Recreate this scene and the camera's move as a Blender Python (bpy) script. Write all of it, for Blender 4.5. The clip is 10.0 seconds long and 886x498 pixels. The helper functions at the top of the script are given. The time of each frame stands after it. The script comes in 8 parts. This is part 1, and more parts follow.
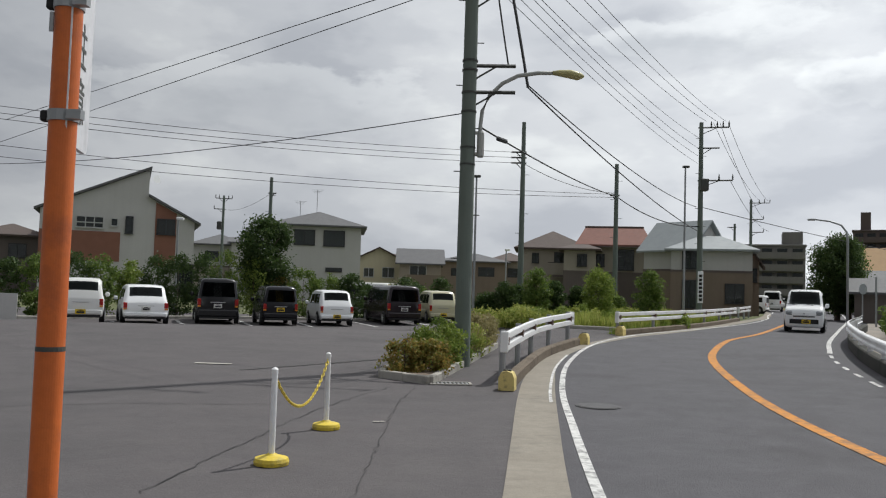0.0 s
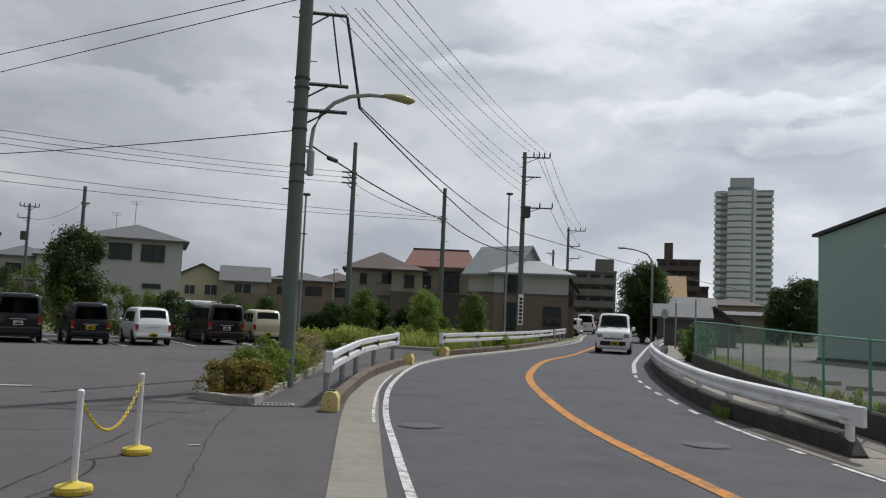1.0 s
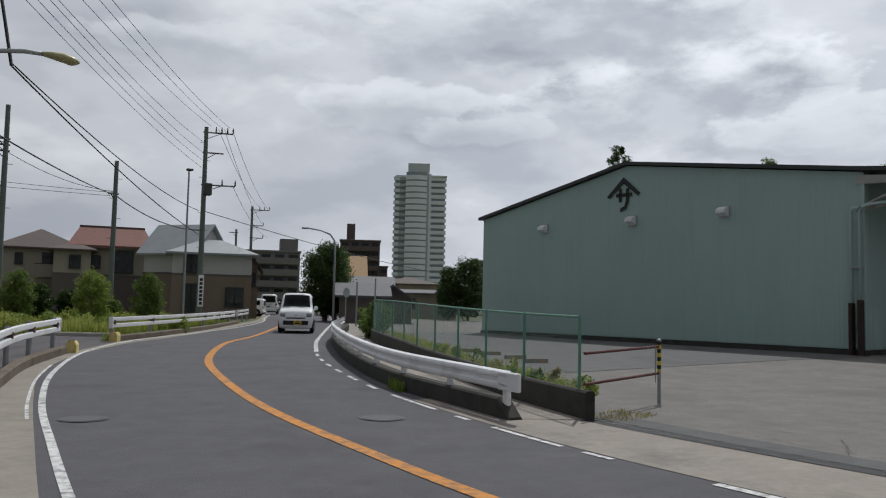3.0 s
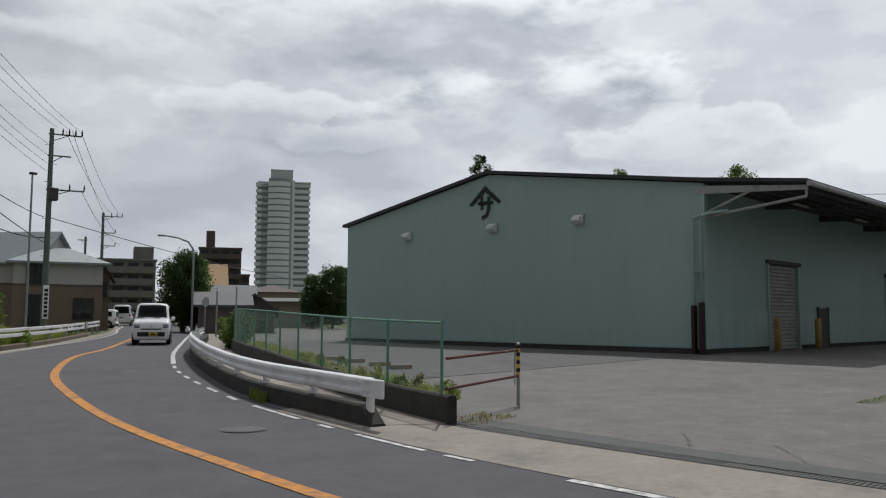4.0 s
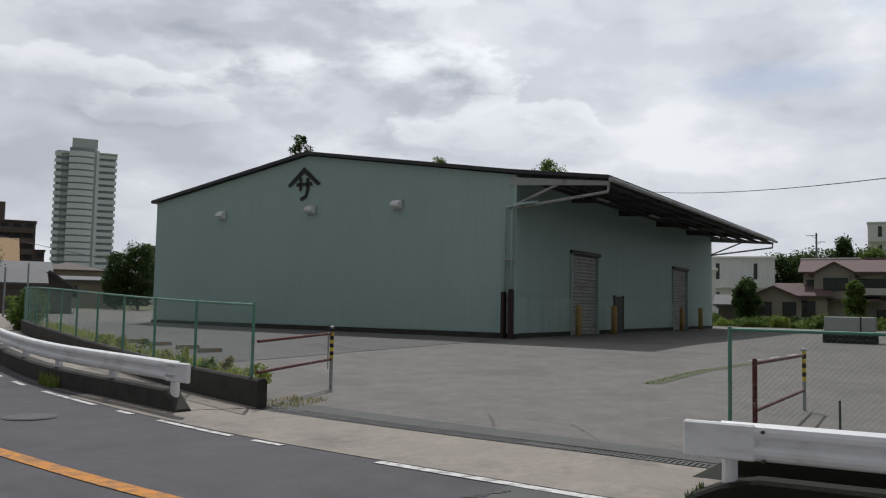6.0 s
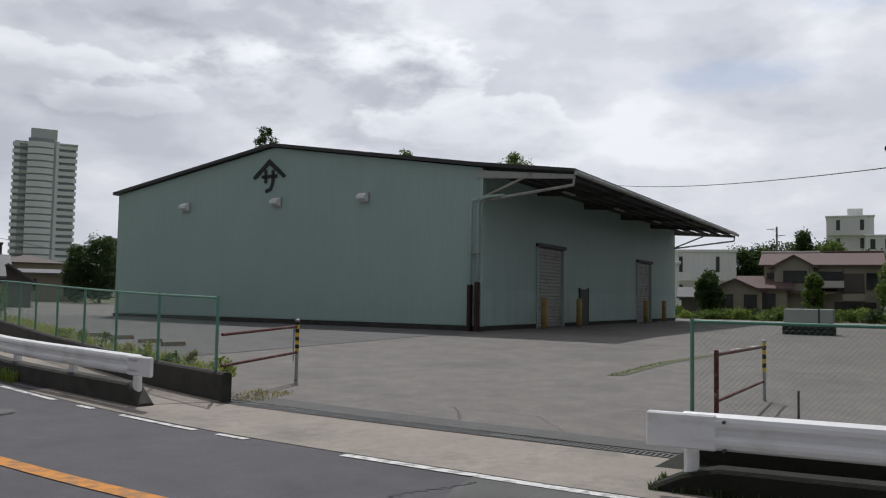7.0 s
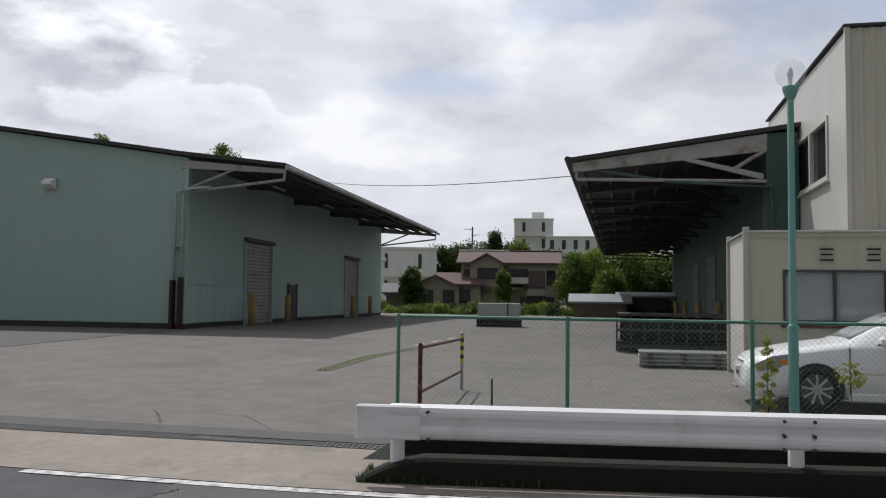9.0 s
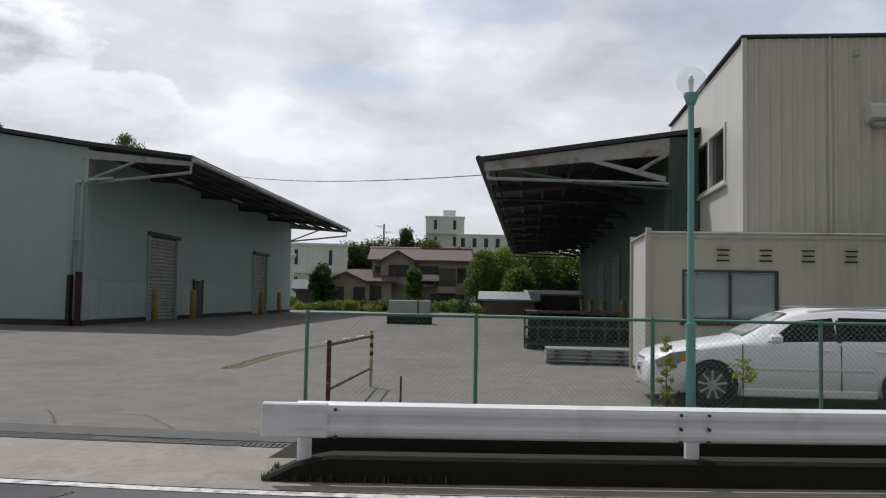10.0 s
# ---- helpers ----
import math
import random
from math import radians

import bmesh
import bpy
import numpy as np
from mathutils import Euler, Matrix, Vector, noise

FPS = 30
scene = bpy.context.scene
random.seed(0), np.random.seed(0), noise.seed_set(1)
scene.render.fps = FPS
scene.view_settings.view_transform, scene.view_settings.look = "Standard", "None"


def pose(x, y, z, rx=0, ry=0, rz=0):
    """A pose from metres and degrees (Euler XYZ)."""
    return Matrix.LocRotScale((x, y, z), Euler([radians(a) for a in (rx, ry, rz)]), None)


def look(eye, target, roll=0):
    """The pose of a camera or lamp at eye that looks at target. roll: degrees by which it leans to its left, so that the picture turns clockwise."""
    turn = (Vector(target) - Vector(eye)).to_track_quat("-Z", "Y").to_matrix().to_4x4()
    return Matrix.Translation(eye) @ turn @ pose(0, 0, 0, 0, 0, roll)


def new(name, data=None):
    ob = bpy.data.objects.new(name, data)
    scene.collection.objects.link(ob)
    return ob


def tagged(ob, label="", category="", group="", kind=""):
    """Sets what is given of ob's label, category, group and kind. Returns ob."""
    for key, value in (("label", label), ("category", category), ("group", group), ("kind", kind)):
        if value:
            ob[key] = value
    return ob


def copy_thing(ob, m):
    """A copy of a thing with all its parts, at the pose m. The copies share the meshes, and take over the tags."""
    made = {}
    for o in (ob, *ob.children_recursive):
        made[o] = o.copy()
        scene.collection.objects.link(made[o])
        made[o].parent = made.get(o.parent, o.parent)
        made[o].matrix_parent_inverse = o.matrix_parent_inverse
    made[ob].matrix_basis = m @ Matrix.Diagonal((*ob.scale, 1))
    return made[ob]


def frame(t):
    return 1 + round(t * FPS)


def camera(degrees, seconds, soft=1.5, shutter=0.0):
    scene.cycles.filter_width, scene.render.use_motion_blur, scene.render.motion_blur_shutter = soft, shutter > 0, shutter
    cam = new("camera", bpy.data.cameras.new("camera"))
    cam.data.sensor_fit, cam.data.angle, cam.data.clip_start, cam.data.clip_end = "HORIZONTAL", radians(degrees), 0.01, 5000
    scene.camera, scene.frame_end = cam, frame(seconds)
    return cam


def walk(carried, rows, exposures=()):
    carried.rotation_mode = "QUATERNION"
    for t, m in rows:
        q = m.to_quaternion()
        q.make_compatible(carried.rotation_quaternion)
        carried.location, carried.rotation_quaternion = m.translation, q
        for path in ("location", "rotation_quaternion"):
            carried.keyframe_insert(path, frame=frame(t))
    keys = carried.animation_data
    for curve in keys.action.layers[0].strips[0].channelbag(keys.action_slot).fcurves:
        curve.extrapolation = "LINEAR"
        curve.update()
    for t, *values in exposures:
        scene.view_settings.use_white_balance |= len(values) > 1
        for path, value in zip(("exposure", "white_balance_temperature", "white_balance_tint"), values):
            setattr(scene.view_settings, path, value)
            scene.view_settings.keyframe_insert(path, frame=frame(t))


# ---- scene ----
# ================= camera and its way =================
cam = camera(56.37, 10.0, soft=1.15)
PATH = [
    (0, pose(-0.137, 0.073, 1.590, 93.08, -1.74, -0.19)),
    (0.5, pose(-0.142, 0.049, 1.587, 94.07, -1.48, -5.92)),
    (1, pose(-0.121, 0.030, 1.589, 94.91, -2.46, -12.10)),
    (1.5, pose(-0.099, -0.011, 1.590, 94.90, -1.60, -14.51)),
    (2, pose(-0.049, -0.041, 1.589, 94.12, -1.34, -20.55)),
    (2.5, pose(-0.005, 0.022, 1.589, 94.01, -1.12, -29.50)),
    (3, pose(-0.040, 0.127, 1.592, 94.22, -1.23, -33.69)),
    (3.2, pose(-0.058, 0.113, 1.585, 94.33, -0.97, -36.41)),
    (4.5, pose(-0.067, 0.035, 1.591, 95.02, -0.53, -46.10)),
    (5, pose(-0.053, 0.035, 1.589, 94.73, -1.08, -50.44)),
    (5.5, pose(-0.040, 0.039, 1.584, 93.79, -0.96, -52.86)),
    (6, pose(-0.028, 0.040, 1.585, 93.87, -1.11, -55.60)),
    (6.2, pose(-0.026, 0.040, 1.584, 93.74, -0.98, -56.74)),
    (7.5, pose(-0.017, 0.036, 1.579, 93.35, -1.33, -58.45)),
    (8, pose(0.003, 0.006, 1.571, 93.32, -2.07, -61.81)),
    (8.5, pose(0.032, 0.058, 1.580, 93.60, -1.73, -71.42)),
    (9, pose(0.024, 0.095, 1.584, 93.44, -0.76, -77.93)),
    (9.5, pose(0.009, 0.087, 1.577, 93.50, -1.48, -82.32)),
    (10, pose(0.019, 0.082, 1.583, 93.34, -1.06, -84.09)),
]
walk(cam, PATH, exposures=[(0.0, 0.0, 6270, 7.0), (1.0, -0.24, 6120, 7.5), (1.5, -0.33, 6120, 8.0), (2.5, -0.42, 6070, 8.5), (4.5, -0.37, 6180, 8.5), (5.5, -0.34, 6180, 9.0), (7.5, -0.26, 6180, 11.0), (9.0, -0.18, 6230, 11.5), (10.0, -0.18, 6230, 11.5)])

# ================= world and sun =================
SUN_AZ, SUN_EL = 48.0, 57.0            # azimuth from +y towards +x, elevation
world = bpy.data.worlds.new("overcast_sky")
scene.world = world
world.use_nodes = True
wn, wl = world.node_tree.nodes, world.node_tree.links
wn.clear()


def wnode(kind, **sets):
    n = wn.new(kind)
    for k, v in sets.items():
        n.inputs[int(k[1:])].default_value = v
    return n


w_out = wn.new("ShaderNodeOutputWorld")
w_bg = wn.new("ShaderNodeBackground")
w_sky = wn.new("ShaderNodeTexSky")
w_sky.sky_type = "NISHITA"
w_sky.sun_disc = False
w_sky.sun_elevation, w_sky.sun_rotation = radians(SUN_EL), radians(SUN_AZ)
w_gain = wn.new("ShaderNodeVectorMath")
w_gain.operation = "SCALE"
w_gain.inputs[3].default_value = 0.12
wl.new(w_sky.outputs[0], w_gain.inputs[0])
w_tc = wn.new("ShaderNodeTexCoord")
w_sep = wn.new("ShaderNodeSeparateXYZ")
wl.new(w_tc.outputs["Generated"], w_sep.inputs[0])


def wmath(op, a, b=None, c=None):
    n = wn.new("ShaderNodeMath")
    n.operation = op
    for i, v in enumerate((a, b, c)):
        if v is None:
            continue
        if isinstance(v, (int, float)):
            n.inputs[i].default_value = v
        else:
            wl.new(v, n.inputs[i])
    return n.outputs[0]


# clouds lie on a flat layer high above: the direction divided by its height
w_h = wmath("ADD", wmath("MAXIMUM", w_sep.outputs[2], 0.0), 0.24)
w_comb = wn.new("ShaderNodeCombineXYZ")
wl.new(wmath("DIVIDE", w_sep.outputs[0], w_h), w_comb.inputs[0])
wl.new(wmath("DIVIDE", w_sep.outputs[1], w_h), w_comb.inputs[1])


def wnoise(scale, detail, rough, offset, heaped=False):
    """Noise over the flat cloud layer or, heaped, over the dome itself."""
    m = wn.new("ShaderNodeMapping")
    m.inputs[1].default_value = offset
    if heaped:
        m.inputs[3].default_value = (1.0, 1.0, 2.3)
    wl.new(w_tc.outputs["Generated"] if heaped else w_comb.outputs[0], m.inputs[0])
    n = wn.new("ShaderNodeTexNoise")
    n.inputs["Scale"].default_value, n.inputs["Detail"].default_value = scale, detail
    n.inputs["Roughness"].default_value = rough
    wl.new(m.outputs[0], n.inputs["Vector"])
    return n.outputs[0]


def wramp(value, stops):
    r = wn.new("ShaderNodeValToRGB")
    while len(r.color_ramp.elements) < len(stops):
        r.color_ramp.elements.new(0.5)
    for e, (p, c) in zip(r.color_ramp.elements, stops):
        e.position, e.color = p, (*c, 1)
    r.color_ramp.interpolation = "EASE"
    wl.new(value, r.inputs[0])
    return r.outputs[0]


# brightness of the cloud sheet: broad grey bellies and pale veils
w_big = wmath("ADD", wmath("MULTIPLY", wnoise(0.9, 5.0, 0.45, (5.3, 2.9, 0.0)), 0.22), wmath("MULTIPLY", wnoise(4.6, 8.0, 0.51, (2.2, 0.6, 1.3), True), 0.78))
w_base = wramp(w_big, [(0.36, (0.98, 0.98, 0.98)), (0.45, (0.82, 0.82, 0.845)), (0.52, (0.72, 0.725, 0.76)), (0.62, (0.60, 0.61, 0.655))])
# heaped clouds of their own: grey bellies under white tops, by bearing and height in degrees
w_az = wmath("MULTIPLY", wmath("ARCTAN2", w_sep.outputs[0], w_sep.outputs[1]), 180 / math.pi)
w_el = wmath("MULTIPLY", wmath("ARCSINE", w_sep.outputs[2]), 180 / math.pi)
w_rag = wmath("MULTIPLY", wmath("SUBTRACT", wnoise(11.0, 9.0, 0.56, (1.7, 4.1, 0.0), True), 0.5), 2.6)


def puff(az, el, wide, high, soft, rag=1.0):
    """A ragged-edged oval of cloud: 1 inside, 0 outside."""
    u = wmath("MULTIPLY", wmath("SUBTRACT", w_az, az), 1 / wide)
    v = wmath("MULTIPLY", wmath("SUBTRACT", w_el, el), 1 / high)
    d = wmath("SQRT", wmath("ADD", wmath("MULTIPLY", u, u), wmath("MULTIPLY", v, v)))
    n = wn.new("ShaderNodeMapRange")
    n.interpolation_type = "SMOOTHSTEP"
    wl.new(wmath("MULTIPLY_ADD", w_rag, rag, d), n.inputs[0])
    n.inputs[1].default_value, n.inputs[2].default_value = 1.0 + soft, 1.0 - soft
    return n.outputs[0]


def blend(fac, a, col):
    n = wn.new("ShaderNodeMix")
    n.data_type = "RGBA"
    wl.new(fac, n.inputs[0])
    wl.new(a, n.inputs[6])
    if isinstance(col, tuple):
        n.inputs[7].default_value = (*col, 1)
    else:
        wl.new(col, n.inputs[7])
    return n.outputs[2]


w_belly = wramp(wnoise(7.0, 7.0, 0.55, (3.1, 0.7, 0.0), True), [(0.34, (0.72, 0.73, 0.76)), (0.5, (0.55, 0.56, 0.605)), (0.66, (0.42, 0.44, 0.49))])
PUFFS = ((51.0, 14.0, 8.5, 2.5, 0.95), (60.5, 11.2, 6.5, 1.5, 0.6), (40.5, 19.4, 13.0, 2.1, 0.9), (30.0, 13.2, 5.5, 1.2, 0.65), (17.0, 16.5, 7.0, 1.2, 0.5), (-12.0, 12.0, 9.0, 1.6, 0.45), (37.0, 12.0, 4.0, 0.8, 0.4),
         (4.0, 8.0, 7.0, 1.0, 0.22), (72.0, 20.5, 7.0, 1.5, 0.25), (-40.0, 22.0, 14.0, 4.0, 0.4), (150.0, 20.0, 18.0, 5.0, 0.4), (-120.0, 18.0, 20.0, 5.0, 0.4))
w_cloud = w_base
for az, el, wide, high, deep in PUFFS:
    w_cloud = blend(wmath("MULTIPLY", puff(az, el + high * 0.55, wide * 1.12, high * 1.35, 0.16), deep * 0.85), w_cloud, (1.08, 1.08, 1.08))
    w_cloud = blend(wmath("MULTIPLY", puff(az, el - high * 0.15, wide, high, 0.6), deep), w_cloud, w_belly)
# brighter towards the veiled sun, much duller away from it
w_dot = wn.new("ShaderNodeVectorMath")
w_dot.operation = "DOT_PRODUCT"
w_dot.inputs[1].default_value = (math.sin(radians(SUN_AZ + 12)) * 0.85, math.cos(radians(SUN_AZ + 12)) * 0.85, 0.53)
wl.new(w_tc.outputs["Generated"], w_dot.inputs[0])
w_glow = wmath("MULTIPLY_ADD", wmath("POWER", wmath("MULTIPLY_ADD", w_dot.outputs["Value"], 0.5, 0.5), 2.0), 0.84, 0.325)
w_lit = wn.new("ShaderNodeVectorMath")
w_lit.operation = "SCALE"
wl.new(w_cloud, w_lit.inputs[0])
wl.new(w_glow, w_lit.inputs[3])
# thin gaps of blue
w_gap = wmath("MULTIPLY", wmath("MAXIMUM", puff(87.5, 19.6, 4.5, 1.6, 0.6), wmath("MAXIMUM", puff(108.0, 19.0, 10.0, 4.0, 0.7), puff(78.0, 14.6, 5.0, 0.9, 0.6))), 0.36)
w_mix = wn.new("ShaderNodeMix")
w_mix.data_type = "RGBA"
wl.new(w_gap, w_mix.inputs[0])
wl.new(w_lit.outputs[0], w_mix.inputs[6])
wl.new(w_gain.outputs[0], w_mix.inputs[7])
wl.new(w_mix.outputs[2], w_bg.inputs[0])
w_bg.inputs[1].default_value = 1.0
wl.new(w_bg.outputs[0], w_out.inputs[0])

sun_data = bpy.data.lights.new("sun", "SUN")
sun_data.energy, sun_data.angle, sun_data.color = 3.1, radians(0.9), (1.0, 0.96, 0.9)
sun = new("sun", sun_data)
_sd = Vector((math.sin(radians(SUN_AZ)) * math.cos(radians(SUN_EL)), math.cos(radians(SUN_AZ)) * math.cos(radians(SUN_EL)), math.sin(radians(SUN_EL))))
sun.matrix_world = look(_sd * 60, (0, 0, 0))


# ================= materials =================
def mat(name, col, col2=None, rough=0.7, scale=3.0, fine=40.0, bump=0.15, metal=0.0, amount=0.5, fine_amount=0.25, spec=0.4,
        stain=None, stain_scale=0.6, stain_lo=0.52, per_object=0.0, streak=0.0, mid=0.0):
    """A procedural surface: two scales of colour variation, optional stains, vertical streaks and bump."""
    m = bpy.data.materials.new(name)
    m.use_nodes = True
    nt = m.node_tree
    n, l = nt.nodes, nt.links
    b = n["Principled BSDF"]
    b.inputs["Roughness"].default_value, b.inputs["Metallic"].default_value = rough, metal
    b.inputs["Specular IOR Level"].default_value = spec
    geo = n.new("ShaderNodeNewGeometry")
    src = geo.outputs["Position"]

    def noise_tex(s, d, r=0.55, stretch=None):
        t = n.new("ShaderNodeTexNoise")
        t.inputs["Scale"].default_value, t.inputs["Detail"].default_value, t.inputs["Roughness"].default_value = s, d, r
        if stretch:
            mp = n.new("ShaderNodeMapping")
            mp.inputs[3].default_value = stretch
            l.new(src, mp.inputs[0])
            l.new(mp.outputs[0], t.inputs["Vector"])
        else:
            l.new(src, t.inputs["Vector"])
        return t.outputs[0]

    def mixc(fac, a, bb):
        x = n.new("ShaderNodeMix")
        x.data_type = "RGBA"
        for sock, v in ((x.inputs[0], fac), (x.inputs[6], a), (x.inputs[7], bb)):
            if isinstance(v, tuple):
                sock.default_value = (*v, 1)
            elif isinstance(v, (int, float)):
                sock.default_value = v
            else:
                l.new(v, sock)
        return x.outputs[2]

    def ramp(v, lo, hi, top=1.0):
        r = n.new("ShaderNodeMapRange")
        r.inputs[1].default_value, r.inputs[2].default_value, r.inputs[4].default_value = lo, hi, top
        l.new(v, r.inputs[0])
        return r.outputs[0]

    col2 = col2 or tuple(c * 0.7 for c in col)
    c = mixc(ramp(noise_tex(scale, 5), 0.35, 0.68, amount), col, col2)
    if stain:
        c = mixc(ramp(noise_tex(stain_scale, 6, 0.65), stain_lo, stain_lo + 0.16, 0.85), c, stain)
    if streak:
        c = mixc(ramp(noise_tex(1.0, 4, 0.6, (4.0, 4.0, 0.25)), 0.45, 0.75, streak), c, tuple(v * 0.55 for v in col))
    if mid:
        c = mixc(ramp(noise_tex(8.0, 6, 0.7), 0.42, 0.64, mid), c, tuple(v * 0.62 for v in col))
        c = mixc(ramp(noise_tex(0.8, 7, 0.7, (1.0, 2.2, 1.0)), 0.55, 0.68, mid), c, tuple(min(v * 1.22, 0.9) for v in col))
    fn = noise_tex(fine, 3, 0.6)
    c = mixc(ramp(fn, 0.3, 0.75, fine_amount), c, tuple(v * 0.55 for v in col))
    if per_object:
        oi = n.new("ShaderNodeObjectInfo")
        c = mixc(ramp(oi.outputs["Random"], 0.0, 1.0, per_object), c, tuple(v * 0.6 for v in col))
    l.new(c, b.inputs["Base Color"])
    if bump:
        bp = n.new("ShaderNodeBump")
        bp.inputs["Strength"].default_value, bp.inputs["Distance"].default_value = bump, 0.02
        l.new(fn, bp.inputs["Height"])
        l.new(bp.outputs[0], b.inputs["Normal"])
    rr = n.new("ShaderNodeMapRange")
    rr.inputs[3].default_value, rr.inputs[4].default_value = max(rough - 0.1, 0.03), min(rough + 0.12, 1)
    l.new(noise_tex(scale * 2.3, 3), rr.inputs[0])
    l.new(rr.outputs[0], b.inputs["Roughness"])
    return m


def leaf_mat(name, a, bcol):
    """Leaves: colour varies from leaf to leaf, with a little light coming through."""
    m = bpy.data.materials.new(name)
    m.use_nodes = True
    n, l = m.node_tree.nodes, m.node_tree.links
    b = n["Principled BSDF"]
    b.inputs["Roughness"].default_value = 0.55
    b.inputs["Specular IOR Level"].default_value = 0.3
    g = n.new("ShaderNodeNewGeometry")
    x = n.new("ShaderNodeMix")
    x.data_type = "RGBA"
    x.inputs[6].default_value, x.inputs[7].default_value = (*a, 1), (*bcol, 1)
    l.new(g.outputs["Random Per Island"], x.inputs[0])
    l.new(x.outputs[2], b.inputs["Base Color"])
    tr = n.new("ShaderNodeBsdfTranslucent")
    l.new(x.outputs[2], tr.inputs[0])
    ad = n.new("ShaderNodeMixShader")
    ad.inputs[0].default_value = 0.45
    l.new(b.outputs[0], ad.inputs[1])
    l.new(tr.outputs[0], ad.inputs[2])
    l.new(ad.outputs[0], n["Material Output"].inputs[0])
    return m


def glass_mat(name, tint, rough=0.05, alpha=0.6, spec=0.6, clear=(0.75, 0.85, 0.82)):
    """Dark window glass: a see-through tinted pane with a clear gloss."""
    m = bpy.data.materials.new(name)
    m.use_nodes = True
    n, l = m.node_tree.nodes, m.node_tree.links
    b = n["Principled BSDF"]
    b.inputs["Base Color"].default_value = (*tint, 1)
    b.inputs["Roughness"].default_value = rough
    b.inputs["Specular IOR Level"].default_value = spec
    tn = n.new("ShaderNodeBsdfTransparent")
    tn.inputs[0].default_value = (*clear, 1)
    mx = n.new("ShaderNodeMixShader")
    mx.inputs[0].default_value = alpha
    l.new(tn.outputs[0], mx.inputs[1])
    l.new(b.outputs[0], mx.inputs[2])
    l.new(mx.outputs[0], n["Material Output"].inputs[0])
    return m


M_ASPHALT = mat("road_asphalt", (0.102, 0.097, 0.107), (0.071, 0.070, 0.075), 0.85, 1.2, 42, 0.5, amount=0.6, stain=(0.060, 0.057, 0.061), stain_scale=0.35, fine_amount=0.65, mid=0.3)
M_PATCHASP = mat("rough_asphalt", (0.130, 0.130, 0.126), (0.076, 0.076, 0.076), 0.9, 2.0, 60, 0.5, fine_amount=0.6)
M_LOT = mat("lot_asphalt", (0.115, 0.104, 0.106), (0.082, 0.075, 0.080), 0.88, 1.1, 46, 0.4, amount=0.6, stain=(0.067, 0.063, 0.065), stain_scale=0.3, fine_amount=0.65, mid=0.3)
M_YARD = mat("yard_asphalt", (0.228, 0.213, 0.195), (0.147, 0.139, 0.130), 0.92, 1.9, 30, 0.6, amount=0.85, stain=(0.119, 0.113, 0.104), stain_scale=0.3, stain_lo=0.50, fine_amount=0.85, mid=0.4)
M_KERBD = mat("dirty_kerb", (0.17, 0.135, 0.10), (0.10, 0.08, 0.06), 0.95, 2.5, 40, 0.4, stain=(0.07, 0.05, 0.035), stain_scale=1.6)
# near black: the shade below the guard rail is put into the colour
M_RAILSHADE = mat("rail_shade_dark", (0.016, 0.018, 0.011), (0.009, 0.011, 0.007), 0.98, 3.0, 30, 0.6)
M_SOIL = mat("dry_soil", (0.20, 0.155, 0.12), (0.14, 0.11, 0.085), 0.98, 2.5, 30, 0.6)
M_CONC = mat("kerb_concrete", (0.298, 0.267, 0.222), (0.208, 0.185, 0.153), 0.9, 1.4, 45, 0.35, stain=(0.153, 0.145, 0.126), stain_scale=0.9, mid=0.35)
M_APRON = mat("apron_concrete", (0.322, 0.284, 0.244), (0.226, 0.205, 0.180), 0.9, 0.9, 50, 0.35, stain=(0.145, 0.140, 0.130), stain_scale=0.5, mid=0.4)
# base darkened for walls in deep shade; stains and streaks are wear
M_MOSSSHADE = mat("weathered_shaded_wall", (0.065, 0.062, 0.055), (0.035, 0.035, 0.03), 0.95, 2.5, 30, 0.5, stain=(0.02, 0.025, 0.016), stain_scale=1.2, streak=0.5)
M_WHITE = mat("white_paint", (0.86, 0.86, 0.87), (0.78, 0.78, 0.78), 0.4, 2.0, 30, 0.04, stain=(0.66, 0.65, 0.62), stain_scale=1.5, fine_amount=0.06)
M_LINE = mat("road_line_white", (0.74, 0.73, 0.71), (0.5, 0.49, 0.48), 0.8, 5.0, 40, 0.2, stain=(0.13, 0.128, 0.13), stain_scale=7.0, stain_lo=0.46, fine_amount=0.5)
M_ORANGE = mat("road_line_orange", (0.66, 0.27, 0.035), (0.5, 0.2, 0.03), 0.8, 4.0, 60, 0.2, stain=(0.19, 0.13, 0.09), stain_scale=5.5, stain_lo=0.44, fine_amount=0.6)
M_GRASS = mat("verge_soil", (0.10, 0.12, 0.045), (0.14, 0.12, 0.06), 0.95, 0.8, 30, 0.6, stain=(0.06, 0.08, 0.03), stain_scale=0.4)
M_CLAD = mat("teal_cladding", (0.375, 0.505, 0.465), (0.34, 0.46, 0.425), 0.55, 0.4, 25, 0.04, streak=0.13, fine_amount=0.06)
M_CLADLOW = mat("teal_cladding_worn", (0.43, 0.56, 0.52), (0.36, 0.47, 0.44), 0.6, 0.6, 25, 0.04, streak=0.4, fine_amount=0.1)
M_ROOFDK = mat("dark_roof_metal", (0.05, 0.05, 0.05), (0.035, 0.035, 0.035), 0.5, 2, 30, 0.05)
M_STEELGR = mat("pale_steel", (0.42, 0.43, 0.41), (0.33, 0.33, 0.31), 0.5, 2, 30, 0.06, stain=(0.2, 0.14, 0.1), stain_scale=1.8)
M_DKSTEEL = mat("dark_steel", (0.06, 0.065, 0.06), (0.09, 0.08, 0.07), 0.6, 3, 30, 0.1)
M_GREENP = mat("green_paint", (0.12, 0.30, 0.22), (0.10, 0.24, 0.18), 0.5, 4, 40, 0.05, stain=(0.22, 0.27, 0.22), stain_scale=3)
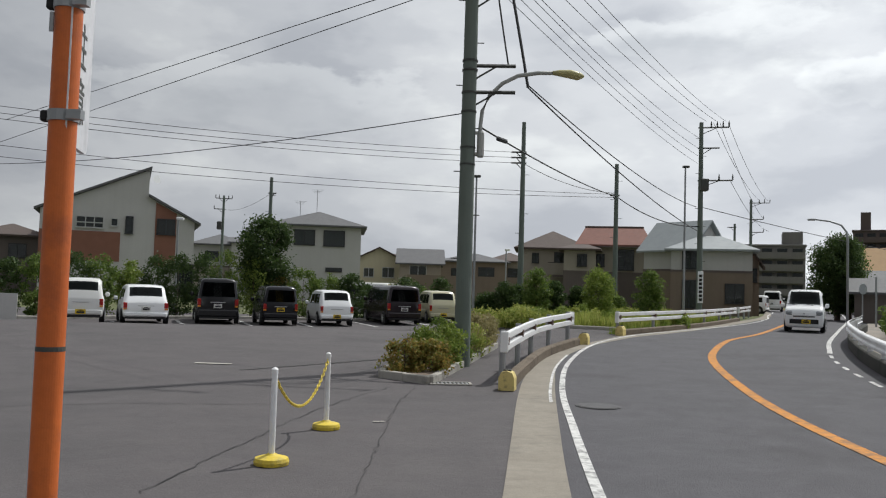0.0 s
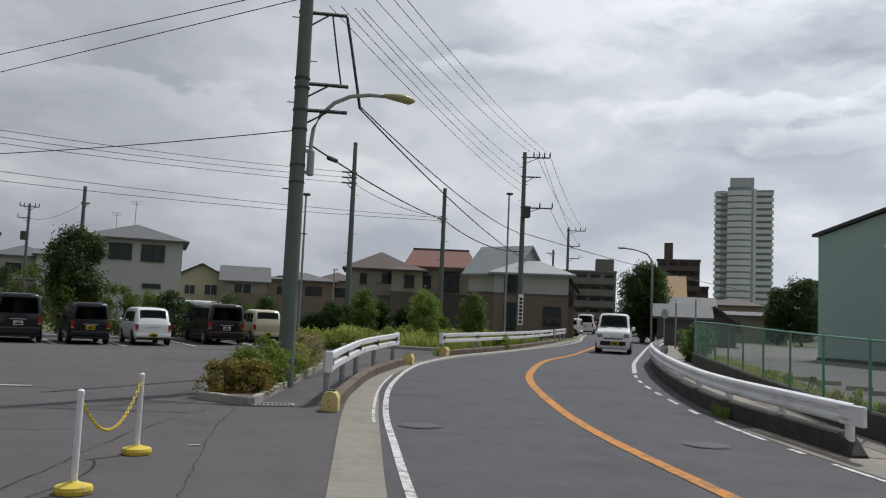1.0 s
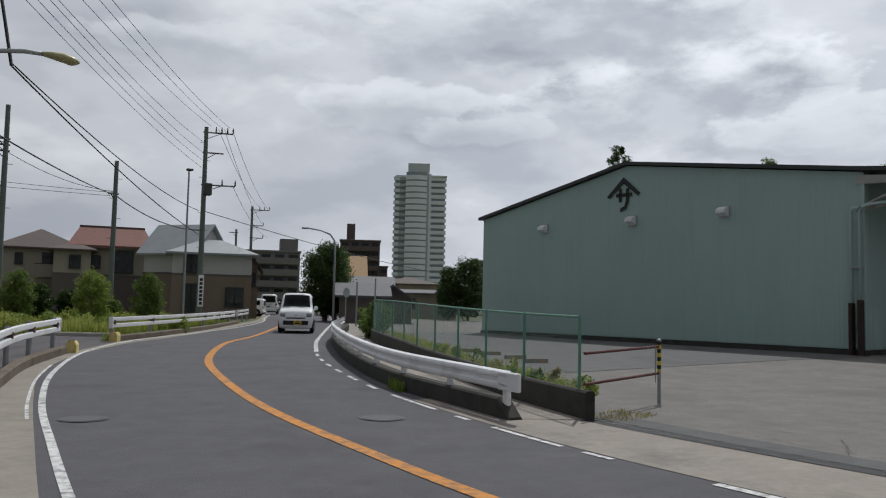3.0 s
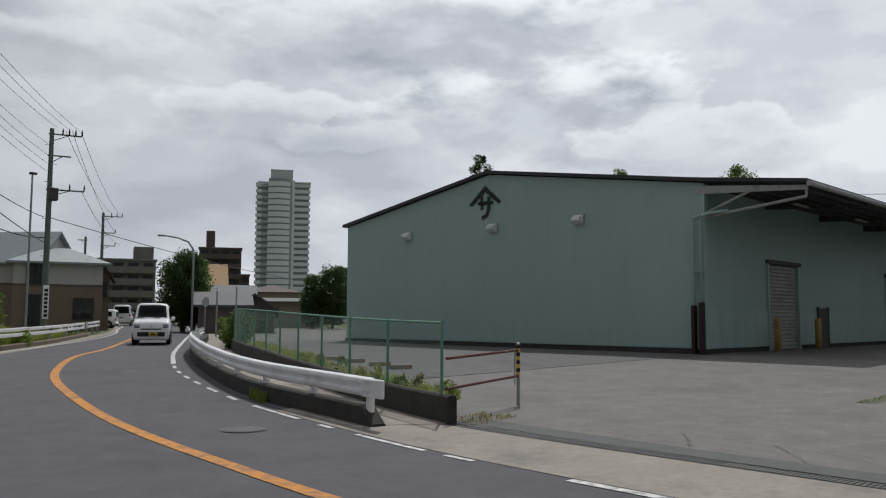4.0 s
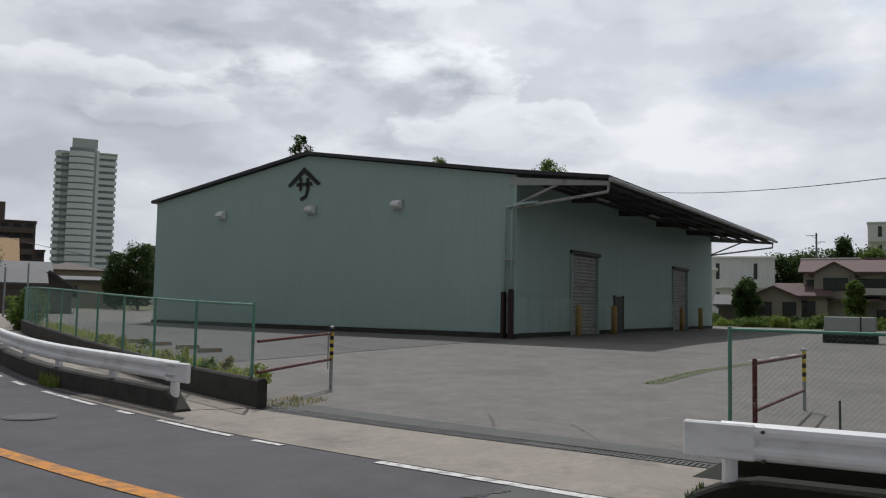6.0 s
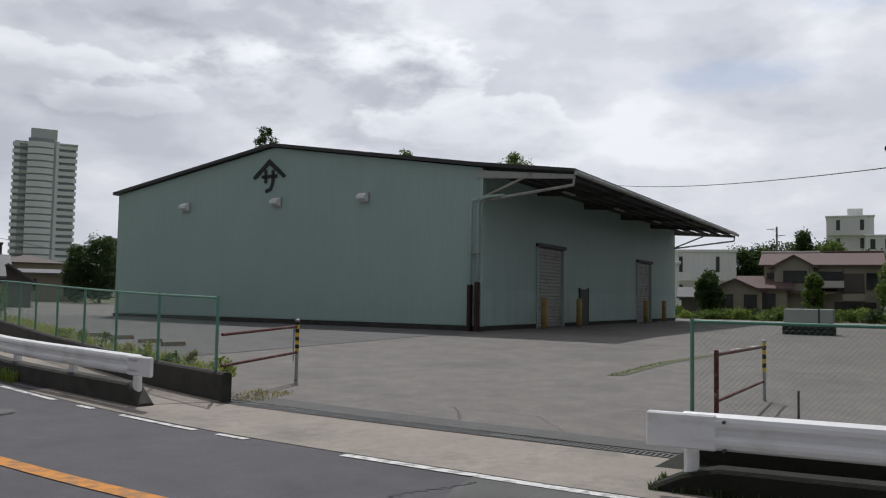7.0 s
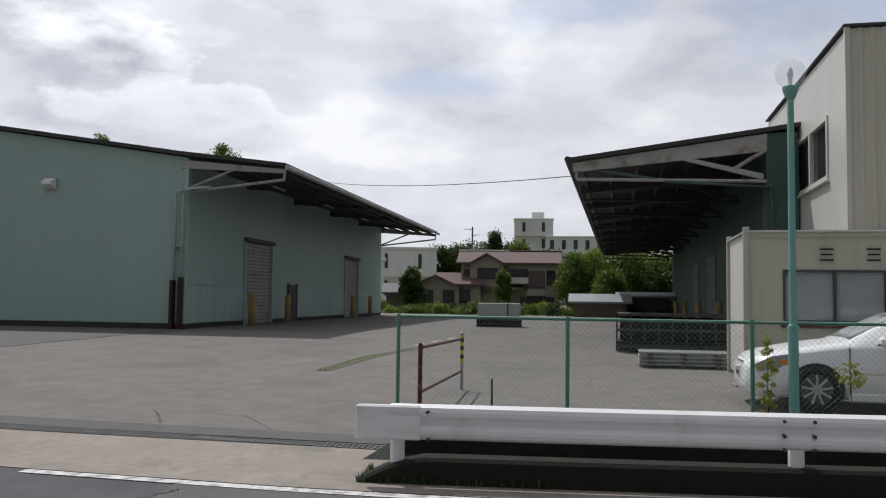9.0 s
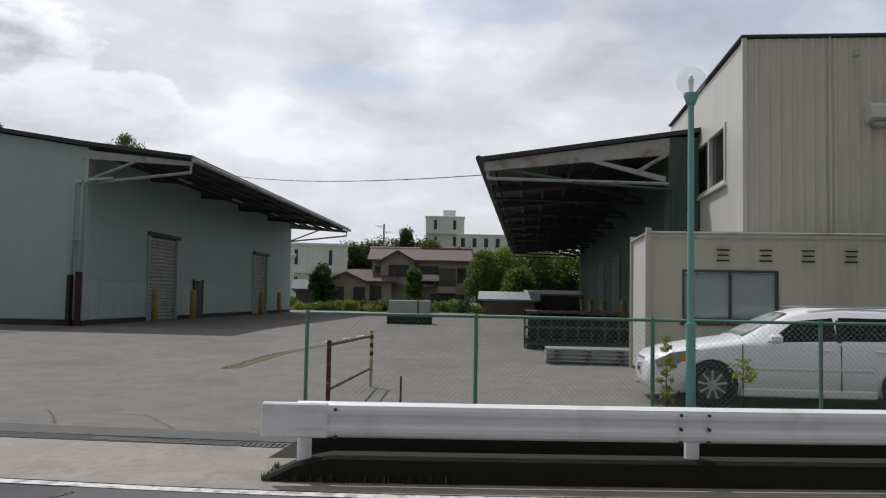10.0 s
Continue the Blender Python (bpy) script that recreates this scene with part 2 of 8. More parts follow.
M_TEALP = mat("turquoise_paint", (0.22, 0.48, 0.42), (0.18, 0.40, 0.35), 0.45, 4, 40, 0.05)
M_POLE = mat("pole_concrete", (0.16, 0.19, 0.165), (0.12, 0.145, 0.125), 0.75, 2.0, 50, 0.15, streak=0.3)
M_CABLE = mat("cable_black", (0.03, 0.03, 0.032), rough=0.6, bump=0)
M_GREYP = mat("galvanised", (0.36, 0.37, 0.38), (0.28, 0.29, 0.30), 0.45, 4, 40, 0.05, metal=0.4)
M_ORPOLE = mat("orange_pole_paint", (0.62, 0.15, 0.03), (0.52, 0.11, 0.025), 0.5, 3, 50, 0.08, stain=(0.36, 0.09, 0.03), stain_scale=5)
M_YELLOW = mat("yellow_paint", (0.72, 0.55, 0.06), (0.6, 0.44, 0.05), 0.55, 5, 50, 0.1, stain=(0.3, 0.24, 0.1), stain_scale=6)
M_PALEYEL = mat("faded_yellow_paint", (0.72, 0.58, 0.22), (0.6, 0.48, 0.2), 0.7, 8, 50, 0.2, stain=(0.25, 0.2, 0.1), stain_scale=9)
M_RUST = mat("rust_red_paint", (0.10, 0.026, 0.024), (0.17, 0.06, 0.045), 0.7, 14, 50, 0.2, stain=(0.42, 0.36, 0.33), stain_scale=16, stain_lo=0.56)
M_BLACK = mat("black_rubber", (0.02, 0.02, 0.021), rough=0.75, bump=0.1)
M_BARK = mat("bark", (0.12, 0.09, 0.065), (0.07, 0.055, 0.04), 0.95, 6, 40, 0.6)
M_GLASS = glass_mat("window_glass", (0.03, 0.035, 0.035), 0.05, 0.8, 0.5)
# pale tint paints the bright sky reflected in the estate car's windscreen
M_SCREEN = glass_mat("sky_reflection_windscreen", (0.70, 0.73, 0.73), 0.08, 0.96, 1.0)
M_CARGLASS = glass_mat("car_glass", (0.008, 0.011, 0.011), 0.06, 0.985, 0.2)


# ================= mesh helpers =================
def thing(name, label, category, group="", x=0.0, y=0.0, z=0.0, rz=0.0, kind=""):
    ob = new(name)
    ob.matrix_basis = pose(x, y, z, 0, 0, rz)
    return tagged(ob, label, category, group, kind)


def mesh_of(bm, name, material, smooth=False):
    me = bpy.data.meshes.new(name)
    bmesh.ops.recalc_face_normals(bm, faces=bm.faces)
    if smooth:
        for f in bm.faces:
            f.smooth = True
    bm.to_mesh(me)
    bm.free()
    for m in (material if isinstance(material, (list, tuple)) else [material]):
        me.materials.append(m)
    return me


def part(name, bm, material, parent=None, label="", smooth=False, kind=""):
    ob = new(name, mesh_of(bm, name, material, smooth))
    if parent is not None:
        ob.parent = parent
    return tagged(ob, label, kind=kind)


def fresh():
    return bmesh.new()


def box(bm, x0, x1, y0, y1, z0, z1, bevel=0.0, m=None):
    vs = [bm.verts.new((x, y, z)) for x in (x0, x1) for y in (y0, y1) for z in (z0, z1)]
    fs = [bm.faces.new([vs[i] for i in q]) for q in ((0, 1, 3, 2), (4, 6, 7, 5), (0, 4, 5, 1), (2, 3, 7, 6), (0, 2, 6, 4), (1, 5, 7, 3))]
    if bevel:
        es = list({e for f in fs for e in f.edges})
        r = bmesh.ops.bevel(bm, geom=es, offset=bevel, segments=1, affect="EDGES")
        vs = list({v for f in r["faces"] for v in f.verts} | {v for v in vs if v.is_valid})
    if m is not None:
        bmesh.ops.transform(bm, matrix=m, verts=vs)
    return bm


def tube(bm, pts, r, n=6, r_end=None, caps=True):
    """A round bar through points; its radius may run to r_end."""
    pts = [Vector(p) for p in pts]
    rings = []
    for i, p in enumerate(pts):
        a = pts[max(i - 1, 0)]
        b = pts[min(i + 1, len(pts) - 1)]
        d = (b - a).normalized()
        ref = Vector((0, 0, 1)) if abs(d.z) < 0.95 else Vector((1, 0, 0))
        u = d.cross(ref).normalized()
        v = d.cross(u)
        rr = r if r_end is None else r + (r_end - r) * i / (len(pts) - 1)
        rings.append([bm.verts.new(p + (u * math.cos(2 * math.pi * k / n) + v * math.sin(2 * math.pi * k / n)) * rr) for k in range(n)])
    for a, b in zip(rings, rings[1:]):
        for k in range(n):
            bm.faces.new((a[k], a[(k + 1) % n], b[(k + 1) % n], b[k]))
    if caps and n > 2:
        bm.faces.new(rings[0])
        bm.faces.new(list(reversed(rings[-1])))
    return bm


def prism(bm, outline, y0, y1, m=None):
    """An outline of (x, z) pulled from y0 to y1."""
    a = [bm.verts.new((x, y0, z)) for x, z in outline]
    b = [bm.verts.new((x, y1, z)) for x, z in outline]
    bm.faces.new(a)
    bm.faces.new(list(reversed(b)))
    for i in range(len(a)):
        j = (i + 1) % len(a)
        bm.faces.new((a[i], b[i], b[j], a[j]))
    if m is not None:
        bmesh.ops.transform(bm, matrix=m, verts=a + b)
    return bm


def lathe(bm, prof, n=16, centre=(0, 0, 0)):
    """A turned shape from (radius, z) pairs."""
    cx, cy, cz = centre
    rings = [[bm.verts.new((cx + r * math.cos(2 * math.pi * k / n), cy + r * math.sin(2 * math.pi * k / n), cz + z)) for k in range(n)] for r, z in prof]
    for a, b in zip(rings, rings[1:]):
        for k in range(n):
            bm.faces.new((a[k], a[(k + 1) % n], b[(k + 1) % n], b[k]))
    bm.faces.new(list(reversed(rings[0])))
    bm.faces.new(rings[-1])
    return bm


def ease(u):
    u = min(max(u, 0), 1)
    return u * u * (3 - 2 * u)


def G(x, y):
    """The height of the ground: a gentle rise away from where the camera stands, with the far car park a little lower."""
    k = min(max((math.hypot(x, y) - 9) / 22, 0), 1)
    return 0.40 * k * k * (3 - 2 * k) + 0.008 * min(max(y - 28, 0), 80) - 0.40 * ease((y - 24) / 11) * ease((4.0 - x) / 3.5) * (1 - ease((y - 46) / 10))


def curve(pts, n):
    """n + 1 points spread evenly over a smooth line through (x, y) points."""
    P = [np.array(p, float) for p in pts]
    P = [2 * P[0] - P[1]] + P + [2 * P[-1] - P[-2]]
    fine = []
    for i in range(1, len(P) - 2):
        for s in np.linspace(0, 1, 24, endpoint=False):
            a, b, c, d = P[i - 1 : i + 3]
            fine.append(0.5 * (2 * b + (c - a) * s + (2 * a - 5 * b + 4 * c - d) * s**2 + (3 * b - 3 * c + d - a) * s**3))
    fine.append(P[-2])
    fine = np.array(fine)
    run = np.r_[0, np.cumsum(np.linalg.norm(np.diff(fine, axis=0), axis=1))]
    at = np.linspace(0, run[-1], n + 1)
    return np.stack([np.interp(at, run, fine[:, k]) for k in range(2)], 1)


def by_y(pts, ys):
    """The smooth line through pts, read off at given y (x as a function of y)."""
    c = curve(pts, 600)
    o = np.argsort(c[:, 1])
    return np.stack([np.interp(ys, c[o, 1], c[o, 0]), ys], 1)


def drape(bm, left, right, dz, across):
    """A sheet on the ground between two lines with as many points each."""
    rows = []
    for a, b in zip(left, right):
        row = []
        for k in range(across + 1):
            x, y = a + (b - a) * k / across
            row.append(bm.verts.new((x, y, G(x, y) + dz)))
        rows.append(row)
    for r, s in zip(rows, rows[1:]):
        for k in range(across):
            bm.faces.new((r[k], r[k + 1], s[k + 1], s[k]))
    return bm


def offset(line, d):
    """A line moved sideways, d to its right."""
    t = np.gradient(line, axis=0)
    t /= np.linalg.norm(t, axis=1)[:, None]
    return line + np.stack([t[:, 1], -t[:, 0]], 1) * d


def extrude_along(bm, line, prof, dz=0.0, z_of=G):
    """A profile of (side, z) carried along a line on the ground; side counts to the right."""
    t = np.gradient(line, axis=0)
    t /= np.linalg.norm(t, axis=1)[:, None]
    rings = []
    for (x, y), (tx, ty) in zip(line, t):
        g = z_of(x, y) + dz
        rings.append([bm.verts.new((x + ty * s, y - tx * s, g + z)) for s, z in prof])
    n = len(prof)
    for a, b in zip(rings, rings[1:]):
        for k in range(n):
            bm.faces.new((a[k], a[(k + 1) % n], b[(k + 1) % n], b[k]))
    bm.faces.new(rings[0])
    bm.faces.new(list(reversed(rings[-1])))
    return bm


# ================= ground, road and yards =================
ground_bm = fresh()
radii = [0.0] + list(np.arange(1, 112, 1.5)) + [130, 170, 240, 400, 800, 1600, 3200]
N_SEC = 160
ring0 = ground_bm.verts.new((0, 0, G(0, 0)))
prev = None
for r in radii[1:]:
    ring = []
    for k in range(N_SEC):
        a = 2 * math.pi * k / N_SEC
        x, y = r * math.sin(a), r * math.cos(a)
        ring.append(ground_bm.verts.new((x, y, G(x, y) - 0.03)))
    for k in range(N_SEC):
        j = (k + 1) % N_SEC
        if prev is None:
            ground_bm.faces.new((ring0, ring[k], ring[j]))
        else:
            ground_bm.faces.new((prev[k], ring[k], ring[j], prev[j]))
    prev = ring
tagged(part("ground", ground_bm, M_GRASS, smooth=True), "dry grass and soil reaching to the horizon", "ground", kind="structure")

GUT_L = [(-0.9, -14), (-0.4, -2), (0.1, 4), (0.45, 7.1), (0.69, 9.26), (1.14, 13.2), (1.62, 16.3), (2.42, 19.5), (3.75, 22.9), (5.0, 25.5), (6.1, 27.7), (8.2, 30.9), (12.0, 37.6), (16.9, 46.8), (21.5, 56), (28, 72), (34, 90)]
GUT_R = [(-0.2, -14), (0.3, -2), (0.7, 4), (0.98, 6.96), (1.35, 10.12), (1.92, 14.65), (2.55, 18.5), (3.7, 22.0), (5.2, 25.0), (6.5, 27.3), (8.6, 30.4), (12.5, 37.2), (17.4, 46.4), (22, 55.7), (28.4, 71.7), (34.4, 89.8)]
LINE_L = [(0.1, -14), (0.55, -2), (0.95, 4), (1.2, 6.9), (1.52, 10.1), (1.98, 14.2), (2.8, 18.6), (4.3, 23.5), (6.7, 28.3), (9.9, 33.0), (15.4, 42.0), (20.4, 52.0), (24, 61), (30, 75), (36, 92)]
CENTRE = [(4.5, -14), (4.3, -2), (4.26, 3), (4.29, 6), (4.46, 8.3), (4.8, 12.0), (5.36, 15.4), (6.24, 19.35), (7.35, 22.5), (9.2, 26.6), (12.05, 31.5), (17.3, 42.0), (23.2, 54.0), (28.2, 64.0), (34, 79), (39, 95)]
LINE_R = [(8.8, -14), (7.1, -3), (6.62, 0.5), (6.5, 2.5), (6.52, 4), (6.6, 6.5), (6.8, 8.7), (7.25, 11.8), (7.75, 14.4), (8.9, 18.6), (10.2, 22.0), (12.7, 27.3), (18.2, 38.0), (24.9, 51.0), (33, 68), (42, 88)]
KERB_R = [(9.3, -14), (7.58, -3), (7.2, -0.24), (6.95, 2.3), (7.1, 6), (7.48, 9.7), (8.05, 13.9), (9.0, 17.2), (10.7, 21.7), (13.3, 27.3), (19.0, 37.6), (25.8, 50.6), (34, 67.6), (43, 87.6)]
WALL_R = [(8.5, 9.13), (9.15, 11.8), (10.3, 15.4), (11.6, 19.2), (14.8, 27.1), (20.4, 37.0), (27.3, 50.0)]

YS = np.linspace(-14, 90, 180)
gl, gr, ll, cl, lr, kr = (by_y(p, YS) for p in (GUT_L, GUT_R, LINE_L, CENTRE, LINE_R, KERB_R))
far_left = np.stack([np.full(len(YS), -46.0), YS], 1)
# car park: up to a low kerb in front of the shrubs, along the gutter
m_lot = YS < 46.0
lot_edge = np.stack([np.minimum(gl[:, 0], np.interp(YS, [31.0, 33.0, 36.5, 46.0], [30.0, 3.2, 1.2, 2.4])), YS], 1)
tagged(part("car_park", drape(fresh(), far_left[m_lot], lot_edge[m_lot], -0.006, 60), M_LOT, smooth=True), "worn dark grey asphalt of a car park", "car park", kind="structure")
tagged(part("gutter", drape(fresh(), gl, gr, 0.004, 2), M_CONC), "weathered concrete gutter along the road", "gutter", kind="structure")
tagged(part("road", drape(fresh(), gr, offset(kr, 0.1), 0.0, 12), M_ASPHALT, smooth=True), "grey asphalt road winding away in bends", "road", kind="structure")
m_ap = YS < 12.2
ap_r = np.stack([np.full(m_ap.sum(), 8.42), YS[m_ap]], 1)
ap_l = lr[m_ap] + np.array([0.10, 0])
tagged(part("apron", drape(fresh(), ap_l, np.maximum(ap_r, ap_l + 0.2), 0.006, 4), M_APRON, smooth=True), "pale worn concrete apron before the yard entrance", "pavement", kind="structure")
# sidewalk behind the kerb wall
ks = curve(KERB_R[5:12], 60)
ws = curve(WALL_R, 60)
tagged(part("sidewalk", drape(fresh(), offset(ks, 0.15), ws, 0.012, 3), M_APRON, smooth=True), "narrow grey concrete footpath between kerb and fence", "pavement", kind="structure")
# the works yard
YY = np.linspace(-30, 62, 110)
yard_l = by_y([(8.62, -30), (8.62, -5), (8.62, 5), (8.62, 8.6)] + [(x + 0.12, y) for x, y in WALL_R] + [(34, 62)], YY)
yard_r = np.stack([np.full(len(YY), 66.0), YY], 1)
tagged(part("yard", drape(fresh(), yard_l, yard_r, -0.004, 60), M_YARD, smooth=True), "pale grey worn asphalt yard in front of warehouses", "yard", kind="structure")


# darker asphalt of the parking bays between the fence and the gable
M_BAYS = mat("bay_asphalt", (0.150, 0.146, 0.143), (0.108, 0.106, 0.104), 0.9, 1.6, 32, 0.5, amount=0.7, stain=(0.090, 0.088, 0.087), stain_scale=0.4, fine_amount=0.7, mid=0.35)
YB = np.linspace(14.7, 36.0, 28)
bays_l = by_y([(x + 0.3, y) for x, y in WALL_R], YB)
bays_r = np.stack([26.3 - 0.035 * (YB - 15.3), YB], 1)
tagged(part("parking_bays", drape(fresh(), bays_l, bays_r, 0.005, 16), M_BAYS, smooth=True), "darker grey asphalt of parking bays beside the warehouse", "yard", kind="structure")


def stripe(name, line, width, material, label, dz=0.008, lift=0.0):
    ob = part(name, drape(fresh(), offset(line, -width / 2), offset(line, width / 2), dz, 1), material)
    return tagged(ob, label, "road marking", kind="structure")


stripe("edge_line", curve(LINE_L, 240), 0.10, M_LINE, "worn white edge line on the road")
stripe("edge_line", by_y(LINE_L, np.linspace(12.4, 20.0, 40)) + np.array([-0.2, 0.0]), 0.05, M_LINE, "thin worn white inner line by the gutter")
stripe("centre_line", curve(CENTRE, 260), 0.19, M_ORANGE, "orange centre line worn in places")
far_r = curve(LINE_R[10:], 120)
stripe("edge_line", far_r, 0.13, M_LINE, "worn white edge line on the road")
near_r = by_y(LINE_R, np.linspace(-14, 5.3, 40))
stripe("edge_line", near_r, 0.13, M_LINE, "worn white edge line on the road")
for y0, y1 in ((7.6, 9.2), (6.7, 7.2), (9.9, 10.3), (11.0, 12.9), (13.8, 14.4), (15.2, 16.0), (16.7, 17.3), (18, 18.6), (19.3, 19.9), (20.6, 21.4)):
    stripe("edge_dash", by_y(LINE_R, np.linspace(y0, y1, 6)), 0.09, M_LINE, "short worn remnant of a white edge line")


# ================= warehouse with the gable towards the road =================
# local axes: x along the long side away from the road, y along the gable
WX, WY, WZ = 26.5, 15.3, 0.36
W_ROT = 2.0
GW, SL, EAVE, PEAK = 19.9, 28.6, 6.05, 7.66     # gable width, side length, heights over the yard
wh = thing("warehouse", "large grey-green metal-clad warehouse with a low gable roof", "warehouse", x=WX, y=WY, z=WZ, rz=W_ROT)


def ribbed(bm, x0, y0, x1, y1, z0, top, pitch=0.16, depth=0.0045, out=1):
    """A wall of vertical trapezoid ribs from (x0, y0) to (x1, y1); top(s) gives its upper edge along the run."""
    L = math.hypot(x1 - x0, y1 - y0)
    ux, uy = (x1 - x0) / L, (y1 - y0) / L
    nx, ny = uy * out, -ux * out
    ss = []
    s = 0.0
    while s < L:
        for ds, d in ((0, 0), (pitch * 0.55, 0), (pitch * 0.65, depth), (pitch * 0.9, depth)):
            if s + ds < L:
                ss.append((s + ds, d))
        s += pitch
    ss.append((L, 0))
    lo = [bm.verts.new((x0 + ux * s + nx * d, y0 + uy * s + ny * d, z0)) for s, d in ss]
    hi = [bm.verts.new((x0 + ux * s + nx * d, y0 + uy * s + ny * d, top(s))) for s, d in ss]
    for i in range(len(ss) - 1):
        bm.faces.new((lo[i], lo[i + 1], hi[i + 1], hi[i]))
    return bm


EAVE_S = EAVE + 0.12                            # the loading side stands a little higher


def gable_top(s):
    low = EAVE if s < GW / 2 else EAVE_S
    return low + (PEAK - low) * (1 - abs(s - GW / 2) / (GW / 2)) - 0.04


# inner shell that gives the walls their thickness
shell = fresh()
prism(shell, [(0, 0.0), (GW, 0.0), (GW, EAVE - 0.1), (GW / 2, PEAK - 0.1), (0, EAVE - 0.1)], 0, 0.16, Matrix.Translation((0.06, 0, 0)) @ pose(0, 0, 0, 0, 0, 90) @ Matrix.Translation((0, -0.2, 0)))
part("gable_core", shell, M_CLAD, wh)
part("corner_return", box(fresh(), 0.012, 0.24, -0.27, -0.062, 0.2, EAVE + 0.02), M_CLAD, wh, "deep corner panel before the loading side")
for a, b in ((0.25, 5.6), (8.75, 20.0), (22.95, SL)):
    part("side_wall", box(fresh(), a, b, 0.04, 0.2, 0, EAVE - 0.05), M_CLAD, wh)
for a, b in ((5.6, 8.75), (20.0, 22.95)):
    part("side_wall", box(fresh(), a, b, 0.04, 0.2, 3.66, EAVE - 0.05), M_CLAD, wh)
part("far_side_wall", box(fresh(), 0.1, SL, GW - 0.2, GW, 0, EAVE - 0.05), M_CLAD, wh)
part("back_wall", box(fresh(), SL - 0.2, SL, 0.2, GW - 0.2, 0, EAVE - 0.05), M_CLAD, wh)
part("gable_cladding", ribbed(fresh(), 0, GW, 0, -0.27, 0.24, lambda s: gable_top(s), out=-1), M_CLAD, wh, "ribbed grey-green wall sheets")
for a, b, z0 in ((0.0, 5.6, 1.62), (5.6, 8.75, 3.66), (8.75, 20.0, 1.62), (20.0, 22.95, 3.66), (22.95, SL, 1.62)):
    part("side_cladding", ribbed(fresh(), a, 0, b, 0, z0, lambda s: EAVE_S - 0.03), M_CLAD, wh)
for a, b in ((0.0, 5.6), (8.75, 20.0), (22.95, SL)):
    part("dado_panel", ribbed(fresh(), a, -0.035, b, -0.035, 0.22, lambda s: 1.60), M_CLADLOW, wh, "paler lower wall sheets")
part("plinth", box(fresh(), -0.05, 0.1, -0.3, GW + 0.05, -0.3, 0.22), M_MOSSSHADE, wh, "dark stained concrete footing")
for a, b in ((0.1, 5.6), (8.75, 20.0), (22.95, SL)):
    part("plinth", box(fresh(), a, b, -0.05, 0.1, -0.3, 0.2), M_MOSSSHADE, wh)
# corner flashing
part("corner_trim", box(fresh(), -0.05, 0.01, -0.31, -0.2, 0.22, EAVE - 0.05), M_CLADLOW, wh)
# roof: two slopes, the near one running out over the loading side
SLOPE = (PEAK - EAVE) / (GW / 2)
CAN = 3.95                                       # how far the canopy stands out
roof_n = fresh()
prism(roof_n, [(GW / 2, PEAK), (GW + 0.25, EAVE - 0.25 * SLOPE), (GW + 0.25, EAVE - 0.25 * SLOPE + 0.14), (GW / 2, PEAK + 0.14)], -0.18, SL + 0.2, Matrix(((0, 1, 0, 0), (1, 0, 0, 0), (0, 0, 1, 0), (0, 0, 0, 1))))
part("roof_slope", roof_n, M_ROOFDK, wh, "dark metal roof edge")
roof_s = fresh()
prism(roof_s, [(GW / 2, PEAK), (0, EAVE_S), (-CAN, EAVE - CAN * 0.09), (-CAN, EAVE - CAN * 0.09 + 0.12), (0, EAVE_S + 0.14), (GW / 2, PEAK + 0.14)], -0.18, SL + 0.2, Matrix(((0, 1, 0, 0), (1, 0, 0, 0), (0, 0, 1, 0), (0, 0, 0, 1))))
part("roof_slope", roof_s, M_ROOFDK, wh)
part("eave_gutter", tube(fresh(), [(-0.18, -CAN - 0.06, EAVE - CAN * 0.105 + 0.02), (SL + 0.25, -CAN - 0.06, EAVE - CAN * 0.105 + 0.02)], 0.09, 8), M_STEELGR, wh, "pale rain gutter along the canopy edge")
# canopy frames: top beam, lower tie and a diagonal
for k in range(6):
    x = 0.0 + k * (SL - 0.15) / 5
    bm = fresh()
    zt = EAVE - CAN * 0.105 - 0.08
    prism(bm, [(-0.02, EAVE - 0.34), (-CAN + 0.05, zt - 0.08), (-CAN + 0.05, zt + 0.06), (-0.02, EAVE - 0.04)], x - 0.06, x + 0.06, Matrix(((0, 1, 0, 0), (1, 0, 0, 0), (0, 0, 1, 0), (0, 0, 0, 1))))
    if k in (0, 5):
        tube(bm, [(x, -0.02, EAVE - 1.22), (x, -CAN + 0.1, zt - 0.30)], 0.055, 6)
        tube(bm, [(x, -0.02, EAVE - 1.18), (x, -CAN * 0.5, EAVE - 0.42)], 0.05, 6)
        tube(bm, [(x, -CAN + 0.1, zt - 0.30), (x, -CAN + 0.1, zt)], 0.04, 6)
    # inner frames take dark steel in place of shade under the canopy
    part("canopy_frame", bm, M_STEELGR if k in (0, 5) else M_DKSTEEL, wh, "steel truss bracket, inner ones coloured dark for shade")
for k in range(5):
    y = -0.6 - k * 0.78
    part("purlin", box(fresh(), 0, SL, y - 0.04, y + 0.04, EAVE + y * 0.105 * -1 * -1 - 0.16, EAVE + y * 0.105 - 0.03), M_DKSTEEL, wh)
for k in range(4):
    x = 4.2 + k * 6.4
    part("canopy_lamp", box(fresh(), x - 0.6, x + 0.6, -2.1, -1.95, EAVE - 0.55, EAVE - 0.47, 0.02), M_STEELGR, wh, "pale strip light housing under the canopy")
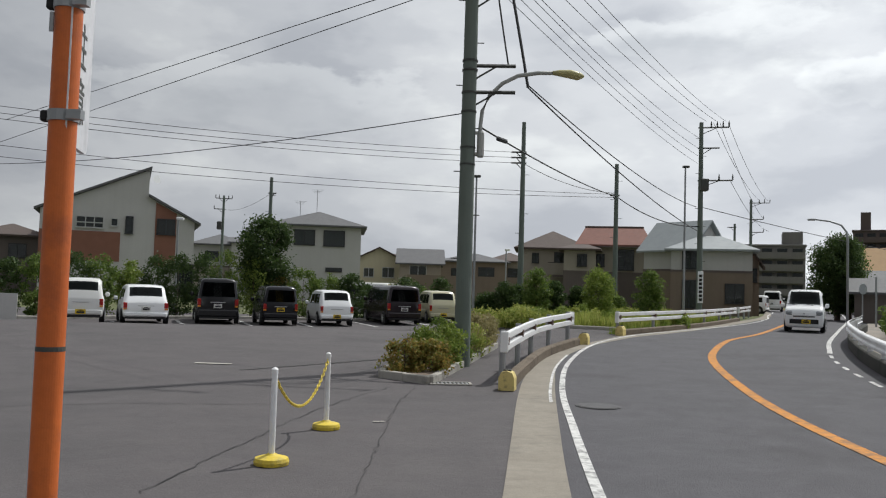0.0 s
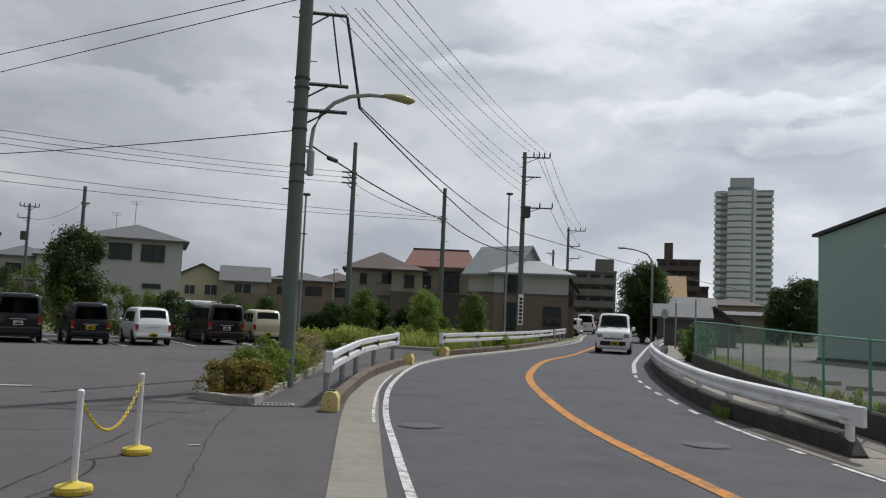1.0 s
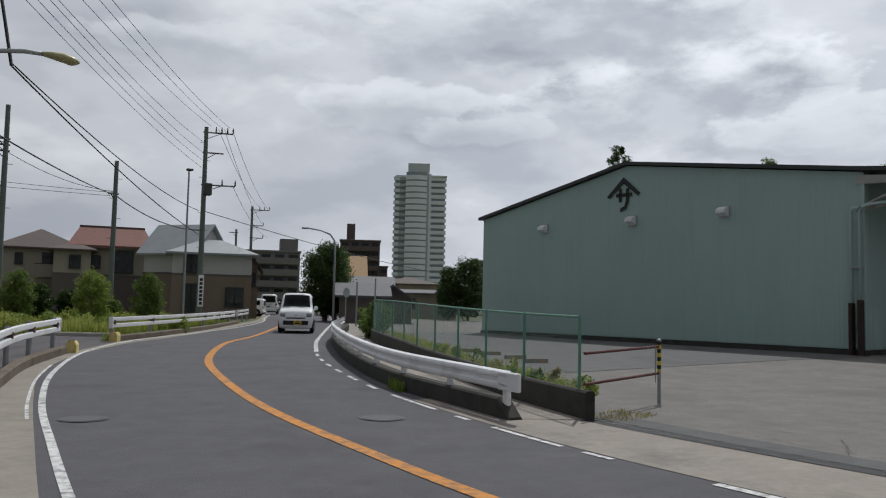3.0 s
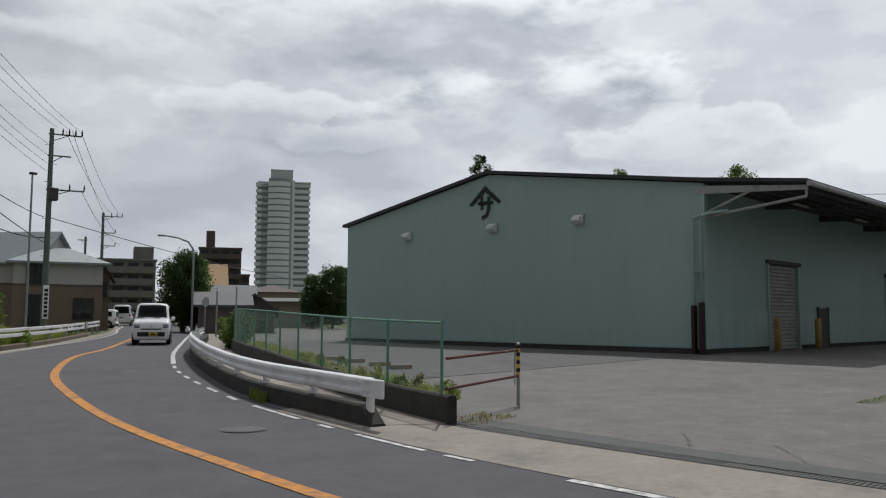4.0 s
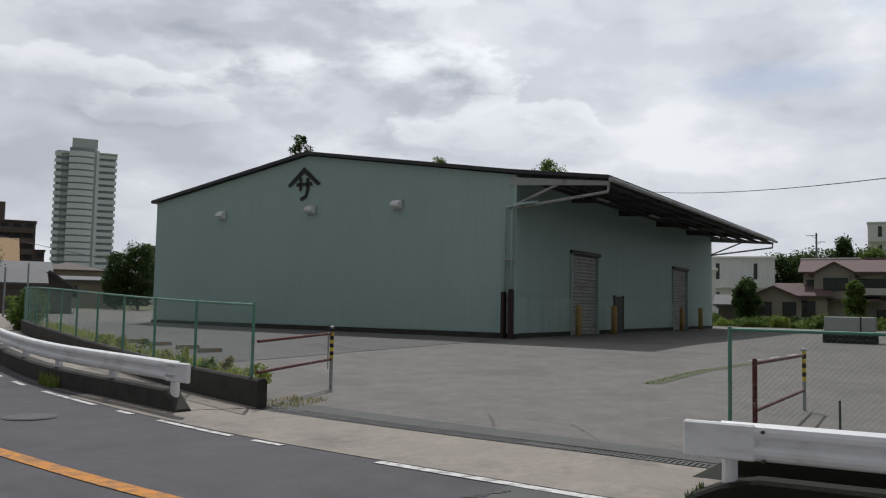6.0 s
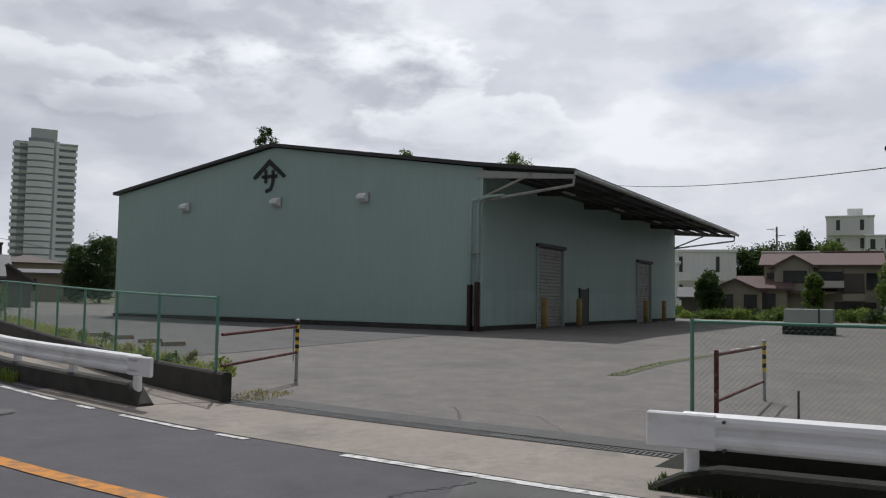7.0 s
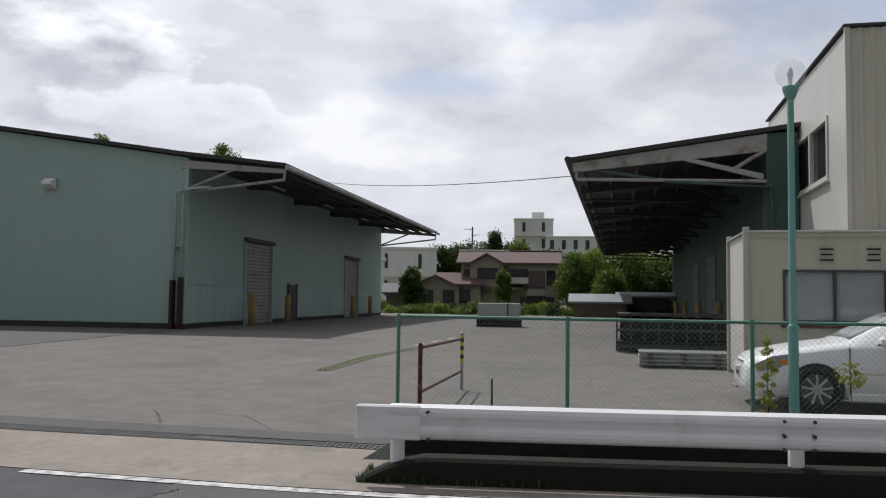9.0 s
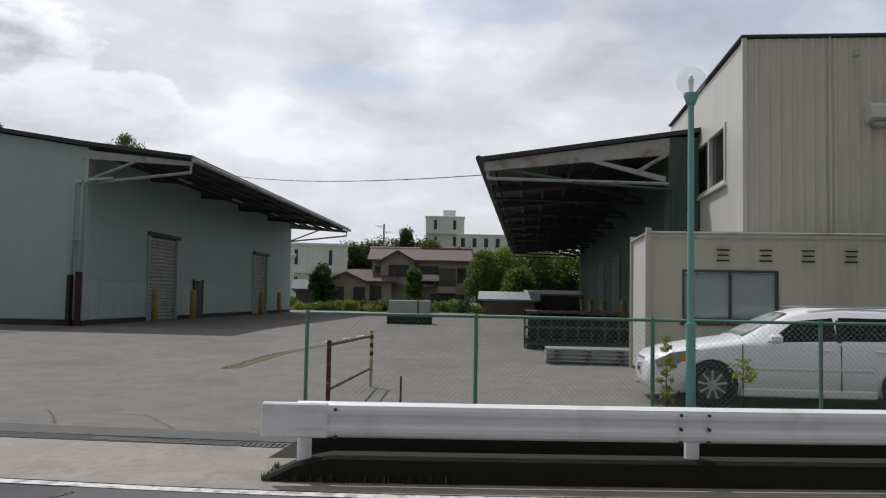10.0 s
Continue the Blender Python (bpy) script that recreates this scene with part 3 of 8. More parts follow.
# roller shutters of single slats
for a, b in ((5.6, 8.75), (20.0, 22.95)):
    sh = thing("roller_shutter", "closed pale metal roller shutter in the warehouse wall", "shutter", "warehouse shutters")
    sh.matrix_basis = wh.matrix_basis.copy()
    for i in range(24):
        z = 0.04 + i * 0.15
        bm = fresh()
        prism(bm, [(0.10, z), (0.055, z + 0.03), (0.055, z + 0.11), (0.10, z + 0.145)], a + 0.14, b - 0.14, Matrix(((0, 1, 0, 0), (1, 0, 0, 0), (0, 0, 1, 0), (0, 0, 0, 1))))
        part("slat", bm, M_STEELGR, sh)
    part("frame", box(fresh(), a, a + 0.13, -0.07, 0.1, 0, 3.65), M_CLADLOW, sh)
    part("frame", box(fresh(), b - 0.13, b, -0.07, 0.1, 0, 3.65), M_CLADLOW, sh)
    part("shutter_box", box(fresh(), a - 0.05, b + 0.05, -0.14, 0.1, 3.52, 3.68, 0.02), M_DKSTEEL, sh, "dark lintel rail")
# small side door
sd = thing("side_door", "closed dark steel side door in the warehouse wall", "door")
sd.matrix_basis = wh.matrix_basis.copy()
part("leaf", box(fresh(), 10.7, 11.75, -0.1, -0.05, 0.05, 1.78), M_DKSTEEL, sd)
part("frame", box(fresh(), 10.62, 10.7, -0.12, -0.03, 0.05, 1.84), M_DKSTEEL, sd)
part("frame", box(fresh(), 11.75, 11.83, -0.12, -0.03, 0.05, 1.84), M_DKSTEEL, sd)
part("handle", box(fresh(), 10.82, 10.94, -0.15, -0.1, 0.95, 0.99), M_STEELGR, sd)
# bollards at the shutters
M_BOLL = mat("faded_bollard_paint", (0.52, 0.36, 0.13), (0.4, 0.26, 0.1), 0.7, 4, 40, 0.1, stain=(0.22, 0.14, 0.08), stain_scale=3)
boll = None
for x in (5.25, 9.35, 20.0, 23.9):
    m = wh.matrix_basis @ Matrix.Translation((x, -0.55, -0.02))
    if boll is None:
        boll = thing("bollard", "faded yellow round steel bollard beside a shutter", "bollard", "shutter bollards")
        part("post", lathe(fresh(), [(0.13, 0), (0.13, 1.28), (0.10, 1.34), (0.03, 1.36)], 14), M_BOLL, boll, smooth=True)
        part("collar", lathe(fresh(), [(0.2, 0), (0.2, 0.03), (0.13, 0.05)], 14), M_DKSTEEL, boll)
        boll.matrix_basis = m
    else:
        copy_thing(boll, m)
# rain pipes at the corner with their rusty guards
M_GUARD = mat("maroon_guard", (0.045, 0.02, 0.018), (0.03, 0.014, 0.014), 0.7, 6, 40, 0.2)
pipe = thing("downpipe", "pale rain pipe at the warehouse corner with rusty guards", "downpipe")
pipe.matrix_basis = wh.matrix_basis.copy()
part("pipe", tube(fresh(), [(0.0, -1.17, EAVE - 1.02), (-0.1, -0.57, EAVE - 1.06), (-0.14, -0.27, EAVE - 1.12), (-0.16, -0.2, EAVE - 1.3), (-0.16, -0.2, 0.0)], 0.055, 8), M_CLADLOW, pipe, smooth=True)
part("pipe", tube(fresh(), [(-0.16, -0.2, EAVE - 1.15), (-0.16, 0.03, EAVE - 1.15), (-0.16, 0.09, EAVE - 1.3), (-0.16, 0.09, 0.0)], 0.055, 8), M_CLADLOW, pipe, smooth=True)
part("pipe_guard", box(fresh(), -0.3, -0.06, 0.03, 0.16, -0.02, 1.75, 0.02), M_GUARD, pipe, "dark red rusty guard plate")
part("pipe_guard", box(fresh(), -0.3, -0.06, -0.27, -0.14, -0.02, 1.85, 0.02), M_GUARD, pipe, "dark red rusty guard plate")
part("clip", box(fresh(), -0.25, 0.0, -0.27, 0.15, 2.9, 2.94), M_STEELGR, pipe)
# hooded vents in the gable
vent = None
for y in (GW - 4.75, GW - 10.25, GW - 14.83):
    m = wh.matrix_basis @ Matrix.Translation((-0.02, y, 5.2))
    if vent is None:
        vent = thing("wall_vent", "pale square hooded vent on the gable wall", "vent", "gable vents")
        bm = fresh()
        prism(bm, [(-0.3, -0.04), (0.0, -0.17), (0.0, 0.2), (-0.1, 0.2), (-0.3, 0.07)], -0.2, 0.2)
        part("hood", bm, M_WHITE, vent)
        part("flange", box(fresh(), -0.02, 0.02, -0.24, 0.24, -0.21, 0.24), M_STEELGR, vent)
        vent.matrix_basis = m
    else:
        copy_thing(vent, m)
# painted mark on the gable: a chevron over crossed bars
mark = thing("wall_mark", "black painted chevron mark on the gable wall", "sign")
mark.matrix_basis = wh.matrix_basis @ Matrix.Translation((-0.035, 10.15, 6.22)) @ pose(0, 0, 0, 0, 0, -90)
M_MARK = mat("black_wall_paint", (0.02, 0.022, 0.02), (0.035, 0.035, 0.03), 0.6, 5, 40, 0)


def mark_bar(pts):
    bm = fresh()
    prism(bm, pts, -0.012, 0.012)
    part("bar", bm, M_MARK, mark)


mark_bar([(0, 0.92), (0.95, 0.14), (0.80, 0.06), (0, 0.66)])
mark_bar([(0, 0.92), (0, 0.66), (-0.80, 0.06), (-0.95, 0.14)])
mark_bar([(-0.42, 0.08), (0.46, 0.08), (0.46, 0.22), (-0.42, 0.22)])
mark_bar([(-0.26, -0.14), (-0.12, -0.14), (-0.12, 0.45), (-0.26, 0.45)])
mark_bar([(0.14, -0.1), (0.30, -0.1), (0.30, 0.42), (0.14, 0.42)])
mark_bar([(0.14, -0.1), (0.30, -0.1), (0.16, -0.45), (-0.16, -0.58), (-0.2, -0.44), (0.06, -0.34)])

# ================= guard rails =================
# W-shaped beam section: side (towards the road is negative), height
BEAM = [(0.0, 0.0), (-0.05, 0.03), (-0.065, 0.07), (-0.065, 0.11), (-0.02, 0.15), (-0.02, 0.20), (-0.065, 0.24), (-0.065, 0.28), (-0.05, 0.32), (0.0, 0.35), (0.012, 0.35), (-0.038, 0.315), (-0.05, 0.28), (-0.05, 0.245), (-0.006, 0.2), (-0.006, 0.15), (-0.05, 0.105), (-0.05, 0.07), (-0.035, 0.035), (0.012, 0.0)]


def guard_rail(line, base, posts, label, side=-1, wall=0.22, end_plates=(True, True), beam_z=0.36, z_of=G, yellow=(False, False), wall_mat=None, cap=0.16, squat=1.0):
    """A W-beam rail on posts along a line, on a low kerb wall. side -1: the beam faces left of the line, 1: right."""
    rail = thing("guard_rail", label, "guard rail", "guard rails")
    prof = [(s * -side, z * squat + (1 - squat) * 0.4) for s, z in BEAM]
    part("beam", extrude_along(fresh(), offset(line, 0.09 * side), prof, base + beam_z, z_of), M_WHITE, rail, smooth=False)
    for k, on in enumerate(end_plates):
        if on:
            i, j = (0, 1) if k == 0 else (-1, -2)
            p, q = line[i], line[j]
            d = (p - q) / np.linalg.norm(p - q)
            z = z_of(*p) + base + beam_z
            bm = box(fresh(), -0.15, 0.42, -0.035, 0.035, -0.015 + (1 - squat) * 0.5, 0.365 - (1 - squat) * 0.12, 0.015)
            n = np.array([d[1], -d[0]]) * (0.12 if (k == 0) else -0.12) * side * -1
            bmesh.ops.transform(bm, matrix=Matrix.Translation((p[0] - d[0] * 0.12 + n[0], p[1] - d[1] * 0.12 + n[1], z)) @ Matrix.Rotation(math.atan2(d[1], d[0]), 4, "Z"), verts=bm.verts)
            part("end_plate", bm, M_WHITE, rail, "white flared end plate")
    run = np.r_[0, np.cumsum(np.linalg.norm(np.diff(line, axis=0), axis=1))]
    for s in posts:
        x, y = (np.interp(s, run, line[:, c]) for c in (0, 1))
        z = z_of(x, y)
        part("post", tube(fresh(), [(x, y, z - 0.02), (x, y, z + base + beam_z + 0.3)], 0.065, 10), M_WHITE, rail)
    return rail


def kerb_wall(name, line, h, w, material, label, z_of=G, taper=0.0):
    bm = fresh()
    t = np.gradient(line, axis=0)
    t /= np.linalg.norm(t, axis=1)[:, None]
    rings = []
    for i, ((x, y), (tx, ty)) in enumerate(zip(line, t)):
        hh = h * (0.15 + 0.85 * math.sqrt(ease(math.dist((x, y), line[0]) / taper))) if taper else h
        g = z_of(x, y)
        rings.append([bm.verts.new((x + ty * s, y - tx * s, g + z)) for s, z in ((0, -0.1), (0, hh - 0.03), (0.03, hh), (w - 0.03, hh), (w, hh - 0.03), (w, -0.1))])
    for a, b in zip(rings, rings[1:]):
        for k in range(6):
            bm.faces.new((a[k], a[(k + 1) % 6], b[(k + 1) % 6], b[k]))
    bm.faces.new(rings[0])
    bm.faces.new(list(reversed(rings[-1])))
    return tagged(part(name, bm, material), label, "kerb", kind="structure")


# left of the road: twin box rails on grey posts
M_BRACK = mat("brown_bracket", (0.10, 0.055, 0.04), (0.07, 0.04, 0.03), 0.7, 8, 40, 0.1)


def box_rail(line, posts, label, z0):
    rail = thing("guard_rail", label, "guard rail", "guard rails")
    run = np.r_[0, np.cumsum(np.linalg.norm(np.diff(line, axis=0), axis=1))]
    for z in (z0, z0 + 0.20):
        prof = [(0.02, z + 0.01), (0.03, z), (0.09, z), (0.10, z + 0.02), (0.10, z + 0.11), (0.09, z + 0.125), (0.03, z + 0.125), (0.02, z + 0.115)]
        part("rail", extrude_along(fresh(), line, prof), M_WHITE, rail)
    for i, j in ((0, 1), (-1, -2)):
        p, q = line[i], line[j]
        ang2 = math.atan2(p[1] - q[1], p[0] - q[0])
        bm = box(fresh(), -0.02, 0.035, -0.11, 0.03, z0 - 0.02, z0 + 0.345, 0.012)
        if i == 0:
            bm2 = bm
            bmesh.ops.scale(bm2, vec=(1, -1, 1), verts=bm2.verts)
        bmesh.ops.transform(bm, matrix=Matrix.Translation((p[0], p[1], G(*p))) @ Matrix.Rotation(ang2, 4, "Z"), verts=bm.verts)
        part("end_cap", bm, M_WHITE, rail)
    for s in posts:
        x, y = (np.interp(s, run, line[:, c]) for c in (0, 1))
        g = G(x, y)
        part("post", tube(fresh(), [(x, y, g - 0.02), (x, y, g + z0 + 0.36)], 0.057, 10), M_GREYP, rail, "grey steel post")
        d = np.array([np.interp(s + 0.1, run, line[:, c]) - np.interp(s - 0.1, run, line[:, c]) for c in (0, 1)])
        bm = box(fresh(), -0.07, 0.07, -0.112, 0.0, z0 + 0.1, z0 + 0.24, 0.01)
        bmesh.ops.transform(bm, matrix=Matrix.Translation((x, y, g)) @ Matrix.Rotation(math.atan2(d[1], d[0]), 4, "Z"), verts=bm.verts)
        part("bracket", bm, M_BRACK, rail, "rusty brown bracket")
    return rail


r1 = curve([(1.12, 13.95), (1.62, 16.3), (2.42, 19.5), (3.72, 22.9)], 40)
kerb_wall("kerb_wall_1", offset(r1, -0.18), 0.2, 0.2, M_KERBD, "low weathered concrete kerb below a guard rail")
box_rail(offset(r1, -0.26)[2:], [0.1, 2.3, 4.4, 6.5, 8.6], "short white twin-rail guard fence curving along the gutter", 0.56)
r2 = curve([(6.0, 27.75), (8.0, 30.7), (12.0, 37.4), (16.6, 46.3)], 50)
kerb_wall("kerb_wall_2", offset(r2, -0.18), 0.18, 0.2, M_KERBD, "low weathered concrete kerb below a guard rail")
box_rail(offset(r2, -0.26), [0.15, 3.6, 7.6, 11.6, 15.6, 19.6], "long white twin-rail guard fence along a bend", 0.42)
r3 = curve([(17.4, 48.0), (20.5, 54.6)], 12)
box_rail(offset(r3, -0.26), [0.2, 3.6, 7.0], "white twin-rail guard fence farther along the bend", 0.42)
for x, y, a in ((1.0, 13.68, -12), (3.9, 23.2, -22), (5.85, 27.5, -30)):
    ke = thing("kerb_end", "rounded kerb end block painted faded yellow", "kerb block", "yellow kerb ends", x, y, G(x, y), a)
    bm = fresh()
    prism(bm, [(-0.13, 0), (0.13, 0), (0.13, 0.2), (0.09, 0.29), (0, 0.32), (-0.09, 0.29), (-0.13, 0.2)], -0.12, 0.2)
    part("block", bm, M_PALEYEL, ke)
    part("dark_cap", box(fresh(), -0.06, 0.06, -0.03, 0.1, 0.31, 0.335), M_DKSTEEL, ke)
# right rail along the outer bend
kr_line = curve([(7.44, 9.60), (7.62, 10.9), (8.05, 13.9), (9.0, 17.2), (10.7, 21.7), (13.3, 27.3), (19.0, 37.6)], 90)
kerb_wall("kerb_wall_3", kr_line, 0.30, 0.24, M_MOSSSHADE, "low mossy concrete kerb wall along the road, darkened for shade", taper=0.12)
guard_rail(offset(kr_line, 0.12), 0.2, [0.25, 2.1, 4.1, 6.1, 8.1, 10.1, 12.1, 14.1, 16.1, 18.1, 20.1, 22.1], "long white steel guard rail on a kerb wall", side=-1, end_plates=(True, False), beam_z=0.15, squat=0.82)
# rail in front of the lamp post
kb_line = curve([(9.3, -14), (8.5, -8.5), (7.58, -3.0), (7.2, -0.24), (6.92, 2.3)][::-1], 60)
kerb_wall("kerb_wall_4", offset(kb_line, -0.24), 0.23, 0.26, M_RAILSHADE, "low mossy concrete kerb wall along the road, darkened for shade", taper=0.6)
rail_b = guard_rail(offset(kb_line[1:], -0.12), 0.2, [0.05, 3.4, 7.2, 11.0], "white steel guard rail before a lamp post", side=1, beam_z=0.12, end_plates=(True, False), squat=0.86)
# added wall, near black, standing in for the shade under the beam
kerb_wall("kerb_wall_5", offset(kb_line[1:], -0.62), 0.44, 0.12, M_RAILSHADE, "added inner wall behind the guard rail, near black for shade")
rb_line = offset(kb_line[1:], -0.12)
rb_run = np.r_[0, np.cumsum(np.linalg.norm(np.diff(rb_line, axis=0), axis=1))]
for s0 in (0.35, 3.28, 3.52):
    bx, by = (np.interp(s0, rb_run, rb_line[:, c]) for c in (0, 1))
    for dz in (0.06, 0.17, 0.29):
        if s0 < 1 and dz == 0.17:
            continue
        bl = part("bolt", tube(fresh(), [(bx - 0.01, by, 0.33 + dz), (bx + 0.06, by, 0.33 + dz)], 0.014, 8), M_DKSTEEL, rail_b, "dark bolt head")
        bl.matrix_basis = pose(-0.17 if s0 > 1 else -0.18, 0, 0)
# soil coloured as dark as the shade it lies in
tagged(part("planting_strip", drape(fresh(), offset(kb_line, -0.2)[::-1], np.stack([np.full(61, 9.7), np.linspace(-14, 2.3, 61)], 1), 0.16, 3), M_RAILSHADE), "soil strip behind the kerb, shade put into its colour", "soil", kind="structure")


# ================= vehicles =================
M_TYRE = mat("tyre", (0.022, 0.022, 0.023), rough=0.8, bump=0.1)
M_RIM = mat("alloy_rim", (0.5, 0.5, 0.51), (0.4, 0.4, 0.41), 0.35, 5, 40, 0, metal=0.7)
M_HEAD = mat("headlight_glass", (0.34, 0.36, 0.38), (0.16, 0.17, 0.19), 0.12, 14, 60, 0)
M_TAIL = mat("tail_light_red", (0.36, 0.02, 0.02), (0.22, 0.012, 0.012), 0.15, 9, 50, 0)
M_AMBER = mat("indicator_amber", (0.75, 0.28, 0.04), (0.5, 0.18, 0.03), 0.2, 9, 50, 0)
M_PLATEY = mat("plate_yellow", (0.75, 0.52, 0.03), rough=0.5, bump=0)
M_PLATEW = mat("plate_white", (0.72, 0.72, 0.7), rough=0.5, bump=0)
M_TRIM = mat("black_plastic", (0.018, 0.018, 0.019), rough=0.5, bump=0.05)


def car_paint(name, c):
    m = mat(name, c, tuple(v * 0.93 for v in c), 0.22, 1.2, 60, 0.0, fine_amount=0.03, spec=0.35)
    m.node_tree.nodes["Principled BSDF"].inputs["Coat Weight"].default_value = 0.15
    return m


P_WHITE = car_paint("white_car_paint", (0.84, 0.85, 0.86))
P_PEARL = car_paint("pearl_white_paint", (0.72, 0.72, 0.70))
P_BLACK = car_paint("black_car_paint", (0.012, 0.012, 0.014))
P_DARK = car_paint("dark_grey_paint", (0.012, 0.012, 0.016))
P_CREAM = car_paint("cream_car_paint", (0.55, 0.52, 0.36))
P_BROWN = car_paint("dark_brown_paint", (0.018, 0.012, 0.016))


def car(name, label, stations, wheels, wheel_r, paint, windows, group="", plate=None, nose=True):
    """A car from cross sections along y (front first): y, underside, beltline, top, half width at the belt, half width at the top."""
    ob = thing(name, label, "car" if "van" not in name else "van", group)
    S = np.array(stations, float)

    def row(y):
        return np.array([np.interp(-y, -S[:, 0], S[:, k]) for k in range(1, 6)])

    def section(y):
        zb, zl, zt, wb, wt = row(y)
        mid = zb + (zl - zb) * 0.55
        half = [(wb * 0.80, zb), (wb * 0.95, zb + 0.05), (wb, mid - 0.08), (wb * 1.0, mid + 0.06), (wb * 0.975, zl - 0.03), (wb * 0.955, zl), (wt + (wb * 0.955 - wt) * 0.12, zt - (zt - zl) * 0.12), (wt * 0.88, zt), (wt * 0.45, zt + 0.02)]
        return half

    ys = []
    for a, b in zip(S[:-1, 0], S[1:, 0]):
        n = max(1, int(abs(a - b) / 0.12))
        ys += [a + (b - a) * k / n for k in range(n)]
    ys.append(S[-1, 0])
    bm = fresh()
    rings = []
    for y in ys:
        h = section(y)
        rings.append([bm.verts.new((x, y, z)) for x, z in h] + [bm.verts.new((-x, y, z)) for x, z in reversed(h)])
    n = len(rings[0])
    for a, b in zip(rings, rings[1:]):
        for k in range(n):
            bm.faces.new((a[k], a[(k + 1) % n], b[(k + 1) % n], b[k]))
    bm.faces.new(rings[0])
    bm.faces.new(list(reversed(rings[-1])))
    body = part("body", bm, paint, ob, smooth=True)
    for p in body.data.polygons:
        p.use_smooth = True
    # side windows: each between two y and two heights of the glasshouse
    for sy in (1, -1):
        for y0, y1, f0, f1 in windows["side"]:
            bm = fresh()
            q = []
            for y, f in ((y0, 0.08), (y1, 0.08), (y1 + f1, 0.84), (y0 + f0, 0.84)):
                zb, zl, zt, wb, wt = row(y)
                top_w = wt + (wb * 0.955 - wt) * 0.12
                w = wb * 0.955 + (top_w - wb * 0.955) * f
                q.append((sy * (w + 0.006), y, zl + (zt - zl) * 0.88 * f))
            vs = [bm.verts.new(v) for v in q] + [bm.verts.new((v[0] - sy * 0.02, v[1], v[2])) for v in q]
            bm.faces.new(vs[:4])
            bm.faces.new(vs[4:][::-1])
            for k in range(4):
                bm.faces.new((vs[k], vs[(k + 1) % 4], vs[4 + (k + 1) % 4], vs[4 + k]))
            part("side_window", bm, M_CARGLASS, ob)
    for key in ("front", "rear"):
        if key in windows:
            s = 1 if key == "front" else -1
            bm = fresh()
            cols = []
            for k in range(9):
                u = -1 + k / 4
                if windows[key][0] == "slope":
                    _, ya, yb = windows[key]
                    col = []
                    for y in np.linspace(ya, yb, 5):
                        zb, zl, zt, wb, wt = row(y)
                        a = abs(u) * 0.86
                        col.append(bm.verts.new((u * wt * 0.86, y, zt + 0.02 * min(1, (0.88 - a) / 0.43) + 0.009)))
                    cols.append(col)
                else:
                    _, y, z0, z1, w0, w1 = windows[key]
                    cols.append([bm.verts.new((u * w0, y + s * 0.012 * (2 - u * u), z0)), bm.verts.new((u * w1, y + s * 0.012 * (2 - u * u), z1))])
            for a, b in zip(cols, cols[1:]):
                for j in range(len(a) - 1):
                    bm.faces.new((a[j], b[j], b[j + 1], a[j + 1]))
            bmesh.ops.solidify(bm, geom=bm.faces, thickness=0.006)
            part("windscreen" if s == 1 else "rear_window", bm, M_SCREEN if s == 1 and name == "estate_car" else M_CARGLASS, ob, smooth=True)
    wmax = max(S[:, 4])
    for y in wheels:
        for sx in (1, -1):
            well = fresh()
            lathe(well, [(wheel_r + 0.05, 0), (wheel_r + 0.05, 0.012)], 20)
            wo = part("wheel_arch", well, M_TRIM, ob)
            wo.matrix_basis = pose(sx * (wmax + (0.0 if sx > 0 else 0.0)) - (0.004 if sx > 0 else -0.004), y, wheel_r, 0, 90 * sx, 0)
            w = fresh()
            lathe(w, [(wheel_r - 0.04, -0.09), (wheel_r - 0.005, -0.08), (wheel_r, -0.05), (wheel_r, 0.05), (wheel_r - 0.005, 0.075), (wheel_r - 0.05, 0.085), (wheel_r * 0.68, 0.075)], 22)
            wh_ob = part("wheel", w, M_TYRE, ob, smooth=False)
            wh_ob.matrix_basis = pose(sx * (wmax - 0.055), y, wheel_r, 0, 90 * sx, 0)
            rim = fresh()
            lathe(rim, [(wheel_r * 0.66, 0.078), (wheel_r * 0.66, 0.09), (wheel_r * 0.6, 0.092)], 22)
            part("rim", rim, M_DKSTEEL, wh_ob)
            for k in range(9):
                sp = box(fresh(), wheel_r * 0.08, wheel_r * 0.64, -0.016, 0.016, 0.086, 0.1, 0.005)
                so = part("spoke", sp, M_RIM, wh_ob)
                so.matrix_basis = pose(0, 0, 0, 0, 0, 40 * k)
            part("hub", lathe(fresh(), [(0.07, 0.085), (0.07, 0.108), (0.04, 0.112)], 12), M_RIM, wh_ob)
    return ob


def car_box(ob, name, mtl, x0, x1, y0, y1, z0, z1, bevel=0.015, label=""):
    return part(name, box(fresh(), x0, x1, y0, y1, z0, z1, bevel), mtl, ob, label)


def plate_on(ob, y, z, w, mtl, s, x=0.0):
    pl = car_box(ob, "number_plate", mtl, x - w / 2, x + w / 2, y - 0.012, y + 0.012, z, z + 0.165, 0.004)
    ys = y + s * 0.014
    part("bar", box(fresh(), x - w * 0.36, x + w * 0.38, ys - 0.003, ys + 0.003, z + 0.03, z + 0.095), M_TRIM, pl)
    part("bar", box(fresh(), x - w * 0.2, x + w * 0.22, ys - 0.003, ys + 0.003, z + 0.115, z + 0.145), M_TRIM, pl)


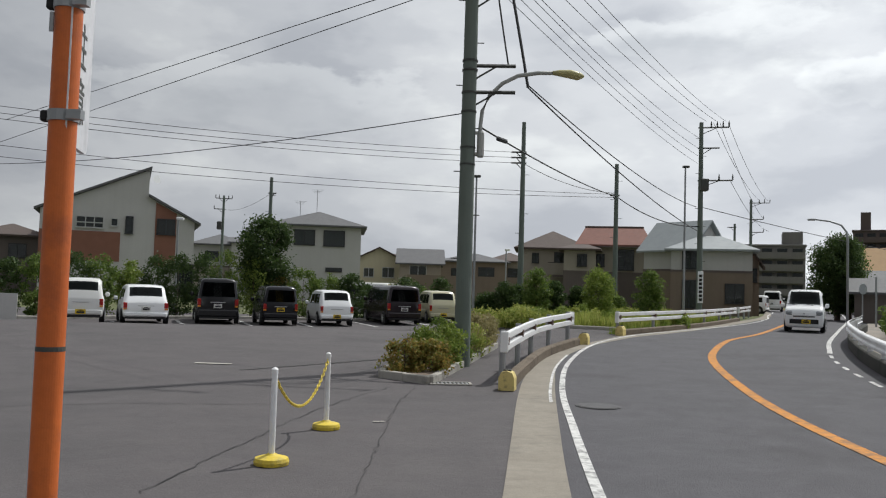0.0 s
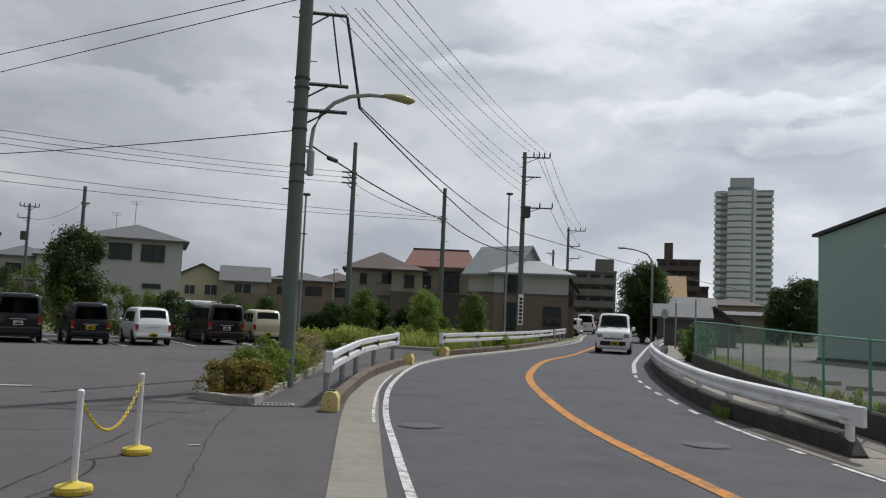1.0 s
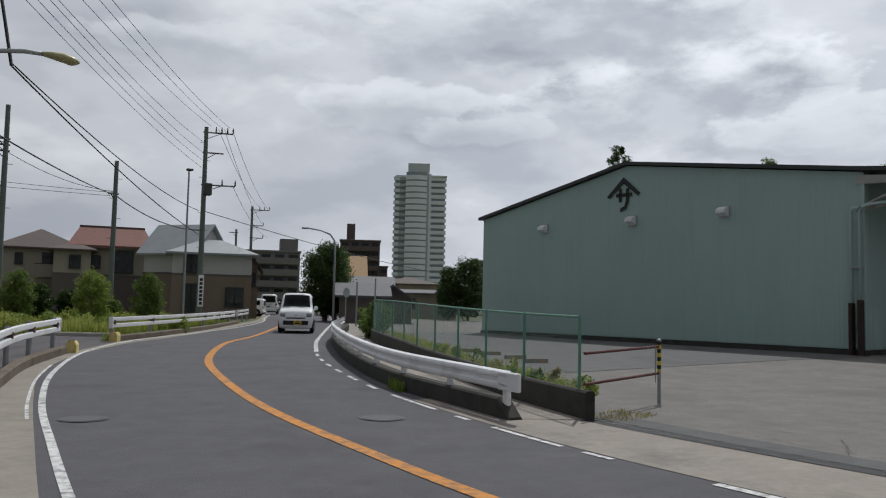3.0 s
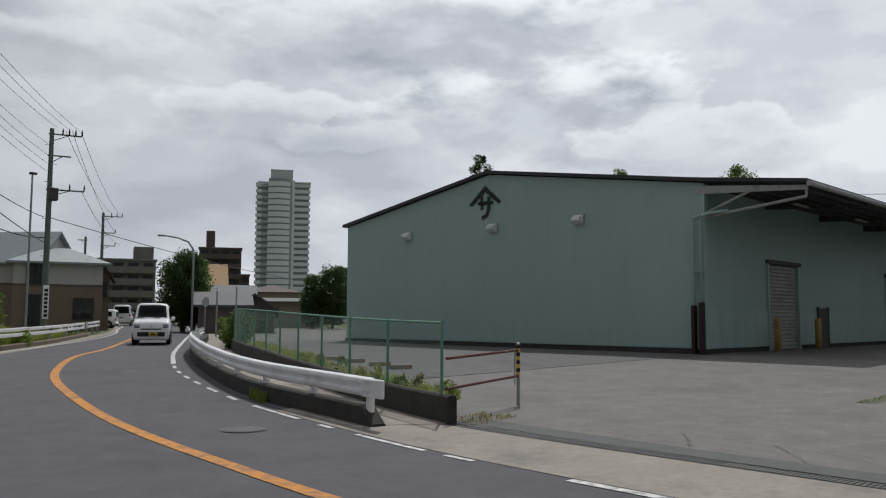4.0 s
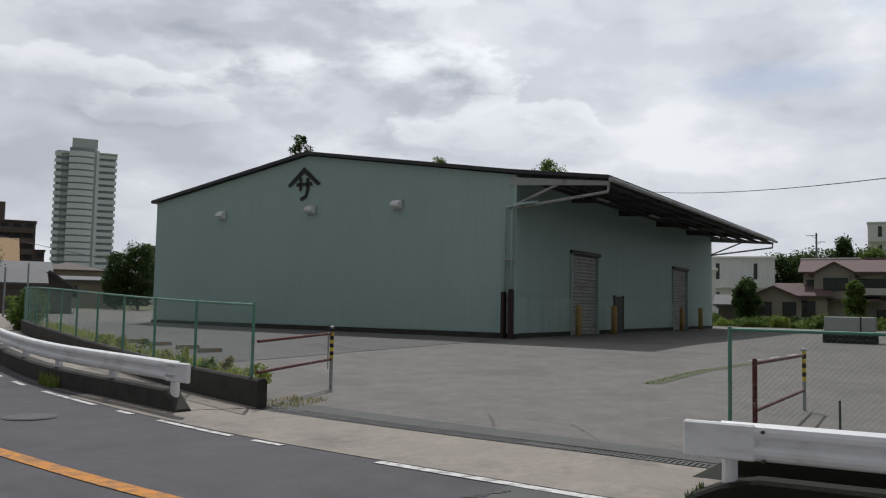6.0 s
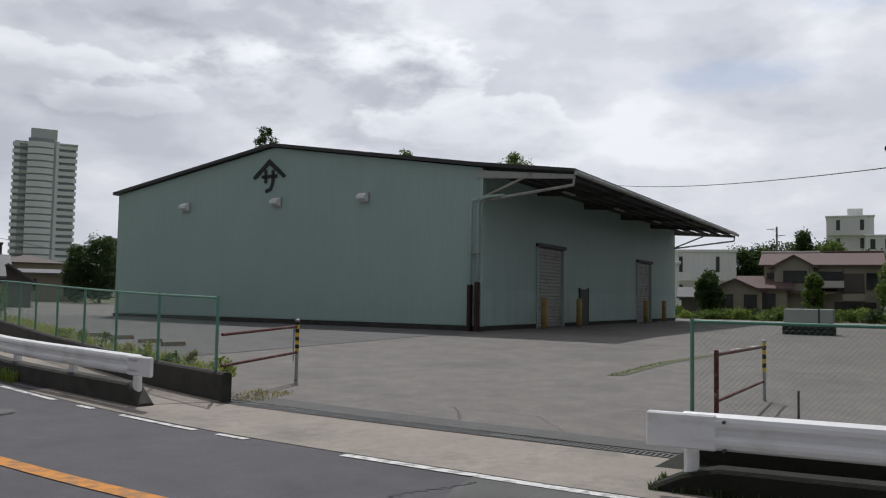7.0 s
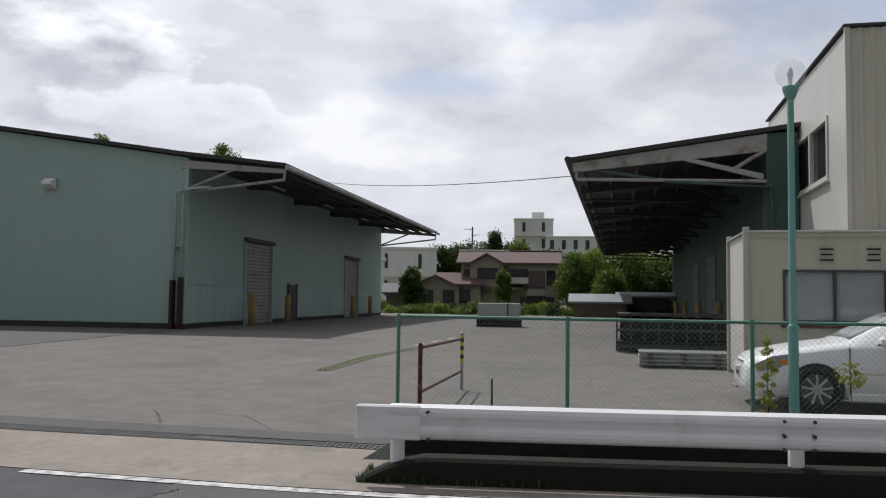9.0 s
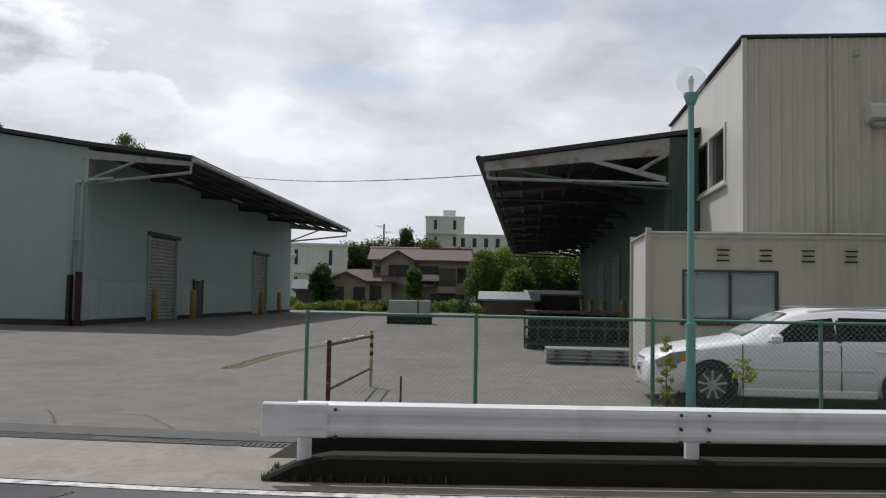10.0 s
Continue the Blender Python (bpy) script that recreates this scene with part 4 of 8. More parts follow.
def box_van(name, label, paint, L=3.39, W=1.475, H=1.73, group="", x=0, y=0, rz=0, kei=True, front=True, rake=0.0):
    """A tall box-shaped car; the front looks along +y. rake: how far the tailgate leans in."""
    h, f, q = W / 2, L / 2, H / 1.73
    bl = 1.0 * q                                  # the beltline
    st = [(f, 0.26, 0.66 * q, 0.73 * q, h * 0.90, h * 0.80), (f - 0.05, 0.2, 0.82 * q, 0.88 * q, h * 0.97, h * 0.88), (f - 0.16, 0.19, 0.93 * q, 0.97 * q, h * 0.995, h * 0.93), (f - 0.45, 0.19, bl - 0.02, 1.04 * q, h, h * 0.94),
          (f - 0.52, 0.19, bl - 0.01, 1.07 * q, h, h * 0.94), (f - 0.92, 0.19, bl, H - 0.07, h, h * 0.84), (f - 1.1, 0.19, bl, H - 0.02, h, h * 0.83), (f - 1.5, 0.19, bl, H, h, h * 0.83), (-f + 0.55 + rake, 0.19, bl + 0.01, H - 0.01, h, h * 0.82)]
    if rake:
        st += [(-f + 0.12 + rake, 0.2, bl + 0.01, H - 0.06, h * 0.995, h * 0.80), (-f + 0.06 + rake * 0.3, 0.22, bl, bl + 0.14, h * 0.98, h * 0.82), (-f + 0.02, 0.24, bl - 0.1, bl - 0.03, h * 0.97, h * 0.86), (-f, 0.27, bl - 0.16, bl - 0.1, h * 0.93, h * 0.83)]
        rear = ("slope", -f + 0.08 + rake * 0.33, -f + 0.1 + rake * 0.95)
    else:
        st += [(-f + 0.14, 0.2, bl + 0.01, H - 0.03, h * 0.99, h * 0.81), (-f + 0.05, 0.22, bl + 0.01, H - 0.07, h * 0.97, h * 0.80), (-f, 0.26, bl, H - 0.13, h * 0.94, h * 0.785)]
        rear = ("flat", -f - 0.002, bl + 0.03, H - 0.17, h * 0.80, h * 0.70)
    win = {"side": [(f - 0.86, f - 1.72, -0.16, 0.0), (f - 1.8, -f + 1.0, 0.0, 0.0), (-f + 0.92, -f + 0.28 + rake, 0.0, 0.02 + rake * 0.3)],
           "front": ("slope", f - 0.55, f - 0.93), "rear": rear}
    ob = car(name, label, st, (f - 0.62, -f + 0.55), 0.28, paint, win, group)
    for s in (1, -1):
        if front:
            car_box(ob, "headlight", M_HEAD, min(s * h * 0.58, s * h * 0.93), max(s * h * 0.58, s * h * 0.93), f - 0.3, f + 0.004, 0.68 * q, 0.87 * q, 0.045)
            car_box(ob, "headlight_trim", M_TRIM, min(s * h * 0.60, s * h * 0.85), max(s * h * 0.60, s * h * 0.85), f - 0.2, f + 0.010, 0.70 * q, 0.735 * q, 0.01)
        car_box(ob, "wing_mirror", paint, min(s * (h + 0.02), s * (h + 0.18)), max(s * (h + 0.02), s * (h + 0.18)), f - 0.86, f - 0.74, 1.0 * q, 1.18 * q, 0.04)
        tl = car_box(ob, "tail_light", M_TAIL, min(s * h * 0.78, s * h * 0.955), max(s * h * 0.78, s * h * 0.955), -f - 0.012, -f + 0.16, 0.70 * q, 0.95 * q, 0.02)
        part("indicator", box(fresh(), min(s * h * 0.80, s * h * 0.95), max(s * h * 0.80, s * h * 0.95), -f - 0.02, -f, 0.64 * q, 0.70 * q), M_AMBER, tl)
    if front:
        car_box(ob, "grille", M_TRIM, -h * 0.74, h * 0.74, f - 0.1, f + 0.012, 0.34, 0.54, 0.02)
        car_box(ob, "chrome_strip", M_RIM, -h * 0.56, h * 0.56, f - 0.12, f + 0.012, 0.655 * q, 0.69 * q, 0.006)
        car_box(ob, "upper_grille", M_TRIM, -h * 0.54, h * 0.54, f - 0.12, f + 0.006, 0.615 * q, 0.65 * q, 0.006)
        car_box(ob, "badge", M_RIM, -0.05, 0.05, f - 0.1, f + 0.006, 0.72 * q, 0.79 * q, 0.02)
        for s in (-0.32, 0.3):
            part("wiper", tube(fresh(), [(s, f - 0.52, 1.10 * q), (s + 0.42, f - 0.58, 1.17 * q)], 0.008, 5), M_TRIM, ob)
    car_box(ob, "bumper", paint, -h * 0.93, h * 0.93, -f - 0.07, -f + 0.08, 0.30, 0.54 * q, 0.045)
    car_box(ob, "bumper_skirt", M_TRIM, -h * 0.86, h * 0.86, -f - 0.04, -f + 0.1, 0.21, 0.30, 0.02)
    car_box(ob, "tailgate_trim", M_RIM, -h * 0.35, h * 0.35, -f - 0.018, -f + 0.02, 0.80 * q, 0.83 * q, 0.006)
    plate_on(ob, f + 0.025, 0.36, 0.33, M_PLATEY if kei else M_PLATEW, 1, -0.08)
    plate_on(ob, -f - 0.022 - (0.06 if rake else 0), (0.36 if rake and kei else 0.60) * q, 0.33, M_PLATEY if kei else M_PLATEW, -1)
    for s in (1, -1):
        car_box(ob, "door_handle", paint, min(s * h * 0.985, s * (h + 0.02)), max(s * h * 0.985, s * (h + 0.02)), -0.3, -0.12, 0.86 * q, 0.89 * q, 0.008)
        car_box(ob, "sill", M_TRIM, min(s * h * 0.9, s * h * 0.975), max(s * h * 0.9, s * h * 0.975), -f + 0.9, f - 0.95, 0.17, 0.25, 0.01)
    ob.matrix_basis = pose(x, y, G(x, y) + 0.006, 0, 0, rz)
    return ob


# the small white van on the road, coming round the bend
box_van("box_van", "small white box van on the road beside the orange centre line", P_WHITE, x=15.3, y=35.0, rz=154)
# cars parked tail towards the road
# paint, length, width, height, yellow plate, tail place, heading, tailgate lean
ROW = [("minivan", "white compact car with tall tail lights parked in a bay", P_PEARL, 3.4, 1.48, 1.55, True, -12.35, 28.3, 22, 0.12), ("hatchback", "white small hatchback parked in front of shrubs", P_WHITE, 3.85, 1.69, 1.5, False, -11.3, 31.6, 24, 0.35),
       ("minivan", "tall black people carrier parked in a bay", P_BLACK, 4.5, 1.69, 1.86, False, -9.2, 33.95, 18, 0.0), ("box_van", "small black box car parked in a bay", P_DARK, 3.39, 1.475, 1.62, True, -6.72, 34.4, 20, 0.0),
       ("hatchback", "small white hatchback parked among dark cars", P_WHITE, 3.39, 1.475, 1.5, True, -4.5, 35.3, 19, 0.25), ("minivan", "dark brown people carrier parked with its tail outwards", P_BROWN, 4.3, 1.69, 1.78, False, -1.75, 38.0, 20, 0.0), ("hatchback", "small cream box car parked behind a planted island", P_CREAM, 3.39, 1.475, 1.58, True, 0.05, 41.0, 14, 0.15)]
for nm, lb, pt, L, W, H, kei, x, y, hd, lean_in in ROW:
    box_van(nm, lb, pt, L, W, H, "parked cars", x - math.sin(radians(hd)) * L / 2, y + math.cos(radians(hd)) * L / 2, hd, kei, rake=lean_in)
for ra_, rb_ in zip(ROW, ROW[1:]):
    (xa, ya, ha), (xb, yb, hb_) = ra_[7:10], rb_[7:10]
    mx, my, a_ = (xa + xb) / 2, (ya + yb) / 2, radians((ha + hb_) / 2)
    stripe("bay_line", np.array([(mx + math.sin(a_) * u, my - math.cos(a_) * u) for u in np.linspace(0.9, -3.5, 12)]), 0.15, M_LINE, "white parking bay line")
box_van("minivan", "white people carrier half hidden behind parked cars", P_PEARL, 4.4, 1.69, 1.9, "parked cars", -4.6, 46.5, 60, False)
box_van("minivan", "white van driving away round the far bend", P_PEARL, 4.4, 1.69, 1.95, "", 31.6, 79.0, -24, False)
box_van("minivan", "white car parked beside a far house", P_WHITE, 4.2, 1.69, 1.5, "", 25.3, 70.0, 60, False)

# the white saloon behind the fence, side on
hs = 0.87
sal = [(2.34, 0.30, 0.50, 0.60, hs * 0.62, hs * 0.46), (2.30, 0.22, 0.60, 0.68, hs * 0.78, hs * 0.60), (2.2, 0.19, 0.68, 0.755, hs * 0.90, hs * 0.72), (2.0, 0.18, 0.755, 0.82, hs * 0.965, hs * 0.78), (1.6, 0.18, 0.84, 0.90, hs * 0.99, hs * 0.82), (1.2, 0.18, 0.90, 0.965, hs, hs * 0.84), (0.98, 0.18, 0.925, 0.995, hs, hs * 0.84),
       (0.62, 0.18, 0.94, 1.19, hs, hs * 0.77), (0.25, 0.18, 0.95, 1.375, hs, hs * 0.70), (-0.05, 0.18, 0.955, 1.44, hs, hs * 0.69), (-0.45, 0.18, 0.96, 1.47, hs, hs * 0.69), (-0.95, 0.18, 0.965, 1.47, hs, hs * 0.69), (-1.5, 0.18, 0.975, 1.45, hs, hs * 0.68), (-1.9, 0.18, 0.98, 1.40, hs * 0.99, hs * 0.68), (-2.12, 0.2, 0.97, 1.2, hs * 0.97, hs * 0.70), (-2.28, 0.24, 0.94, 1.01, hs * 0.92, hs * 0.72), (-2.34, 0.34, 0.84, 0.90, hs * 0.82, hs * 0.64)]
saloon = car("estate_car", "white estate car parked behind a chain-link fence", sal, (1.42, -1.32), 0.325, P_WHITE,
             {"side": [(0.62, -0.36, -0.42, 0.02), (-0.42, -1.26, 0.0, 0.0), (-1.32, -2.0, 0.0, 0.26)], "front": ("slope", 0.93, 0.26), "rear": ("slope", -2.22, -1.96)})
for s in (1, -1):
    for y in (-0.39, -1.29):
        part("door_pillar", box(fresh(), min(s * hs * 0.86, s * hs * 0.95), max(s * hs * 0.86, s * hs * 0.95), y - 0.03, y + 0.03, 0.965, 1.30), M_TRIM, saloon)
    car_box(saloon, "roof_rail", M_RIM, min(s * hs * 0.60, s * hs * 0.64), max(s * hs * 0.60, s * hs * 0.64), -1.8, 0.0, 1.475, 1.50, 0.006)
    car_box(saloon, "sill", P_PEARL, min(s * hs * 0.86, s * (hs + 0.006)), max(s * hs * 0.86, s * (hs + 0.006)), -0.9, 1.0, 0.17, 0.29, 0.02)
for s in (1, -1):
    hl = fresh()
    prism(hl, [(2.20, 0.56), (2.235, 0.66), (2.0, 0.775), (1.62, 0.835), (1.72, 0.70), (1.9, 0.60)], min(s * hs * 0.60, s * hs * 0.965), max(s * hs * 0.60, s * hs * 0.965), Matrix(((0, 1, 0, 0), (1, 0, 0, 0), (0, 0, 1, 0), (0, 0, 0, 1))))
    h_ob = part("headlight", hl, M_HEAD, saloon)
    part("indicator", box(fresh(), min(s * hs * 0.9, s * hs * 0.975), max(s * hs * 0.9, s * hs * 0.975), 1.76, 1.9, 0.66, 0.74), M_AMBER, h_ob)
    car_box(saloon, "wing_mirror", P_WHITE, min(s * (hs + 0.01), s * (hs + 0.2)), max(s * (hs + 0.01), s * (hs + 0.2)), 0.46, 0.62, 0.95, 1.09, 0.04)
    car_box(saloon, "side_strip", P_PEARL, min(s * hs * 0.99, s * (hs + 0.012)), max(s * hs * 0.99, s * (hs + 0.012)), -0.85, 0.95, 0.55, 0.60, 0.01)
    for y in (0.0 - 0.25, -1.08):
        car_box(saloon, "door_handle", P_WHITE, min(s * hs * 0.985, s * (hs + 0.02)), max(s * hs * 0.985, s * (hs + 0.02)), y, y + 0.2, 0.84, 0.875, 0.008)
    for y in (0.98, -0.40, -1.25):
        part("door_seam", box(fresh(), min(s * hs * 0.985, s * (hs + 0.003)), max(s * hs * 0.985, s * (hs + 0.003)), y - 0.006, y + 0.006, 0.26, 0.93), M_TRIM, saloon)
    car_box(saloon, "fog_lamp", M_HEAD, min(s * 0.45, s * 0.62), max(s * 0.45, s * 0.62), 2.2, 2.3, 0.36, 0.44, 0.02)
    car_box(saloon, "tail_light", M_TAIL, min(s * hs * 0.5, s * hs * 0.9), max(s * hs * 0.5, s * hs * 0.9), -2.3, -2.2, 0.7, 0.86, 0.02)
car_box(saloon, "grille", M_TRIM, -0.34, 0.34, 2.2, 2.325, 0.55, 0.68, 0.02, "dark grille with chrome bars")
for z in (0.575, 0.61, 0.645):
    car_box(saloon, "grille_bar", M_RIM, -0.32, 0.32, 2.22, 2.335, z, z + 0.012, 0.003)
car_box(saloon, "air_intake", M_TRIM, -0.5, 0.5, 2.2, 2.335, 0.33, 0.42, 0.02)
plate_on(saloon, 2.345, 0.42, 0.33, M_PLATEW, 1)
saloon.matrix_basis = pose(13.42, -4.02, G(13.4, -3.9), 0, 0, 0)

# ================= fences and gates =================
M_WIRE = mat("green_wire", (0.13, 0.22, 0.18), (0.16, 0.26, 0.2), 0.5, 5, 40, 0)


def fence(label, posts, z0, h, wire=0.06, r=0.024, thin=0.0014):
    """A chain-link fence: posts, a top rail and woven wire between them."""
    f = thing("chain_link_fence", label, "fence", "chain-link fences")
    P = [Vector((x, y, G(x, y) + z0)) for x, y in posts]
    for p in P:
        part("post", tube(fresh(), [p - Vector((0, 0, 0.1)), p + Vector((0, 0, h + 0.03))], r, 8), M_GREENP, f)
    for a, b in zip(P, P[1:]):
        part("top_rail", tube(fresh(), [a + Vector((0, 0, h)), b + Vector((0, 0, h))], 0.019, 8), M_GREENP, f)
        part("bottom_wire", tube(fresh(), [a + Vector((0, 0, 0.05)), b + Vector((0, 0, 0.05))], 0.004, 4), M_WIRE, f)
        d = (b - a)
        L = math.hypot(d.x, d.y)
        bm = fresh()
        hh = h - 0.06
        n = int((L + hh) / wire)
        for k in range(n):
            for sgn in (1, -1):
                s0, s1 = k * wire - hh, k * wire
                lo, hi = max(s0, 0), min(s1, L)
                if hi - lo < 0.02:
                    continue
                za, zb = (lo - s0), (hi - s0)
                if sgn < 0:
                    za, zb = hh - za, hh - zb
                pa = a + d * (lo / L) + Vector((0, 0, 0.05 + za))
                pb = a + d * (hi / L) + Vector((0, 0, 0.05 + zb))
                tube(bm, [pa, pb], thin, 3, caps=False)
        part("wire_mesh", bm, M_WIRE, f, "woven green wire", kind="stuff")
    return f


wl_line = curve(WALL_R, 100)
run = np.r_[0, np.cumsum(np.linalg.norm(np.diff(wl_line, axis=0), axis=1))]
kerb_wall("fence_wall", wl_line, 0.42, 0.16, M_MOSSSHADE, "low dark weathered block wall below a fence")
fence("green chain-link fence on a low dark wall", [tuple(np.interp(s, run, wl_line[:, c]) + (0.08 if c == 0 else 0) for c in (0, 1)) for s in np.arange(0.3, 24, 1.9)], 0.42, 1.08)
fence("green chain-link fence before a parked car", [(9.9, 2.76), (9.9, 0.70), (9.9, -1.36), (9.9, -3.24), (9.95, -5.2), (10.0, -7.2), (10.05, -9.2)], 0.02, 1.34, wire=0.065)


def striped_post(parent, x, y, h, r, from_z, name="post"):
    g = G(x, y)
    p = part(name, tube(fresh(), [(x, y, g), (x, y, g + h)], r, 10), M_GREYP, parent)
    z, k = from_z, 0
    while z < h - 0.02:
        part("stripe", tube(fresh(), [(x, y, g + z), (x, y, g + min(z + 0.07, h))], r + 0.004, 10), M_YELLOW if k % 2 == 0 else M_BLACK, p)
        z += 0.07
        k += 1
    part("cap", lathe(fresh(), [(r + 0.01, 0), (r + 0.01, 0.03), (r * 0.5, 0.05)], 10, (x, y, g + h)), M_GREYP, p)


gate = thing("pipe_gate", "low rusty red pipe gate with a striped end post", "gate", "pipe gates")
ga, gb = (8.64, 9.3), (11.19, 10.13)
for z in (0.50, 0.96):
    part("rail", tube(fresh(), [(ga[0], ga[1], G(*ga) + z), (gb[0], gb[1], G(*gb) + z)], 0.024, 8), M_RUST, gate)
striped_post(gate, *gb, 1.05, 0.031, 0.5)
part("hanging_chain", tube(fresh(), [(10.95, 10.0, 1.06), (10.97, 10.02, 0.7), (11.0, 10.04, 0.42), (11.03, 10.06, 0.7), (11.06, 10.08, 1.06)], 0.008, 5), M_GREYP, gate)
gate2 = thing("pipe_gate", "open rusty red pipe gate behind the fence", "gate", "pipe gates")
na, nb = (9.9, 2.48), (13.9, 2.72)
for z in (0.44, 0.98):
    part("rail", tube(fresh(), [(na[0], na[1], G(*na) + z), (nb[0] - 0.05, nb[1], G(*nb) + z - 0.13)], 0.021, 8), M_RUST, gate2)
part("hinge_post", box(fresh(), na[0] - 0.024, na[0] + 0.024, na[1] - 0.024, na[1] + 0.024, 0, 1.04, 0.008), M_RUST, gate2)
striped_post(gate2, *nb, 0.92, 0.027, 0.45)
stk = thing("marker_post", "thin rusty steel stake in the yard", "post")
part("stake", tube(fresh(), [(10.4, 1.67, 0), (10.4, 1.67, 0.58)], 0.014, 6), M_DKSTEEL, stk)

# drain channel across the entrance, with slotted covers
drain = thing("drain_channel", "rusty slotted drain grating across the yard entrance", "drain", kind="structure")
cover = None
for k in range(14):
    y = 2.55 + k * 0.485
    if cover is None:
        bm = fresh()
        for j in range(8):
            box(bm, -0.09, 0.09, j * 0.06, j * 0.06 + 0.035, -0.01, 0.012)
        box(bm, -0.105, -0.085, 0, 0.47, -0.01, 0.014)
        box(bm, 0.085, 0.105, 0, 0.47, -0.01, 0.014)
        cover = part("grating", bm, M_DKSTEEL, drain)
        cover.matrix_basis = pose(8.5, y, G(8.5, y) + 0.0)
    else:
        c2 = new("grating", cover.data)
        c2.parent = drain
        c2.matrix_basis = pose(8.5 + 0.016 * k, y, G(8.5, y) + 0.0)
part("channel", drape(fresh(), np.array([(8.40, 2.3), (8.40, 9.4)]), np.array([(8.66, 2.3), (8.72, 9.4)]), 0.002, 1), M_BLACK, drain, "dark drain bed")
ed = curve([(8.74, 2.3), (8.76, 6), (8.82, 9.2)], 30)
tagged(part("apron_edge", drape(fresh(), ed, ed + np.array([0.5, 0]), 0.005, 1), M_PATCHASP), "rough broken asphalt strip beside the drain", "pavement", kind="structure")
pe = curve([(4.32, 2.0), (4.9, 3.1), (5.8, 3.6), (6.45, 3.75)], 20)
tagged(part("road_patch", drape(fresh(), np.stack([pe[:, 0], np.full(21, -13.0)], 1), pe, 0.003, 16), M_PATCHASP), "rough pale repair patch in the asphalt", "road", kind="structure")

# wheel stops of the parking bays beyond the fence
stop = None
for x, y in ((14.21, 17.00), (14.40, 18.13), (14.56, 19.50), (14.64, 20.71)):
    if stop is None:
        stop = thing("wheel_stop", "grey concrete wheel stop on the yard", "wheel stop", "wheel stops")
        bm = fresh()
        prism(bm, [(-0.08, 0), (0.08, 0), (0.055, 0.11), (-0.055, 0.11)], -0.3, 0.3)
        part("block", bm, M_CONC, stop)
        part("reflector", box(fresh(), -0.075, -0.066, -0.2, -0.1, 0.03, 0.06), M_AMBER, stop)
        stop.matrix_basis = pose(x, y, G(x, y), 0, 0, 70)
    else:
        copy_thing(stop, pose(x, y, G(x, y), 0, 0, 70))

# ================= office, hut and second warehouse =================
M_OFFICE = mat("cream_cladding", (0.60, 0.58, 0.49), (0.52, 0.50, 0.42), 0.5, 0.5, 25, 0.03, streak=0.35, fine_amount=0.06)
M_OFFSIDE = mat("smooth_cream_panel", (0.62, 0.61, 0.56), (0.54, 0.53, 0.49), 0.45, 0.6, 25, 0.02, streak=0.2, fine_amount=0.05)
M_HUT = mat("hut_panel", (0.50, 0.485, 0.39), (0.42, 0.405, 0.32), 0.55, 0.8, 25, 0.04, streak=0.4, fine_amount=0.08)
M_PALESHEET = mat("pale_window_sheet", (0.68, 0.7, 0.7), (0.6, 0.62, 0.62), 0.6, 2, 30, 0, streak=0.3)
OX, OY, OH = 18.84, -4.62, 7.5
office = thing("office_building", "two-storey cream metal-clad office building", "building", x=OX, y=OY, z=0.0)
part("wall_core", box(fresh(), 0.03, 0.2, -18, -0.03, 0, OH - 0.05), M_OFFICE, office)
part("wall_core", box(fresh(), 0.2, 1.66, -0.2, -0.02, 0, OH - 0.05), M_OFFSIDE, office)
part("wall_core", box(fresh(), 5.34, 9.5, -0.2, -0.02, 0, OH - 0.05), M_OFFSIDE, office)
part("wall_core", box(fresh(), 1.66, 5.34, -0.2, -0.02, 0, 4.46), M_OFFSIDE, office)
part("wall_core", box(fresh(), 1.66, 5.34, -0.2, -0.02, 5.97, OH - 0.05), M_OFFSIDE, office)
part("wall_core", box(fresh(), 9.3, 9.5, -18, -0.2, 0, OH - 0.05), M_OFFICE, office)
part("front_cladding", ribbed(fresh(), 0, -18, 0, -0.03, 0.2, lambda s: OH - 0.02, pitch=0.24, depth=0.03, out=-1), M_OFFICE, office, "ribbed cream wall sheets")
part("corner_trim", box(fresh(), -0.05, 0.05, -0.08, 0.02, 0.1, OH), M_OFFSIDE, office)
part("roof", box(fresh(), -0.08, 9.6, -18.1, 0.06, OH, OH + 0.07, 0.02), M_ROOFDK, office, "thin dark roof edge")
for y in (-1.55, -4.6, -9.1):
    part("downpipe", tube(fresh(), [(-0.05, y - 0.3, 0.2), (-0.05, y - 0.3, OH)], 0.022, 6), M_OFFSIDE, office)
ow = thing("window", "wide two-pane window in the office wall", "window", x=OX, y=OY)
for a, b in ((1.72, 3.46), (3.54, 5.28)):
    pn = part("pane", box(fresh(), a + 0.05, b - 0.05, -0.09, -0.075, 4.57, 5.87), M_GLASS, ow)
    pn.visible_shadow = False
for a, b, z0, z1 in ((1.66, 5.34, 4.46, 4.57), (1.66, 5.34, 5.87, 5.97), (1.66, 1.77, 4.57, 5.87), (5.23, 5.34, 4.57, 5.87), (3.43, 3.57, 4.57, 5.87)):
    part("frame", box(fresh(), a, b, -0.12, 0.02, z0, z1), M_OFFSIDE, ow)
part("sill", box(fresh(), 1.6, 5.4, -0.1, 0.08, 4.40, 4.46, 0.01), M_OFFSIDE, ow)
# dark sheet in place of the unlit room behind the glass
part("blind", box(fresh(), 1.7, 5.3, -0.18, -0.15, 4.5, 5.95), M_DKSTEEL, ow, "dark sheet standing in for the unlit room")
hd = thing("exhaust_hood", "pale metal exhaust hood on the office wall", "vent", x=OX, y=OY - 2.85, z=5.72)
bm = fresh()
